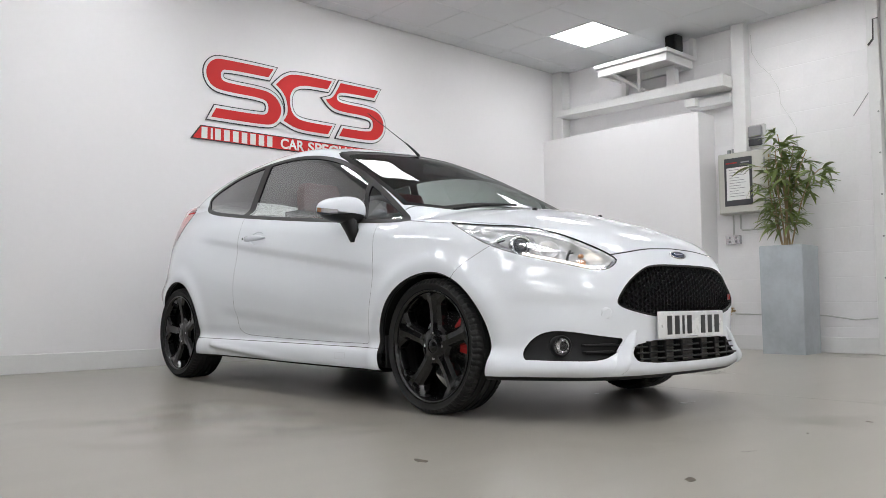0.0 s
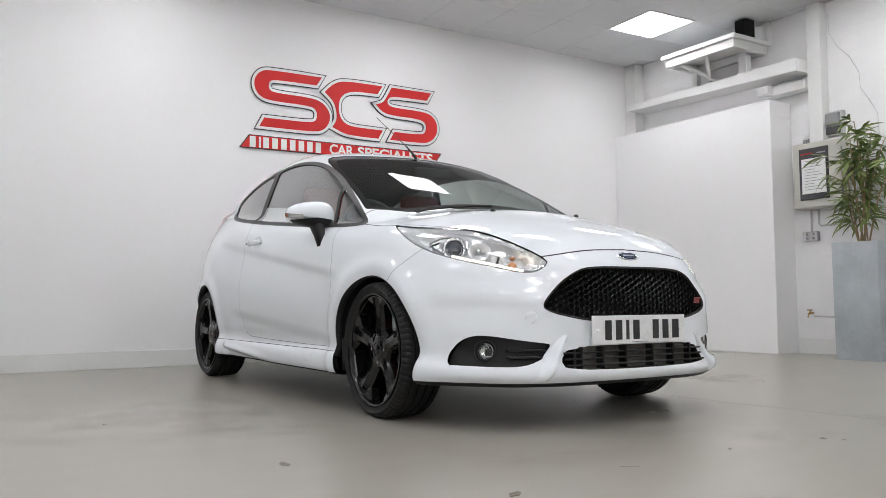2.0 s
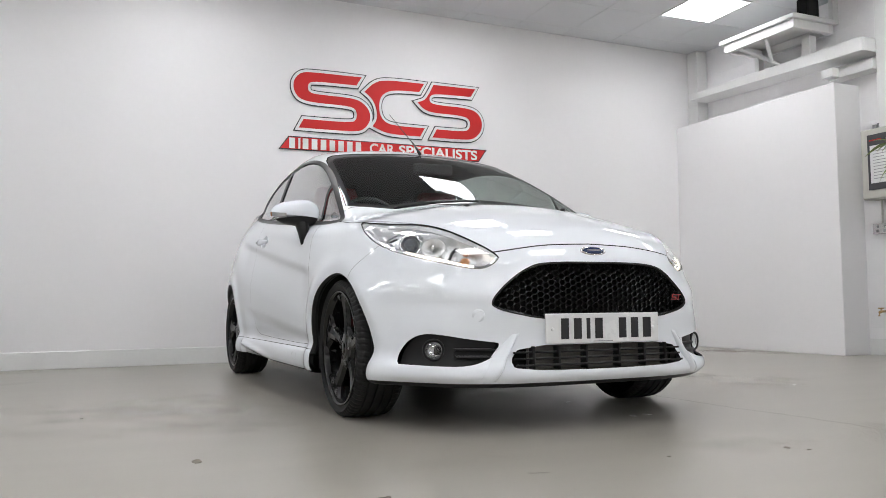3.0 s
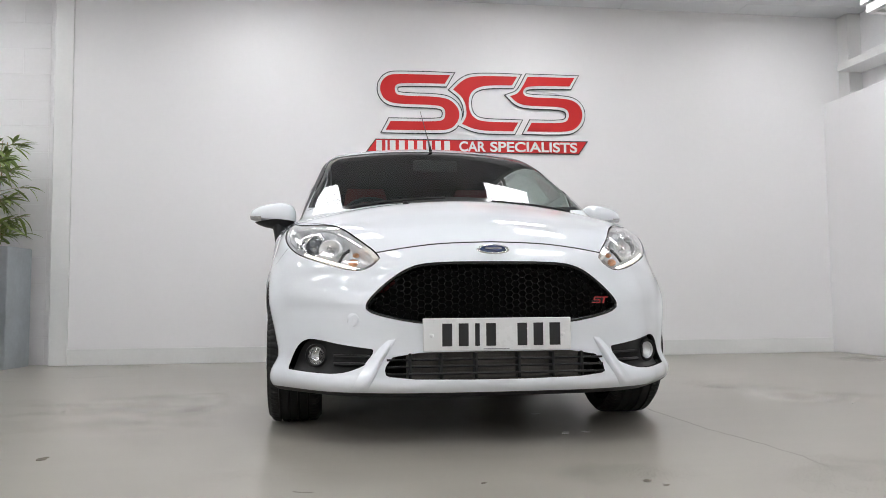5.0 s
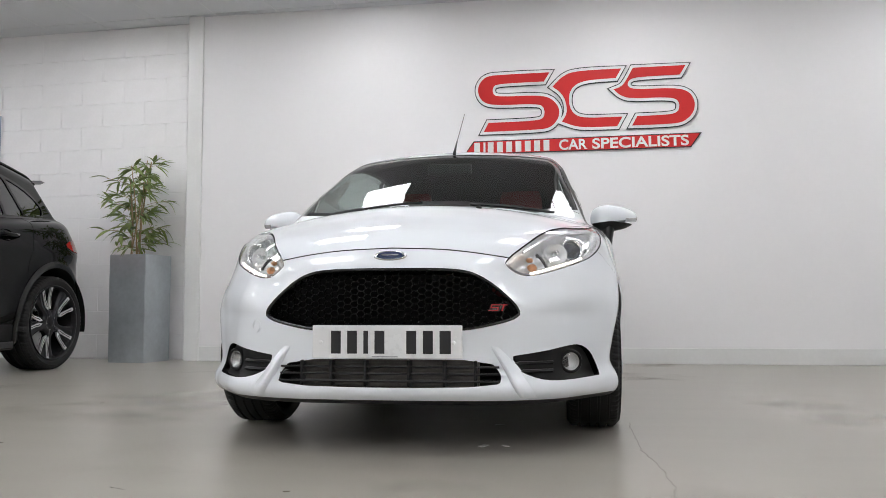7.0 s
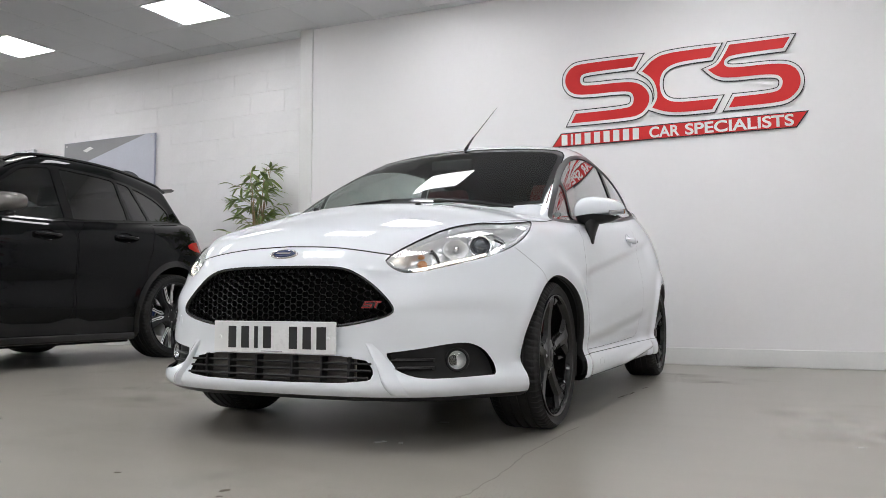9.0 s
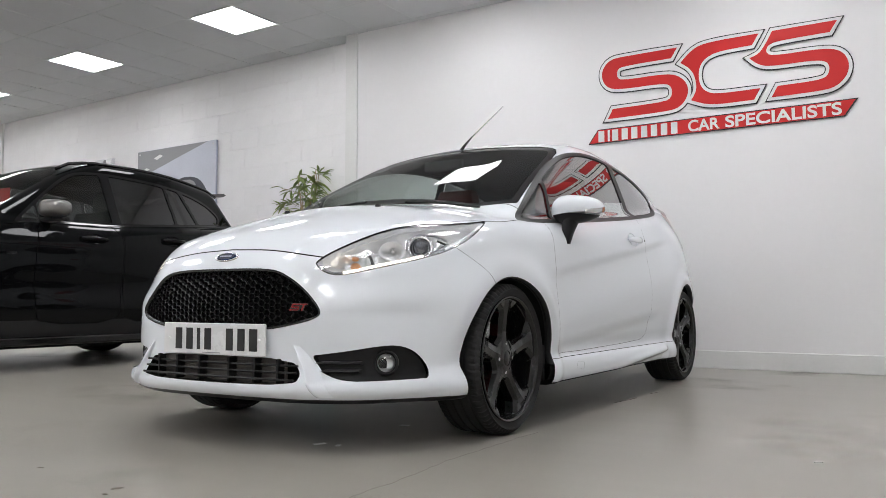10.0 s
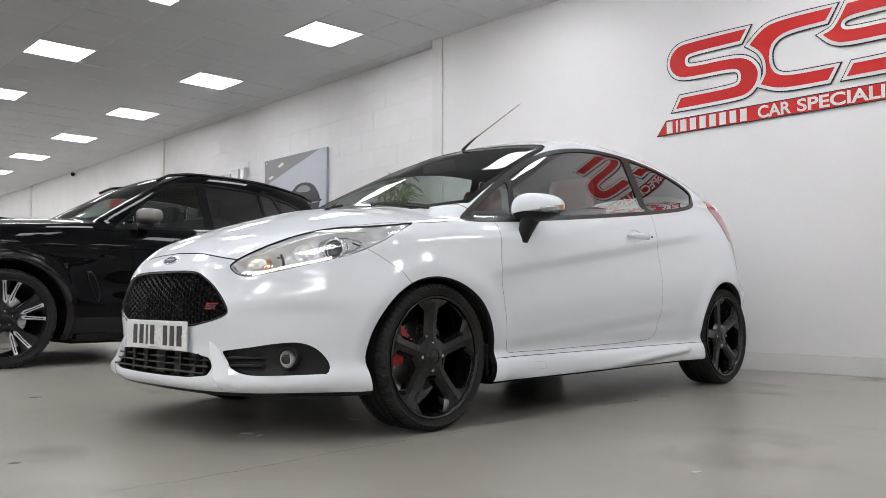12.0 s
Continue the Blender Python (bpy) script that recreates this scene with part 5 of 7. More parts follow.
# cabin
part("dashboard", box(-0.62, 0.62, 0.32, 0.78, 0.62, 0.925, 0.05, seg=3), M_SEATBLACK, car, "dark dashboard")
part("cabin_floor", box(-0.62, 0.62, 0.3, 2.9, 0.3, 0.34), M_SEATBLACK, car, "dark cabin floor")
part("rear_shelf", box(-0.55, 0.55, 2.35, 2.85, 0.86, 0.9), M_SEATBLACK, car, "dark parcel shelf")


def seat_shape(x0, x1, s0, z0, z1, lean, thick, bulge):
    bm = bmesh.new()
    bmesh.ops.create_cube(bm, size=1.0)
    bmesh.ops.subdivide_edges(bm, edges=bm.edges[:], cuts=3, use_grid_fill=True)
    for v in bm.verts:
        u, t, w = v.co.x * 2, v.co.y * 2, v.co.z * 2
        k = 1 - 0.12 * (abs(u) ** 3 + abs(w) ** 3)
        z = z0 + (z1 - z0) * (w + 1) / 2
        v.co = ((x0 + x1) / 2 + (x1 - x0) / 2 * u * (1 - 0.14 * max(w, 0) ** 2), s0 + lean * (z - z0) + thick / 2 * t * k - bulge * u * u * (1 if t < 0 else 0), z)
    return bm


for sg in (-1, 1):
    x = 0.345 * sg
    seat = part("front_seat", seat_shape(x - 0.26, x + 0.26, 1.34, 0.5, 1.02, 0.32, 0.14, 0.05), M_SEATBLACK, car, "black and red sports seat", smooth=True)
    part("seat_centre", seat_shape(x - 0.16, x + 0.16, 1.285, 0.55, 0.985, 0.32, 0.06, 0.0), M_SEATRED, seat, "red seat insert", smooth=True)
    part("headrest", seat_shape(x - 0.13, x + 0.13, 1.53, 1.03, 1.2, 0.1, 0.1, 0.0), M_SEATRED, seat, "red headrest", smooth=True)
    part("seat_cushion", box(x - 0.25, x + 0.25, 0.88, 1.4, 0.36, 0.52, 0.05, seg=2), M_SEATBLACK, seat)
part("rear_bench", seat_shape(-0.58, 0.58, 2.15, 0.45, 0.98, 0.25, 0.16, 0.0), M_SEATRED, car, "red and black rear bench", smooth=True)
part("steering_wheel", lathe([(0.175 + 0.014 * math.cos(a), 0.014 * math.sin(a)) for a in np.linspace(0, 2 * math.pi, 9)[:-1]], 36, "z", m=pose(-0.345, 0.88, 0.9, 68, 0, 0), closed=True), M_PLASTIC, car, "black steering wheel", smooth=True)
part("steering_hub", lathe([(0.0, -0.03), (0.06, -0.025), (0.07, 0.01), (0.0, 0.02)], 20, "z", m=pose(-0.345, 0.88, 0.9, 68, 0, 0)), M_PLASTIC, car)
part("rear_view_mirror", box(-0.12, 0.12, 0.8, 0.83, 1.2, 1.26, 0.012, seg=2), M_PLASTIC, car, "black interior mirror")

# ---- the black sport utility car behind it ----
PLAN_U = rounded([(0, -0.86), (0.5, -0.84), (0.78, -0.72), (0.91, -0.45), (0.96, -0.1), (0.975, 0.4), (0.98, 1.2), (0.98, 2.4), (0.965, 2.8), (0.92, 3.12), (0.8, 3.33), (0.45, 3.42), (0, 3.44),
                  (-0.45, 3.42), (-0.8, 3.33), (-0.92, 3.12), (-0.965, 2.8), (-0.98, 2.4), (-0.98, 1.2), (-0.975, 0.4), (-0.96, -0.1), (-0.91, -0.45), (-0.78, -0.72), (-0.5, -0.84)], 3)
PLAN_UD = plan_field(PLAN_U)
SIDE_U = spl((0.1, 0.1), (0.25, 0.05), (0.36, 0.03), (0.45, 0.012), (0.6, 0.002), (0.85, 0.0), (0.98, 0.006), (1.06, 0.03), (1.14, 0.065), (1.4, 0.2))
FRONT_U = spl((0.1, 0.1), (0.3, 0.02), (0.6, 0.0), (0.85, 0.03), (1.0, 0.1), (1.2, 0.3))
TOP_U = spl((-0.9, 0.9), (-0.7, 1.02), (-0.3, 1.12), (0.2, 1.185), (0.75, 1.215), (1.2, 1.205), (3.4, 1.30))
ROOF_U = spl((1.0, 1.5), (1.25, 1.62), (1.55, 1.69), (1.9, 1.705), (2.4, 1.685), (2.85, 1.62), (3.2, 1.55))


def suv(p):
    x, s, z = np.abs(p[:, 0]), p[:, 1], p[:, 2]
    wf, wr = 1 - ramp(-0.7, -0.2, s), ramp(2.8, 3.3, s)
    low = PLAN_UD(x, s) + wf * FRONT_U(z) + (1 - wf) * SIDE_U(z)
    for sw in (0.0, 2.785):
        r = np.hypot(s - sw, z - 0.37)
        low = low - 0.02 * np.exp(-((r - 0.46) / 0.06) ** 2)
    low = low - 0.008 * np.exp(-((z - 0.93) / 0.05) ** 2)
    low = low + 0.022 * np.exp(-((z - 0.62) / 0.12) ** 2) * ramp(0.5, 0.9, s) * (1 - ramp(2.0, 2.4, s))
    top = (z - (TOP_U(s) - 0.11 * x * x)) * 0.95
    low = smax(smax(low, top, 0.07), 0.205 - z, 0.04)
    side = (x - (0.885 - 0.40 * (z - 1.12) - 0.10 * ramp(2.2, 3.3, s))) * 0.93
    screen = ((s - 0.62 - 0.22 * x * x) * -0.5 + (z - 1.2) * 0.866)
    roof = z - (ROOF_U(s) - 0.09 * x * x)
    rear = (s - 2.98 - 0.62 * (1.55 - z) + 0.1 * x * x) * 0.85
    cabin = smax(smax(side, smax(screen, roof, 0.12), 0.08), rear, 0.07)
    return smin(low, smax(cabin, 0.95 - z, 0.02), 0.025)


SUV = pose(-0.685, 2.235, 0.0)
suv_car = thing("sport_utility_car", SUV, "glossy black sport utility car with machined alloy wheels", "car", "parked dark cars")
ub = Body(suv, (1.1, -1.0, 3.6, 0.15, 1.8), (0.45, -0.2, 2.7, 0.6, 1.0), 0.026)
ARCH_U = ((0.0, 0.375, 0.435), (2.785, 0.375, 0.435))
for sc, zc, r in ARCH_U:
    ub.take(lambda p: far(p[:, 0] > 0.55, np.hypot(p[:, 1] - sc, p[:, 2] - zc) - r))
for sc, zc, r in ARCH_U:
    ring = ub.take(lambda p: far(p[:, 0] > 0.55, np.hypot(p[:, 1] - sc, p[:, 2] - zc) - r - 0.05))
    ub.make("arch_trim", ring, M_GLOSSBLACK, suv_car, "black wheel arch trim", offset=0.008)
DLO_U = rounded([(0.80, 1.09), (1.06, 1.32), (1.34, 1.53), (1.5, 1.565), (1.74, 1.58), (2.29, 1.555), (2.72, 1.465), (2.93, 1.33), (2.9, 1.23), (2.8, 1.205), (1.76, 1.125), (1.15, 1.10)], 2, keep=(0,))
u_dlo = ub.take(lambda p: far(p[:, 0] > 0.4, sd_poly(DLO_U, p[:, 1], p[:, 2])))
u_bars = [bar_sd((1.67, 1.62), (1.70, 1.1), 0.085), bar_sd((2.27, 1.6), (2.34, 1.1), 0.03), bar_sd((2.42, 1.57), (2.62, 1.16), 0.03), bar_sd((1.02, 1.4), (1.0, 1.05), 0.02)]
u_trim, u_panes = ub.split(u_dlo, lambda p: np.minimum.reduce([-(sd_poly(DLO_U, p[:, 1], p[:, 2]) + 0.022)] + [b(p) for b in u_bars]))
ub.make("window_trim", u_trim, M_GLOSSBLACK, suv_car, "gloss black window surround", offset=0.002)
u_front, u_back = ub.split(u_panes, lambda p: p[:, 1] - 1.68)
ub.make("front_door_glass", u_front, M_DOORTINT, suv_car, "tinted front door window", offset=-0.004)
u_mid, u_rear = ub.split(u_back, lambda p: p[:, 1] - 2.38)
ub.make("rear_door_glass", u_mid, M_PRIVACY, suv_car, "dark privacy glass", offset=-0.004)
ub.make("quarter_glass", u_rear, M_PRIVACY, suv_car, "dark privacy glass", offset=-0.004)
SCREEN_U = rounded([(-0.76, 1.17), (-0.72, 1.3), (-0.66, 1.45), (-0.6, 1.58), (-0.4, 1.63), (0, 1.645), (0.4, 1.63), (0.6, 1.58), (0.66, 1.45), (0.72, 1.3), (0.76, 1.17)], 1)
u_screen = ub.take(lambda p: far((p[:, 1] < 1.7) & (p[:, 2] > 1.15), sd_poly(SCREEN_U, p[:, 0], p[:, 2])))
ub.make("windscreen", u_screen, M_SCREEN, suv_car, "raked windscreen", single=True)
for name, poly in (("front_door", [(0.98, 1.12), (0.94, 0.8), (0.96, 0.45), (1.0, 0.34), (1.66, 0.34), (1.69, 0.5), (1.69, 1.2), (1.2, 1.2)]),
                   ("rear_door", [(1.705, 1.2), (1.705, 0.5), (1.72, 0.34), (2.25, 0.36), (2.38, 0.55), (2.46, 0.9), (2.62, 1.25)])):
    poly = rounded(poly, 1)
    tri_ = ub.take(lambda p: far((p[:, 0] > 0.5) & (p[:, 2] < 1.26), sd_poly(poly, p[:, 1], p[:, 2])), 0.003)
    u_doors = ub.make(name, tri_, M_CARBLACK, suv_car, "black car door")
    hs, hz = (1.42, 1.0) if name == "front_door" else (2.2, 1.03)
    for sg, d_ob in zip((1, -1), u_doors):
        xs = float(on_side(suv, hs, hz))
        pts = [(sg * (xs + d), hs + q, hz + 0.004 * q) for q, d in ((-0.11, -0.004), (-0.09, 0.022), (-0.03, 0.03), (0.04, 0.03), (0.1, 0.022), (0.12, -0.004))]
        part("door_handle", tube(pts, 0.019, 8), M_CARBLACK, d_ob, smooth=True)
        ang = np.linspace(0, 2 * math.pi, 25)[:-1]
        bm = bmesh.new()
        old_ = None
        for rad, dep in ((1.0, 0.002), (0.8, -0.008), (0.0, -0.016)):
            cs, cz = hs + 0.085 * rad * np.cos(ang), hz + 0.042 * rad * np.sin(ang)
            ring = [bm.verts.new((sg * (float(q) + dep + 0.004), a, b)) for q, a, b in zip(on_side(suv, cs, cz), cs, cz)] if rad else [bm.verts.new((sg * (xs + dep), hs, hz))]
            if old_:
                for k in range(24):
                    bm.faces.new((old_[k], old_[(k + 1) % 24], ring[(k + 1) % len(ring)], ring[k]) if rad else (old_[k], old_[(k + 1) % 24], ring[0]))
            old_ = ring
        bmesh.ops.recalc_face_normals(bm, faces=bm.faces)
        part("handle_cup", bm, M_GLOSSBLACK, d_ob, smooth=True)
TAIL_U = rounded([(2.93, 1.0), (3.1, 1.06), (3.5, 1.07), (3.5, 0.97), (3.12, 0.95)], 1)
u_tail = ub.take(lambda p: far((p[:, 0] > 0.45) & (p[:, 1] > 2.8), sd_poly(TAIL_U, p[:, 1], p[:, 2])))
ub.make("tail_lamp", u_tail, M_REDLENS, suv_car, "red tail lamp", offset=0.004)
u_gap = ub.take(lambda p: far((p[:, 0] > 0.3) & (p[:, 1] < 1.0), np.abs(p[:, 2] - 1.085 + 0.02 * p[:, 1]) - 0.003))
low_u, up_u = ub.split(ub.rest, lambda p: p[:, 2] - 0.37)
ub.make("lower_cladding", low_u, M_PLASTIC, suv_car, "black lower body cladding", single=True)
ub.make("body_shell", up_u, M_CARBLACK, suv_car, "glossy black bodywork", single=True)
ui = Body(lambda p: suv(p) + 0.02, (1.1, -1.0, 3.6, 0.15, 1.8), (0.45, -0.2, 2.7, 0.6, 1.0), 0.06)
for sc, zc, r in ARCH_U:
    ui.take(lambda p: far(p[:, 0] > 0.55, np.hypot(p[:, 1] - sc, p[:, 2] - zc) - r - 0.02))
ui.take(lambda p: far(p[:, 0] > 0.4, sd_poly(DLO_U, p[:, 1], p[:, 2]) + 0.02))
ui.take(lambda p: far((p[:, 1] < 1.7) & (p[:, 2] > 1.15), sd_poly(SCREEN_U, p[:, 0], p[:, 2]) + 0.02))
ui.make("inner_shell", ui.rest, M_INNER, suv_car, "dark lining under the body panels", single=True)
for sg in (1, -1):
    for sc, zc, r in ARCH_U:
        bm = bmesh.new()
        angs = np.linspace(-0.2, math.pi + 0.2, 33)
        a = [bm.verts.new((sg * 0.95, sc + (r + 0.02) * math.cos(t), zc + (r + 0.02) * math.sin(t))) for t in angs]
        b = [bm.verts.new((sg * 0.55, sc + (r + 0.02) * math.cos(t), zc + (r + 0.02) * math.sin(t))) for t in angs]
        for k in range(len(a) - 1):
            bm.faces.new((a[k], a[k + 1], b[k + 1], b[k]))
        bm.faces.new(b)
        part("arch_liner", bm, M_INNER, suv_car, "dark wheel arch liner")
    # roof rail, mirror, side vent, side step
    ss = np.linspace(1.3, 3.0, 16)
    zz = ROOF_U(ss) - 0.09 * 0.6 ** 2 - 0.004
    pts = [(sg * (0.625 - 0.03 * ramp(2.4, 3.0, s)), s, z + (0.0 if 0 < i < 15 else -0.03)) for i, (s, z) in enumerate(zip(ss, zz))]
    part("roof_rail", tube(pts, 0.013, 8), M_GLOSSBLACK, suv_car, "gloss black roof rail", smooth=True)
    bm = bmesh.new()
    bmesh.ops.create_uvsphere(bm, u_segments=28, v_segments=18, radius=1)
    for v in bm.verts:
        q = v.co
        f = (abs(q.x) ** 3 + abs(q.y) ** 3 + abs(q.z) ** 3) ** (-1 / 3)
        q = q * f
        v.co = (sg * (1.03 + 0.115 * q.x), 1.06 + (0.075 * q.y if q.y < 0 else 0.05 * q.y) + 0.03 * q.x, 1.205 + 0.066 * q.z * (1 - 0.15 * q.x))
    bmesh.ops.recalc_face_normals(bm, faces=bm.faces)
    cap = part("door_mirror", bm, M_MIRRORCAP, suv_car, "silver grey door mirror", smooth=True)
    part("mirror_foot", box(min(sg * 0.86, sg * 1.05), max(sg * 0.86, sg * 1.05), 1.02, 1.1, 1.105, 1.14, 0.012, seg=2), M_PLASTIC, cap)
    xs = float(on_side(suv, 0.62, 0.62))
    vent = rounded([(0.56, 0.74), (0.625, 0.74), (0.69, 0.58), (0.685, 0.49), (0.665, 0.49)], 1)
    bm = bmesh.new()
    for k, (grow, dx) in enumerate(((1.0, 0.003), (0.88, 0.01), (0.8, -0.012))):
        c = vent.mean(0)
        ring = [bm.verts.new((sg * (float(on_side(suv, s, z)) + dx), s, z)) for s, z in (c + (vent - c) * grow)]
        if k:
            for i in range(len(ring)):
                bm.faces.new((old_[i], old_[(i + 1) % len(ring)], ring[(i + 1) % len(ring)], ring[i]))
        old_ = ring
    bm.faces.new(old_)
    bmesh.ops.recalc_face_normals(bm, faces=bm.faces)
    part("side_vent", bm, M_DARKALLOY, suv_car, "dark metal side vent", smooth=True)
    part("wing_badge", box(min(sg * (xs + 0.045), sg * (xs + 0.06)), max(sg * (xs + 0.045), sg * (xs + 0.06)), 0.70, 0.77, 0.85, 0.865, 0.002), M_DARKALLOY, suv_car)
    part("side_step", box(min(sg * 0.86, sg * 0.985), max(sg * 0.86, sg * 0.985), 0.5, 2.3, 0.185, 0.25, 0.015, seg=2), M_GLOSSBLACK, suv_car, "black side step")
part("roof_spoiler", prism(rounded([(-0.62, 0), (-0.55, 0.035), (0.55, 0.035), (0.62, 0), (0.4, -0.02), (-0.4, -0.02)], 1), 0.24, pose(0, 3.14, 1.555, 8, 0, 0)), M_CARBLACK, suv_car, "black roof spoiler", smooth=False)
# box added low and wide under the car to shade the floor
part("underbody_shade_box", box(-0.9, 0.9, 0.5, 2.3, 0.165, 0.3), M_INNER, suv_car, "dark underside")
part("dashboard", box(-0.75, 0.75, 0.85, 1.25, 0.8, 1.16, 0.05, seg=2), M_SEATBLACK, suv_car, "dark dashboard")
part("cabin_floor", box(-0.75, 0.75, 0.6, 3.0, 0.45, 0.5), M_SEATBLACK, suv_car, "dark cabin floor")
for x in (-0.4, 0.4):
    seat = part("front_seat", seat_shape(x - 0.27, x + 0.27, 1.75, 0.65, 1.28, 0.25, 0.15, 0.05), M_SEATBLACK, suv_car, "black leather seat", smooth=True)
    part("headrest", seat_shape(x - 0.13, x + 0.13, 1.93, 1.3, 1.46, 0.1, 0.1, 0.0), M_SEATBLACK, seat, smooth=True)
part("price_card", box(-0.1, 0.12, 1.06, 1.065, 1.38, 1.5), M_RED, suv_car, "red and white card behind the windscreen", at=pose(0.2, 0.05, -0.08, 0, 0, 0))
HOLE_U = rounded([(0.095, -0.02), (0.095, 0.03), (0.13, 0.054), (0.2, 0.082), (0.272, 0.1), (0.28, 0.0), (0.28, -0.02)], 1)
dish_u = spl((0.0, 0.0), (0.07, -0.01), (0.18, -0.02), (0.27, -0.004), (0.3, 0.006))
u_wheel = wheel(suv_car, pose(0.845, 0, 0.372), 0.372, 0.3, 0.26, alloy_face(0.292, 5, HOLE_U, dish_u, 0.008, twin=0.026), M_BLUE, 5, 0.056, M_DARKALLOY, M_DARKALLOY, spin=8)
# bright machined faces on each of the ten spokes
x_face = 0.13 * 0.80 + 0.012
for k in range(5):
    for t in (-1, 1):
        turn = Matrix.Rotation(-math.radians(8 + 72 * k), 4, "X")
        edge = [(0.112, 0.013, 0.002), (0.135, 0.019, 0.014), (0.2, 0.034, 0.0115), (0.262, 0.05, 0.0125), (0.289, 0.058, 0.017)]
        bm = bmesh.new()
        rows = []
        for r, v, w in edge:
            x = x_face + float(dish_u(r)) - 0.004
            rows.append([bm.verts.new(turn @ Vector((x + dx, t * v + dw, r))) for dx, dw in ((-0.012, -w), (0.003, -w), (0.003, w), (-0.012, w))])
        for p_, q_ in zip(rows, rows[1:]):
            for i in range(3):
                bm.faces.new((p_[i], p_[i + 1], q_[i + 1], q_[i]))
        bm.faces.new(rows[0])
        bm.faces.new(rows[-1][::-1])
        bmesh.ops.recalc_face_normals(bm, faces=bm.faces)
        spoke = part("spoke_face", bm, M_ALLOY, u_wheel)
        groove = bmesh.new()
        rows = []
        for r, v, w in edge[1:-1]:
            x = x_face + float(dish_u(r)) - 0.0005
            rows.append([groove.verts.new(turn @ Vector((x, t * v + dw, r))) for dw in (-w * 0.3, w * 0.3)])
        for p_, q_ in zip(rows, rows[1:]):
            groove.faces.new((p_[0], p_[1], q_[1], q_[0]))
        bmesh.ops.solidify(groove, geom=groove.faces[:], thickness=0.0015)
        part("spoke_groove", groove, M_DARKALLOY, spoke, "dark groove in the bright spoke")
part("rim_edge", lathe([(0.286, x_face - 0.006), (0.289, x_face - 0.001), (0.298, x_face + 0.001), (0.3, x_face - 0.006)], 72, "x"), M_ALLOY, u_wheel, "bright machined rim edge", smooth=True)
copy_thing(u_wheel, pose(0.845, 2.785, 0.372, 23, 0, 0))
for s in (0, 2.785):
    across(u_wheel, pose(-0.845, s, 0.372, 0, 0, 180))
other = copy_thing(suv_car, pose(-4.5, 1.35, 0.0, 0, 0, 1.5) @ Matrix.Diagonal((1, 1, 0.9, 1)))
tagged(other, label="dark parked car on the far side of the black one")

# ---- the wall sign ----
def grown(poly, d):
    """An outline moved outwards by d."""
    poly = np.array(poly, float)
    area = 0.5 * np.sum(poly[:, 0] * np.roll(poly[:, 1], -1) - np.roll(poly[:, 0], -1) * poly[:, 1])
    e = np.roll(poly, -1, 0) - poly
    n = np.stack([e[:, 1], -e[:, 0]], 1) / (np.linalg.norm(e, axis=1, keepdims=True) + 1e-9) * (1 if area > 0 else -1)
    m = n + np.roll(n, 1, 0)
    k = np.clip((m * n).sum(1), 0.55, None)
    return poly + m / k[:, None] * d


def sign_xy(pts):
    """Emblem units to metres on the wall; the bands above the strip stand a little taller."""
    return np.array([(3.375 + 0.001955 * u, 1.942 + 0.00196 * (375 - v) * (1.04 if v < 375 else 1.0) + 0.0000135 * u) for u, v in pts])


SIGN = thing("wall_sign", pose(0, BACK_Y, 0), "large red emblem of curved bands above a red strip", "sign")
BAND_A = rounded([(435, 88), (410, 127), (205, 127), (180, 140), (180, 172), (205, 185), (390, 185), (445, 203), (478, 245), (474, 290), (440, 328), (385, 336), (138, 336), (160, 297), (375, 297),
                  (410, 285), (412, 240), (380, 222), (200, 222), (140, 210), (112, 170), (116, 125), (150, 92), (205, 88)], 3, keep=(0, 1, 12, 13))
BAND_B = rounded([(750, 88), (725, 128), (600, 130), (545, 148), (520, 185), (520, 240), (542, 278), (590, 295), (752, 295), (728, 335), (560, 335), (488, 305), (512, 270), (506, 215), (484, 178), (448, 152), (490, 110), (545, 88)], 3,
                 keep=(0, 1, 8, 9, 11, 15))
BAND_C = rounded([(1025, 88), (1000, 127), (815, 128), (780, 140), (775, 168), (805, 182), (975, 182), (1035, 198), (1062, 240), (1056, 290), (1015, 328), (960, 335), (792, 335), (815, 296), (955, 296), (992, 284),
                  (997, 240), (960, 220), (790, 220), (745, 205), (715, 177), (750, 166), (772, 138), (800, 88)], 3, keep=(0, 1, 12, 13, 20, 23))
for k, band in enumerate((BAND_A, BAND_B, BAND_C)):
    shift = 0.0012 * k
    black = part("emblem_band", prism(sign_xy(grown(band, 16)), 0.008 + shift, pose(0, -0.004, 0)), M_SIGNBLACK, SIGN, "curved emblem band, red with a white border and black edge")
    part("white_border", prism(sign_xy(grown(band, 12)), 0.002 + shift, pose(0, -0.012 - shift, 0)), M_SIGNWHITE, black)
    part("red_face", prism(sign_xy(band), 0.002 + shift, pose(0, -0.014 - 2 * shift, 0)), M_RED, black)
strip = part("sign_strip", prism(sign_xy([(48, 436), (92, 375), (1087, 375), (1042, 438)]), 0.01, pose(0, -0.004, 0)), M_SIGNBLACK, SIGN, "slanted red strip with white raised wording")
part("strip_face", prism(sign_xy([(56, 432), (95, 379), (1078, 379), (1039, 434)]), 0.003, pose(0, -0.014, 0)), M_RED, strip)
for i in range(9):
    a = 95 + i * 41.5 - (22 if i > 1 else 0)
    b = a + (9 if i == 1 else 26)
    part("letter_bar", prism(sign_xy([(a, 430), (a, 383), (b, 383), (b, 430)]), 0.003, pose(0, -0.017, 0)), M_SIGNWHITE, strip)
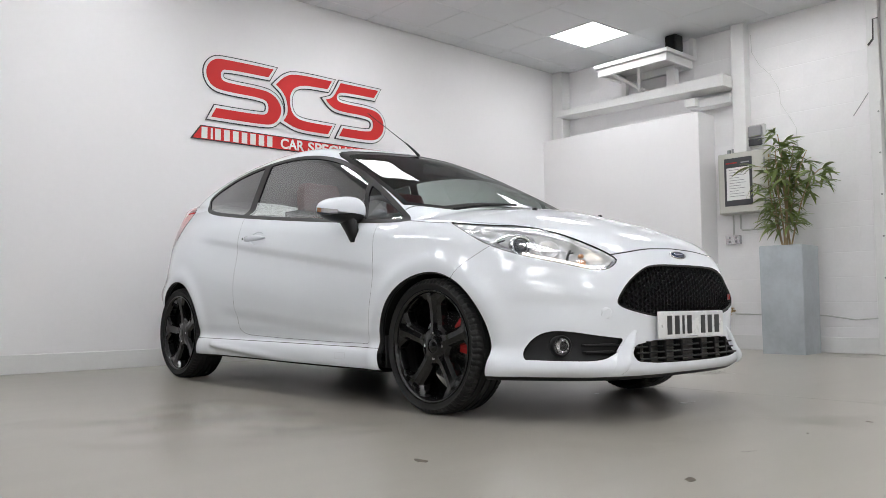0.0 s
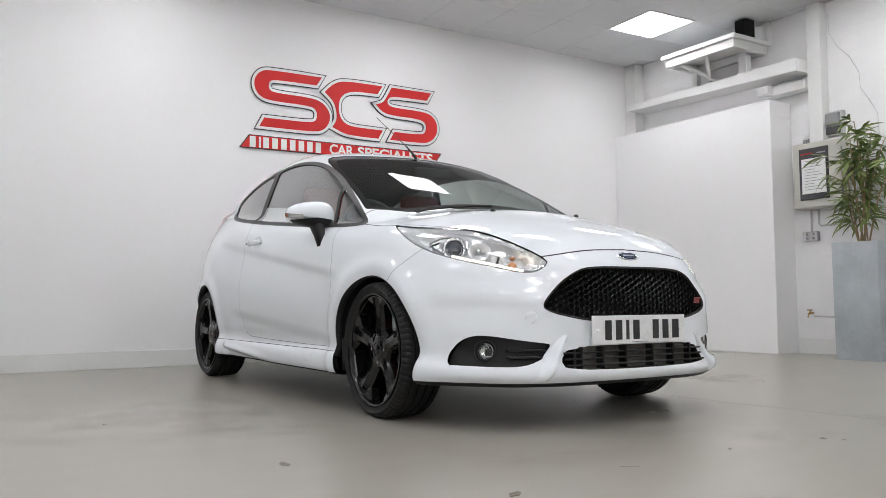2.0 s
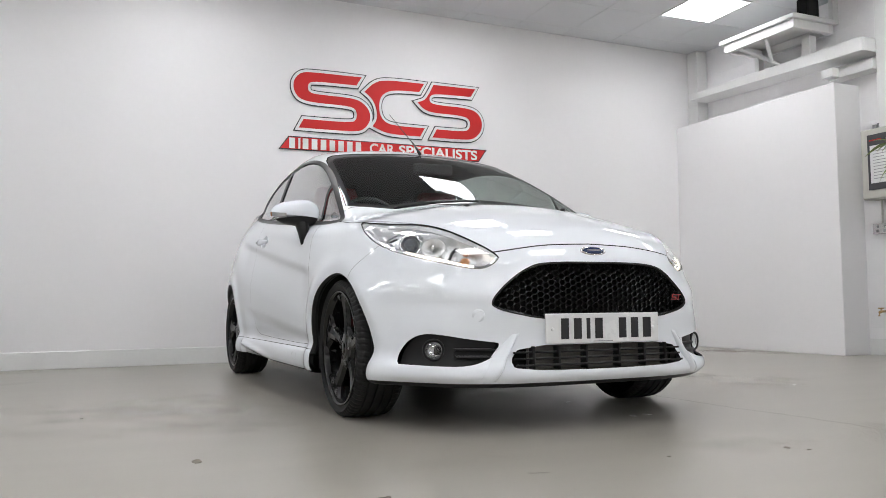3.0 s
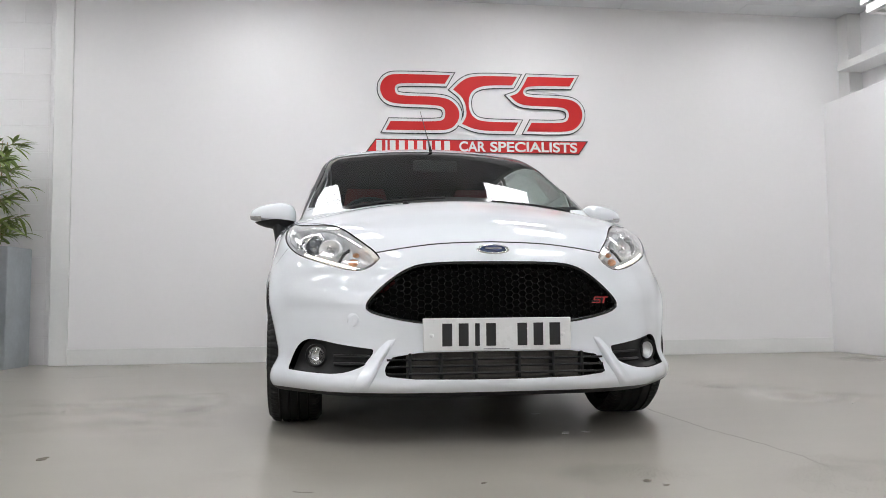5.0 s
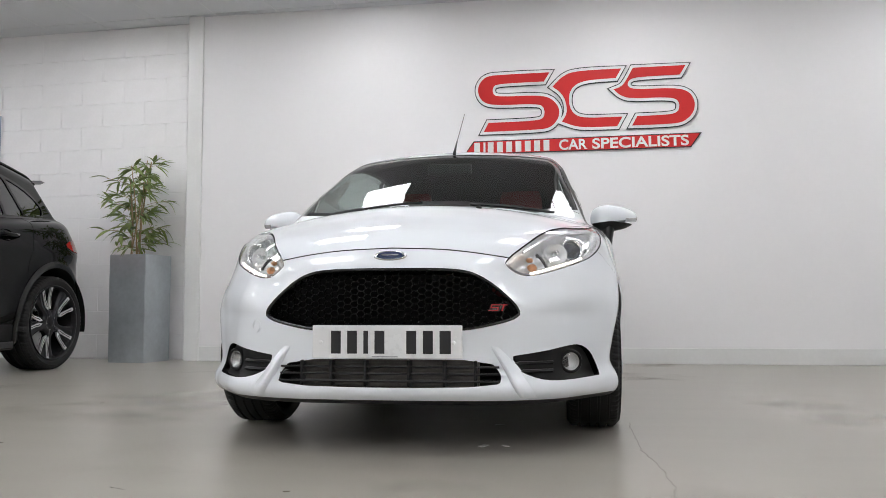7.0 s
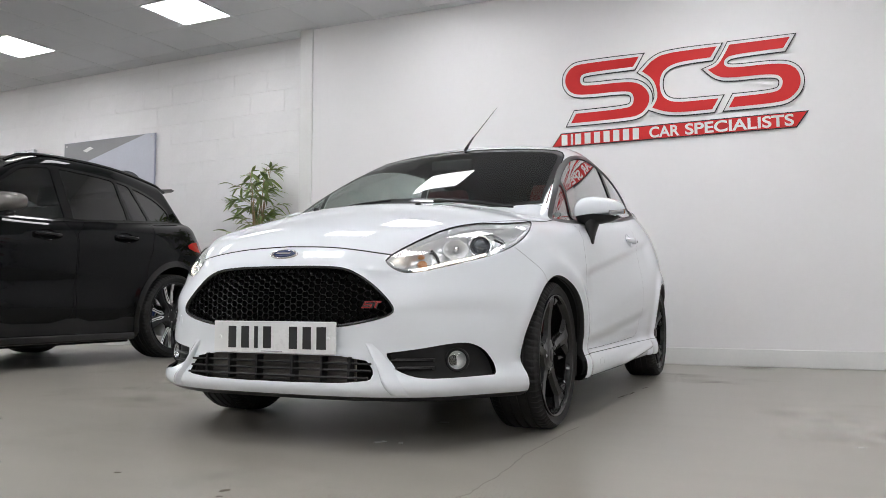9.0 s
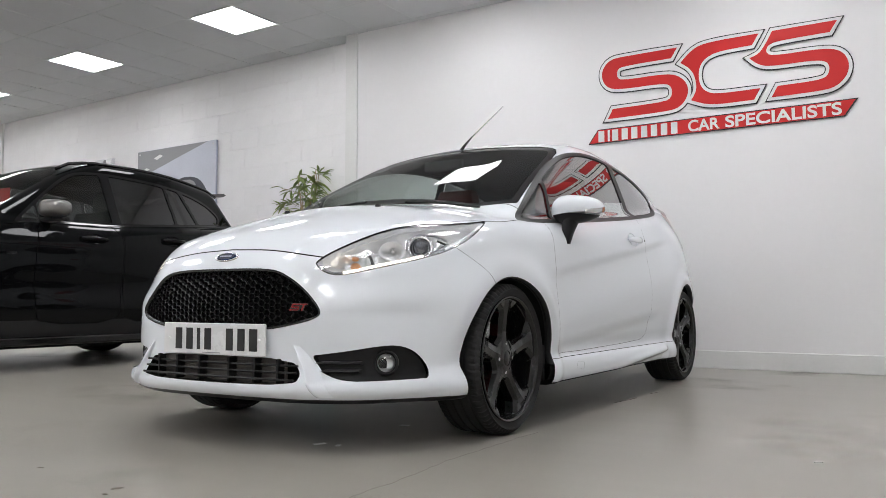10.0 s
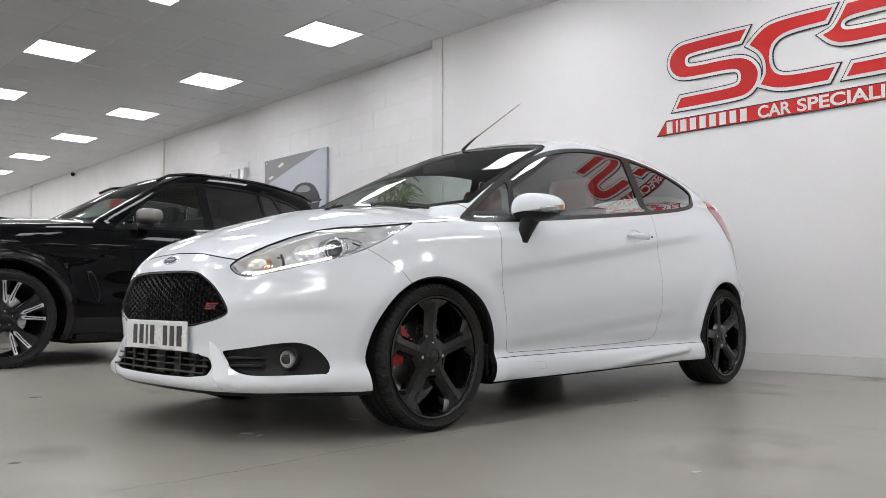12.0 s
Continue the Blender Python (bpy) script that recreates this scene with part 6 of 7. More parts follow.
for text, x0, x1 in (("CAR", 474, 597), ("SPECIALISTS", 619, 1032)):
    (ax, az), (bx, bz) = sign_xy([(x0, 430), (x1, 430)])
    words(text, 0.092, pose(ax, -0.0172, az, 0, -0.4, 0), "wording", M_SIGNWHITE, strip, depth=0.003, width=bx - ax, heavy=0.035)

# ---- planters with bamboo ----
def planter(m, label):
    t = thing("planter", m, label, "planter", "tall metal planters")
    bm = bmesh.new()
    a = 0.19
    z1 = 0.965
    outer0 = [(-a * 0.98, -a * 0.98), (a * 0.98, -a * 0.98), (a * 0.98, a * 0.98), (-a * 0.98, a * 0.98)]
    rings = [[(x, y, 0.0) for x, y in outer0], [(x / 0.98, y / 0.98, z1) for x, y in outer0], [(x / 0.98 * 0.94, y / 0.98 * 0.94, z1) for x, y in outer0], [(x * 0.92, y * 0.92, z1 - 0.06) for x, y in outer0]]
    rings = [[bm.verts.new(v) for v in r] for r in rings]
    for p_, q_ in zip(rings, rings[1:]):
        for k in range(4):
            bm.faces.new((p_[k], p_[(k + 1) % 4], q_[(k + 1) % 4], q_[k]))
    bm.faces.new(rings[0][::-1])
    bmesh.ops.recalc_face_normals(bm, faces=bm.faces)
    bmesh.ops.bevel(bm, geom=[e for e in bm.edges if abs(e.verts[0].co.z - e.verts[1].co.z) > 0.5 or e.verts[0].co.z > 0.96 and e.verts[1].co.z > 0.96], offset=0.004, segments=2, affect="EDGES")
    part("shell", bm, M_ZINC, t, "brushed zinc sides")
    part("soil", box(-a * 0.9, a * 0.9, -a * 0.9, a * 0.9, z1 - 0.08, z1 - 0.045), M_SOIL, t, "dark soil")
    return t


def leaf_mesh(name, length, width, droop):
    bm = bmesh.new()
    rows = []
    for k in range(6):
        u = k / 5
        w = width * math.sin(math.pi * min(1, u * 0.92 + 0.06)) ** 0.8 * (1 - 0.25 * u)
        z = -droop * u * u
        rows.append([bm.verts.new((-w, u * length, z + w * 0.35)), bm.verts.new((0, u * length, z)), bm.verts.new((w, u * length, z + w * 0.35))])
    for a, b in zip(rows, rows[1:]):
        bm.faces.new((a[0], a[1], b[1], b[0]))
        bm.faces.new((a[1], a[2], b[2], b[1]))
    me = bpy.data.meshes.new(name)
    for f in bm.faces:
        f.smooth = True
    bm.to_mesh(me)
    bm.free()
    me.materials.append(M_LEAF)
    return me


LEAVES = [leaf_mesh("leaf", 0.172, 0.0185, 0.05), leaf_mesh("leaf", 0.135, 0.0155, 0.02), leaf_mesh("leaf", 0.175, 0.018, 0.085)]


def bamboo(m, label, rng, height, arching=(), wide=1.0):
    t = thing("bamboo_plant", m, label, "plant", "artificial bamboo plants")
    count = 0
    for c in range(7 + len(arching)):
        a = rng.uniform(0, 2 * math.pi)
        r = rng.uniform(0.01, 0.06)
        base = Vector((r * math.cos(a), r * math.sin(a), 0.0))
        top = base + Vector((wide * rng.uniform(-0.13, 0.13), wide * rng.uniform(-0.16, 0.16), height * rng.uniform(0.62, 1.0)))
        bend = Vector((rng.uniform(-0.03, 0.03), rng.uniform(-0.03, 0.03), 0))
        start = 0.14 if wide == 1.0 else 0.3
        if c >= 7:
            top, start = base + Vector(arching[c - 7]), 0.5
            bend = Vector((0, 0, 0.16))
        path = [base.lerp(top, k / 8) + bend * math.sin(math.pi * k / 8) for k in range(9)]
        cane = part("cane", tube(path, 0.0075, 7, taper=0.45), M_CANE, t, "pale brown cane")
        for node in range(9):
            u = start + (1 - start) * (node + rng.uniform(-0.3, 0.3)) / 8.5
            u = min(max(u, 0.1), 1.0)
            k = min(int(u * 8), 7)
            spot = path[k].lerp(path[k + 1], u * 8 - k)
            az = rng.uniform(0, 2 * math.pi)
            twig_len = wide * rng.uniform(0.06, 0.27) * (1.1 - 0.3 * u)
            rise = rng.uniform(0.0, 0.5)
            tip = spot + Vector((math.cos(az) * twig_len, math.sin(az) * twig_len, twig_len * rise))
            part("twig", tube([spot, spot.lerp(tip, 0.5) + Vector((0, 0, 0.008)), tip], 0.0018, 4), M_CANE, t)
            for j in range(rng.randint(5, 7)):
                pos = spot.lerp(tip, rng.uniform(0.35, 1.0))
                me = LEAVES[rng.randrange(3)]
                ob = part("leaf", me, None, t)
                sc = rng.uniform(0.65, 1.1)
                ob.matrix_local = Matrix.LocRotScale(pos, Euler((rng.uniform(-0.55, 0.75), rng.uniform(-0.5, 0.5), az - math.pi / 2 + rng.uniform(-1.0, 1.0))), (sc, sc, sc))
                count += 1
    return t


planter(pose(0.49, 5.97, 0, 0, 0, -8), "tall square zinc planter standing against the blockwork wall")
planter(pose(7.84, 3.19, 0, 0, 0, 3), "tall square zinc planter standing by the side wall")
bamboo(pose(0.43, 5.97, 0.91), "leafy artificial bamboo in a zinc planter by the long wall", random.Random(5), 1.06)
bamboo(pose(7.86, 3.22, 0.91), "leafy artificial bamboo in a zinc planter by the meter box", random.Random(11), 0.98, ((-0.03, -0.3, 0.72), (0.02, -0.22, 0.92), (0.0, 0.08, 1.1)), 0.68)

# ---- against the side wall: boxing, shelf, frame, loudspeaker ----
setting("boxing", box(7.86, RIGHT_X + 0.01, 4.06, BACK_Y - 0.002, 0, 2.365, 0.005), M_WALL, "tall white boxed-in partition against the side wall", "partition")
setting("corner_post", box(8.03, RIGHT_X + 0.01, 5.92, BACK_Y - 0.003, 2.37, CEIL_Z - 0.004, 0.004), M_WOODWHITE, "white post in the corner of the room", "post")
setting("wall_post", box(8.06, RIGHT_X + 0.01, 3.665, 3.80, 1.93, CEIL_Z - 0.004, 0.004), M_WOODWHITE, "white upright post fixed to the side wall", "post")
shelf = thing("wall_shelf", pose(0, 0, 0), "long white wooden shelf above the partition, empty", "shelf")
outline = [(-5.915, 2.64), (-3.805, 2.585), (-3.805, 2.70), (-5.915, 2.70)]
part("board", prism(outline, 0.245, pose(RIGHT_X, 0, 0, 0, 0, -90)), M_WOODWHITE, shelf)
outline = [(-5.913, 2.638), (-3.807, 2.583), (-3.807, 2.702), (-5.913, 2.702)]
part("front_lip", prism(outline, 0.02, pose(RIGHT_X - 0.245, 0, 0, 0, 0, -90), 0.002), M_WOODWHITE, shelf)
part("bracket", box(8.03, RIGHT_X + 0.01, 3.81, 4.26, 2.44, 2.53, 0.004), M_WOODWHITE, shelf)
part("bracket_block", box(7.95, 8.03, 4.14, 4.26, 2.45, 2.53, 0.004), M_WOODWHITE, shelf)
rack = thing("wall_frame", pose(0, 0, 0), "white welded metal frame standing on the high shelf", "frame")
for name, b in (("front_rail", (7.63, 7.68, 4.26, 5.1, 2.89, 2.97)), ("back_rail", (8.08, 8.13, 4.26, 5.1, 2.89, 2.97)), ("side_rail", (7.68, 8.08, 4.26, 4.31, 2.89, 2.97)), ("side_rail", (7.68, 8.08, 5.05, 5.1, 2.89, 2.97)),
                ("upper_plate", (7.6, 8.14, 4.23, 5.13, 2.972, 3.012)), ("leg", (7.94, 8.02, 4.36, 4.46, 2.696, 2.89)), ("leg", (7.94, 8.0, 4.96, 5.02, 2.696, 2.89))):
    part(name, box(*b, 0.003), M_WOODWHITE, rack)
for y0, y1 in ((4.62, 4.8), (4.95, 4.72)):
    part("brace", tube([(7.68, y0, 2.9), (7.95, y1, 2.715)], 0.02, 6), M_WOODWHITE, rack)
speaker = thing("loudspeaker", pose(7.90, 4.335, 3.012), "small black loudspeaker standing on the white frame", "loudspeaker")
part("cabinet", box(-0.07, 0.07, -0.065, 0.065, 0.0, 0.195, 0.012, seg=2), M_PLASTIC, speaker)
part("grille_cloth", box(-0.074, -0.069, -0.052, 0.052, 0.015, 0.19, 0.002), M_INNER, speaker)
setting("pipe_boxing", box(8.1, RIGHT_X + 0.01, 4.235, 4.285, 2.98, CEIL_Z - 0.004, 0.004), M_WOODWHITE, "short white boxed-in pipe below the ceiling", "pipe boxing")

meter = thing("meter_cabinet", pose(8.05, 3.715, 1.325), "beige metal cabinet with a framed notice on its door", "cabinet")
part("case", box(-0.02, 0.12, -0.24, 0.24, 0.0, 0.6, 0.008, seg=2), M_BEIGE, meter)
cd = part("door", box(-0.034, -0.021, -0.232, 0.232, 0.008, 0.592, 0.004), M_BEIGE, meter)
part("hinge", tube([(-0.024, -0.236, 0.08), (-0.024, -0.236, 0.16)], 0.008, 8), M_GREYMETAL, cd)
part("hinge", tube([(-0.024, -0.236, 0.44), (-0.024, -0.236, 0.52)], 0.008, 8), M_GREYMETAL, cd)
notice = part("notice_frame", box(-0.043, -0.0345, -0.12, 0.165, 0.075, 0.545, 0.002), M_DARKPRINT, meter, "dark framed notice with lines of small print")
part("notice_sheet", box(-0.0452, -0.0435, -0.095, 0.14, 0.13, 0.45), M_PAPER, notice, "white printed sheet")
part("notice_heading", box(-0.0448, -0.0432, 0.03, 0.145, 0.49, 0.502), M_CALIPER, notice)
part("notice_heading", box(-0.0448, -0.0432, -0.095, -0.01, 0.488, 0.50), M_GREYPRINT, notice)
for k in range(11):
    w = (0.16, 0.13, 0.17, 0.1, 0.15, 0.17, 0.12, 0.16, 0.09, 0.15, 0.17)[k]
    part("print_line", box(-0.0462, -0.0453, 0.11 - w, 0.11, 0.425 - k * 0.026, 0.430 - k * 0.026), M_GREYPRINT, notice)
for k in range(4):
    part("knock_out", lathe([(0, -0.004), (0.014, -0.004), (0.016, 0.0)], 14, "y", m=pose(0.06, -0.241, 0.54 - k * 0.05)), M_BRASS, meter)
part("gland", lathe([(0.03, 0), (0.03, 0.05), (0.0, 0.05)], 14, "z", m=pose(0.06, 0.1, 0.6)), M_GREYMETAL, meter)
part("gland", lathe([(0.02, 0), (0.02, 0.045), (0.0, 0.045)], 14, "z", m=pose(0.06, 0.16, 0.6)), M_GREYMETAL, meter)
gauge = thing("electricity_meter", pose(8.13, 3.60, 1.97), "small electricity meter with a clear cover and grey base", "meter")
part("base", box(-0.01, 0.045, -0.085, 0.085, 0.0, 0.22, 0.006), M_CABLE, gauge)
part("dial_window", box(-0.04, -0.011, -0.07, 0.07, 0.09, 0.205, 0.01), M_GREYPRINT, gauge)
part("terminal_cover", box(-0.03, -0.011, -0.07, 0.07, 0.01, 0.08, 0.006), M_DARKPRINT, gauge)
sock = thing("wall_socket", pose(8.168, 3.875, 1.035), "double metal wall socket on a surface box", "socket")
part("back_box", box(-0.04, 0.004, -0.073, 0.073, 0, 0.086, 0.003), M_GREYMETAL, sock)
part("face_plate", box(-0.046, -0.0405, -0.073, 0.073, 0, 0.086, 0.002), M_STEEL, sock)
for y in (-0.045, 0.02):
    part("rocker", box(-0.051, -0.0465, y, y + 0.012, 0.05, 0.072), M_GREYPRINT, sock)
    part("outlet", box(-0.0475, -0.0465, y - 0.005, y + 0.02, 0.014, 0.036), M_GREYPRINT, sock)
tap = thing("wall_tap", pose(8.17, 3.9, 0.375), "small brass tap low on the wall", "tap")
part("spout", tube([(0.0, 0, 0), (-0.05, 0, 0), (-0.075, 0, -0.01), (-0.08, 0, -0.04)], 0.011, 10), M_BRASS, tap, smooth=True)
part("lever", box(-0.065, -0.04, -0.025, 0.025, 0.022, 0.032, 0.004), M_BRASS, tap)
part("stem", tube([(-0.05, 0, 0), (-0.05, 0, 0.025)], 0.006, 8), M_BRASS, tap)


def cable(name, pts, r, mat_, label):
    ob = tagged(part(name, tube(pts, r, 6), mat_, smooth=True), label, "cable")
    return ob


cable("conduit", [(8.155, 3.80, 1.325), (8.155, 3.80, 1.19), (8.155, 3.78, 1.17), (8.155, 3.45, 1.17), (8.155, 3.43, 1.18)], 0.010, M_CABLE, "white plastic conduit below the meter cabinet")
cable("conduit", [(8.155, 3.875, 1.325), (8.155, 3.875, 1.122)], 0.009, M_CABLE, "short white conduit above the wall socket")
cable("hanging_wire", [(8.16, 3.64, 3.1), (8.155, 3.63, 2.92), (8.16, 3.56, 2.78), (8.155, 3.45, 2.66), (8.16, 3.37, 2.5), (8.155, 3.36, 2.36), (8.16, 3.27, 2.2), (8.16, 3.22, 2.1), (8.155, 3.21, 1.9)], 0.0024, M_CABLE, "thin loose wire down the side wall")
cable("wall_pipe", [(8.15, 3.88, 0.345), (8.155, 3.4, 0.335), (8.155, 3.0, 0.335), (8.15, 2.75, 0.30), (8.15, 2.56, 0.315)], 0.008, M_CABLE, "thin white pipe along the foot of the wall")
cable("wall_rod", [(8.15, 2.70, 2.12), (8.13, 2.56, 2.30)], 0.0035, M_GREYMETAL, "thin dark rod leaning from the door rail")
rail = thing("shutter_rail", pose(8.10, 2.49, 0), "white steel guide rail of a roller shutter", "shutter rail")
part("channel", box(-0.03, 0.075, -0.05, 0.05, 0.0, CEIL_Z - 0.005, 0.004), M_WOODWHITE, rail)
part("channel_lip", box(-0.055, -0.031, -0.05, -0.02, 0.0, 2.2, 0.003), M_WOODWHITE, rail)
part("bracket", tube([(-0.06, -0.06, 2.92), (-0.06, -0.02, 2.92), (-0.06, -0.015, 2.74)], 0.007, 6), M_DARKPRINT, rail, "dark steel bracket")
part("bracket_arm", tube([(-0.06, -0.015, 2.74), (-0.05, 0.03, 2.70)], 0.009, 6), M_DARKPRINT, rail)
for k in range(6):
    part("bolt", lathe([(0, 0.006), (0.008, 0.005), (0.009, 0)], 8, "x", m=pose(-0.06, -0.035, 0.3 + 0.36 * k, 0, 0, 180)), M_GREYMETAL, rail)
shut = thing("side_door", pose(8.12, 2.44, 0), "plain white painted sheet door beside its guide rail", "door")
part("sheet", box(0.0, 0.03, -3.2, 0.0, 0.004, CEIL_Z - 0.006, 0.003), M_WOODWHITE, shut)
part("edge_strip", box(-0.006, -0.0003, -0.05, -0.004, 0.01, CEIL_Z - 0.01, 0.002), M_WOODWHITE, shut)

# ---- on the long wall ----
def on_left(x, y, z):
    return left_pose @ pose(x, y, z)


poster = thing("wall_print", on_left(-2.82, -0.012, 1.54), "large unframed print of a dark car in a pale showroom", "print")
W_, H_ = 1.5, 0.87
part("canvas", box(-W_ / 2, W_ / 2, -0.026, 0.0, 0, H_, 0.002), M_POSTER, poster)
flat = lambda name, pts, mat_, d=0.0012: part(name, prism(pts, d, pose(0, -0.026, 0)), mat_, poster)
flat("printed_ceiling", [(-0.745, 0.866), (0.6, 0.866), (0.1, 0.74), (-0.745, 0.52)], M_GREYPRINT)
flat("printed_wall", [(-0.2, 0.2), (-0.745, 0.4), (-0.745, 0.52), (0.1, 0.74), (0.6, 0.866), (0.745, 0.866), (0.745, 0.1)], M_POSTERCEIL)
for pts in ([(-0.42, 0.76), (-0.3, 0.8), (-0.24, 0.775), (-0.36, 0.735)], [(-0.66, 0.62), (-0.56, 0.65), (-0.5, 0.63), (-0.6, 0.6)]):
    flat("printed_light", pts, M_PAPER, 0.002)
flat("printed_floor", [(-0.745, 0.004), (0.745, 0.004), (0.745, 0.1), (-0.2, 0.2), (-0.745, 0.3)], M_GREYPRINT, 0.0014)
flat("printed_car", rounded([(-0.35, 0.08), (0.55, 0.06), (0.62, 0.2), (0.58, 0.32), (0.42, 0.46), (0.1, 0.48), (-0.08, 0.36), (-0.33, 0.28)], 2), M_POSTERDARK, 0.003)
flat("printed_window", rounded([(0.02, 0.36), (0.14, 0.44), (0.34, 0.43), (0.42, 0.34)], 1), M_GREYPRINT, 0.0036)
for x in (-0.7, 0.7):
    for z in (0.04, 0.83):
        part("standoff", lathe([(0, 0.034), (0.011, 0.033), (0.012, 0.0)], 12, "y", m=pose(x, 0, z) @ Matrix.Rotation(math.pi, 4, "X")), M_STEEL, poster)
letters = thing("wall_lettering", on_left(-4.6, -0.012, 2.05), "raised silver lettering on the long wall, too far to read", "sign")
for k, (w, h) in enumerate(((0.05, 0.3), (0.16, 0.3), (0.05, 0.3), (0.17, 0.3), (0.2, 0.34), (0.12, 0.34))):
    x = -0.6 + sum((0.05, 0.16, 0.05, 0.17, 0.2, 0.12)[:k]) + 0.06 * k
    part("letter_bar", prism([(x, 0), (x + w, 0), (x + w + 0.05, h), (x + 0.05, h)], 0.05), M_ALLOY if k > 2 else M_DARKALLOY, letters)
cctv = thing("security_camera", on_left(-11.4, 0.0, 3.1), "small dark dome security camera high on the wall", "camera")
part("mount", box(-0.05, 0.05, -0.09, 0.012, 0.06, 0.09, 0.006), M_SIGNWHITE, cctv)
part("dome", lathe([(0.0, -0.02), (0.028, -0.01), (0.042, 0.02), (0.042, 0.06), (0.0, 0.06)], 20, "z", m=pose(0, -0.07, 0.0)), M_PLASTIC, cctv, smooth=True)

# ---- small litter and dirt on the floor ----
for x, y, w, turn in ((4.04, 2.5, 0.022, 20), (4.02, 1.98, 0.026, 70), (4.1, 1.99, 0.018, 120), (5.59, 2.56, 0.016, 40)):
    scrap = thing("paper_scrap", pose(x, y, 0.0, 0, 0, turn), "tiny scrap of white paper lying on the floor", "litter", "scraps on the floor")
    part("sheet", prism([(-w, -w * 0.4), (w * 0.9, -w * 0.5), (w, w * 0.35), (-w * 0.7, w * 0.5)], 0.0015, pose(0, 0, 0, -90, 0, 0)), M_PAPER, scrap)
def along_floor(name, pts, width, label, category, mat_=M_SCUFF):
    """A thin uneven line worn into or dragged over the floor."""
    rng_ = random.Random(len(pts))
    dense = []
    for (x0, y0), (x1, y1) in zip(pts, pts[1:]):
        for k in range(8):
            u = k / 8
            dense.append((x0 + (x1 - x0) * u + rng_.uniform(-0.006, 0.006), y0 + (y1 - y0) * u))
    bm = bmesh.new()
    rows = []
    for x, y in dense:
        w = width * rng_.uniform(0.35, 1.0)
        rows.append([bm.verts.new((x - w, y, 0.0002)), bm.verts.new((x, y, 0.0009)), bm.verts.new((x + w, y, 0.0002))])
    for a, b in zip(rows, rows[1:]):
        for k in range(2):
            bm.faces.new((a[k], a[k + 1], b[k + 1], b[k]))
    bmesh.ops.recalc_face_normals(bm, faces=bm.faces)
    return tagged(part(name, bm, mat_), label, category)


along_floor("floor_crack", [(4.58, 2.62), (4.572, 2.3), (4.57, 1.96), (4.6, 1.66), (4.606, 1.4), (4.575, 1.19)], 0.0022, "fine faint hairline crack across the painted floor", "crack", M_CRACK)
along_floor("floor_scuff", [(4.525, 3.66), (4.54, 3.8), (4.556, 3.95)], 0.007, "short dark rubber scuff on the painted floor", "scuff")
along_floor("floor_scuff", [(4.556, 4.15), (4.575, 4.24)], 0.009, "short dark rubber scuff on the painted floor", "scuff")
along_floor("floor_scuff", [(3.05, 1.2), (3.12, 1.17)], 0.006, "short dark rubber scuff on the painted floor", "scuff")
rng = random.Random(4)
for x, y, w in ((1.93, 3.01, 0.016), (4.0, 1.16, 0.02), (4.03, 1.1, 0.012), (2.59, 1.1, 0.03), (3.56, 1.21, 0.012), (2.24, 1.8, 0.035)):
    ring = [(w * rng.uniform(0.6, 1.1) * math.cos(k * math.pi / 6), w * 0.55 * rng.uniform(0.6, 1.1) * math.sin(k * math.pi / 6)) for k in range(12)]
    fleck = thing("dirt_fleck", pose(x, y, 0.0, 0, 0, rng.uniform(0, 90)), "small flat brown fleck of dried dirt on the floor", "dirt", "flecks on the floor")
    part("crust", prism(ring, 0.0012, pose(0, 0, 0, -90, 0, 0)), M_FLECK, fleck)

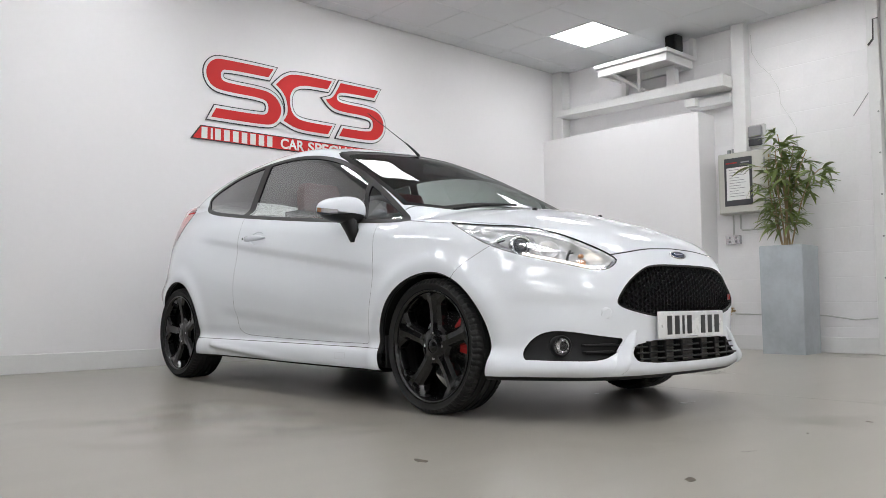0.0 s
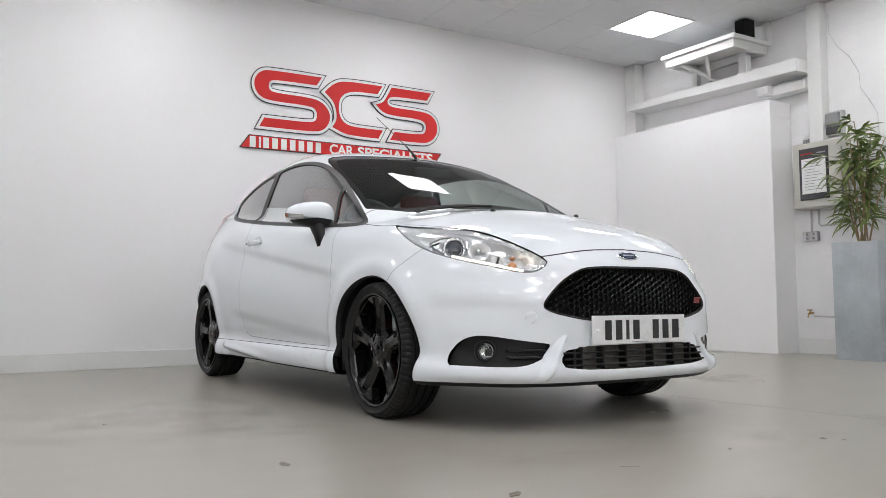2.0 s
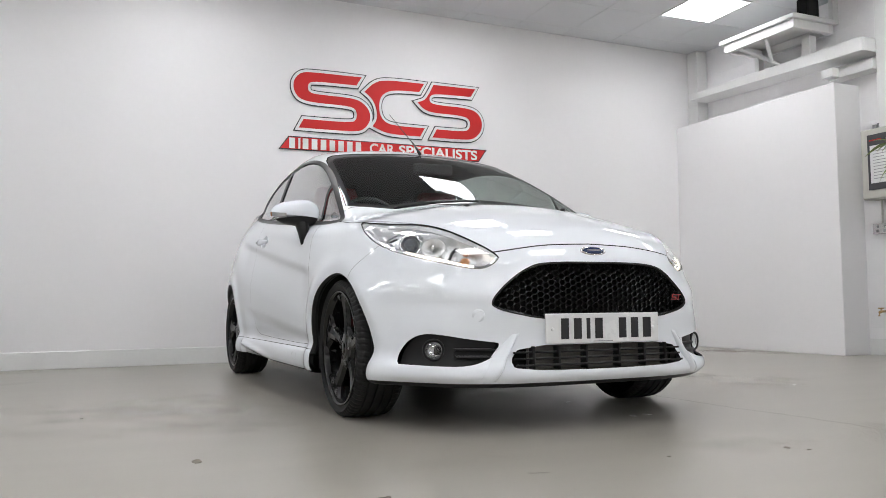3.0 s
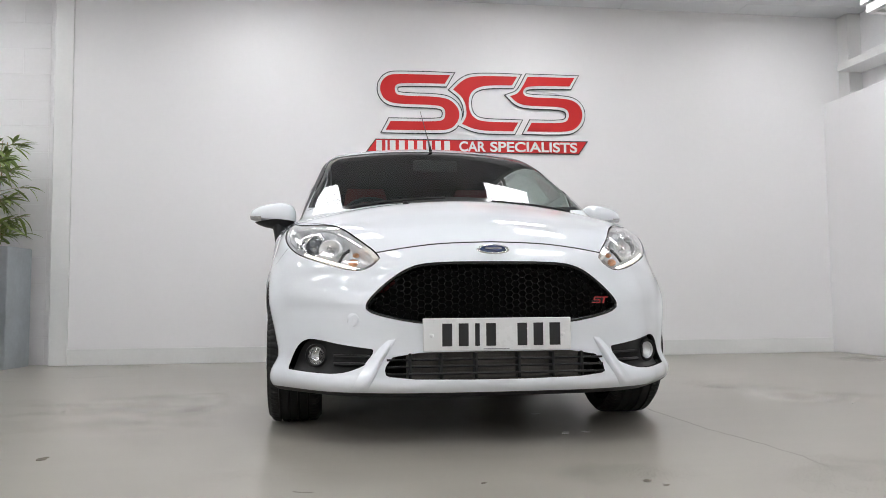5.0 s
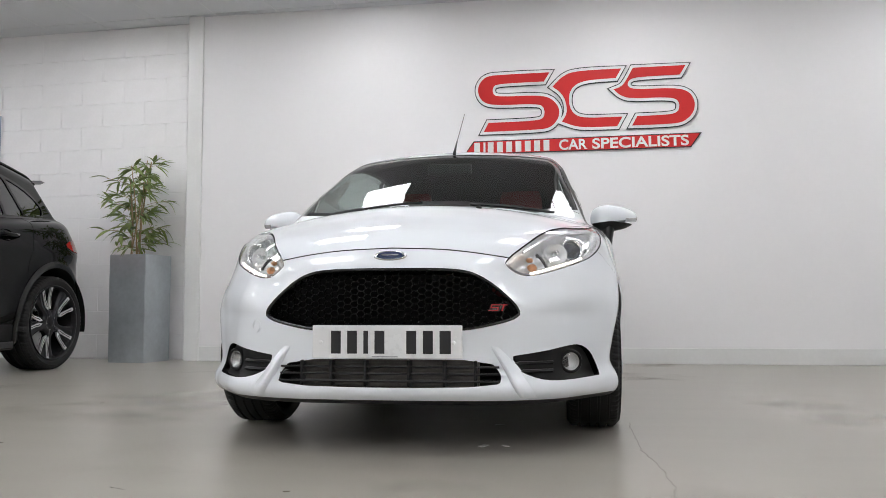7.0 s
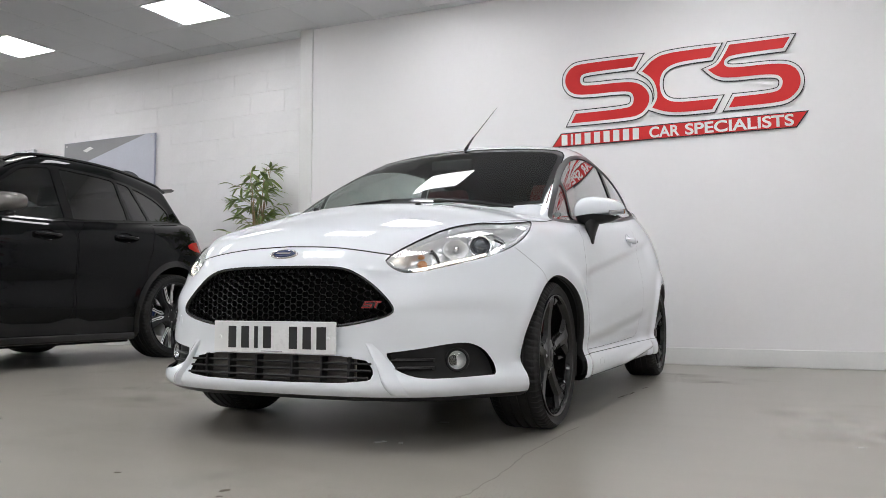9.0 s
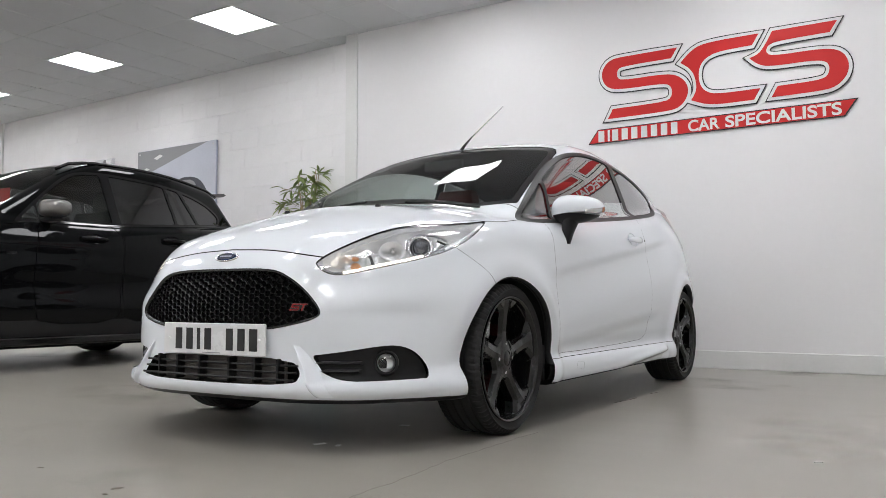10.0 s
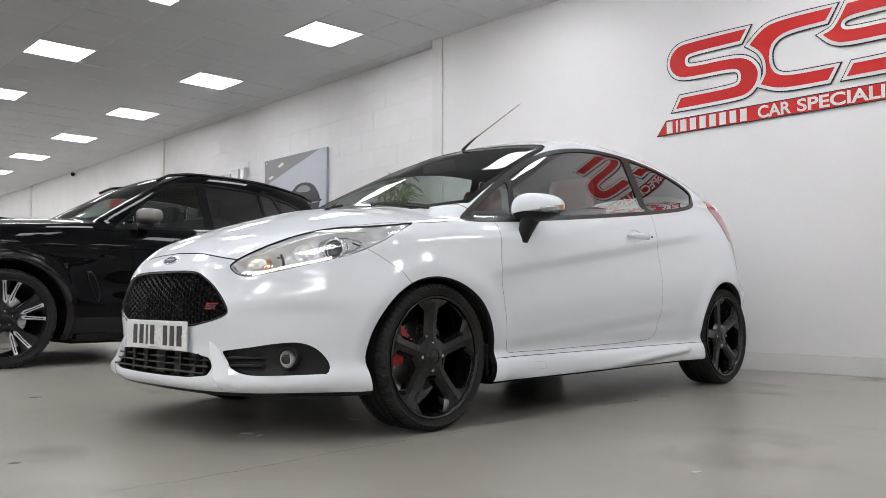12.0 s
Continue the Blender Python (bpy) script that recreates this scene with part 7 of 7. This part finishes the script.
# ---- painted concrete blocks of the long wall and the side wall ----
def block_mesh(name, w, h, d=0.012, e=0.0022, deep=0.0018):
    bm = bmesh.new()
    front = [bm.verts.new((x, -d, z)) for x, z in ((e * 1.6, e * 1.6), (w - e * 1.6, e * 1.6), (w - e * 1.6, h - e * 1.6), (e * 1.6, h - e * 1.6))]
    back = [bm.verts.new((x, -d + deep, z)) for x, z in ((e * 0.3, e * 0.3), (w - e * 0.3, e * 0.3), (w - e * 0.3, h - e * 0.3), (e * 0.3, h - e * 0.3))]
    bm.faces.new(front)
    for i in range(4):
        bm.faces.new((front[(i + 1) % 4], front[i], back[i], back[(i + 1) % 4]))
    bmesh.ops.recalc_face_normals(bm, faces=bm.faces)
    me = bpy.data.meshes.new(name)
    bm.to_mesh(me)
    bm.free()
    me.materials.append(M_BLOCK)
    return me


BW, BH = 0.45, 0.2245
whole, halfb = block_mesh("block", BW, BH), block_mesh("block", BW / 2, BH)
flat_whole, flat_half = block_mesh("block", BW, BH, e=0.003, deep=0.0008), block_mesh("block", BW / 2, BH, e=0.003, deep=0.0008)


def laid(parent, x0, x1, turn, whole, halfb, skip=lambda x, z: False, near=lambda x: True, wob=0.0006):
    far_bm = bmesh.new()
    for row in range(14):
        z = row * BH + 0.008
        x = x0
        first_half = row % 2 == 1
        while x < x1 - 0.05:
            w = BW / 2 if first_half else BW
            me = halfb if first_half else whole
            first_half = False
            if x + w > x1 + 0.01:
                me, w = halfb, BW / 2
            if not skip(x, z):
                m = turn @ pose(x, 0.012 + random.uniform(-wob, wob), z)
                if near(x):
                    ob = part("block", me, None, parent)
                    ob.matrix_local = m
                else:
                    far_bm.from_mesh(me)
                    bmesh.ops.transform(far_bm, matrix=m, verts=far_bm.verts[-8:])
            x += w
    if far_bm.verts:
        tagged(part("far_blocks", far_bm, M_BLOCK, parent), kind="stuff")
    else:
        far_bm.free()


laid(wall_left, -18.5, 0.05, Matrix(), whole, halfb, near=lambda x: x > -9.6)
laid(wall_right, 0.0, 3.52, Matrix.Translation((RIGHT_X, 6.07, 0)) @ Matrix.Rotation(-math.pi / 2, 4, "Z"), flat_whole, flat_half, skip=lambda x, z: x < 1.9 and z < 2.3)
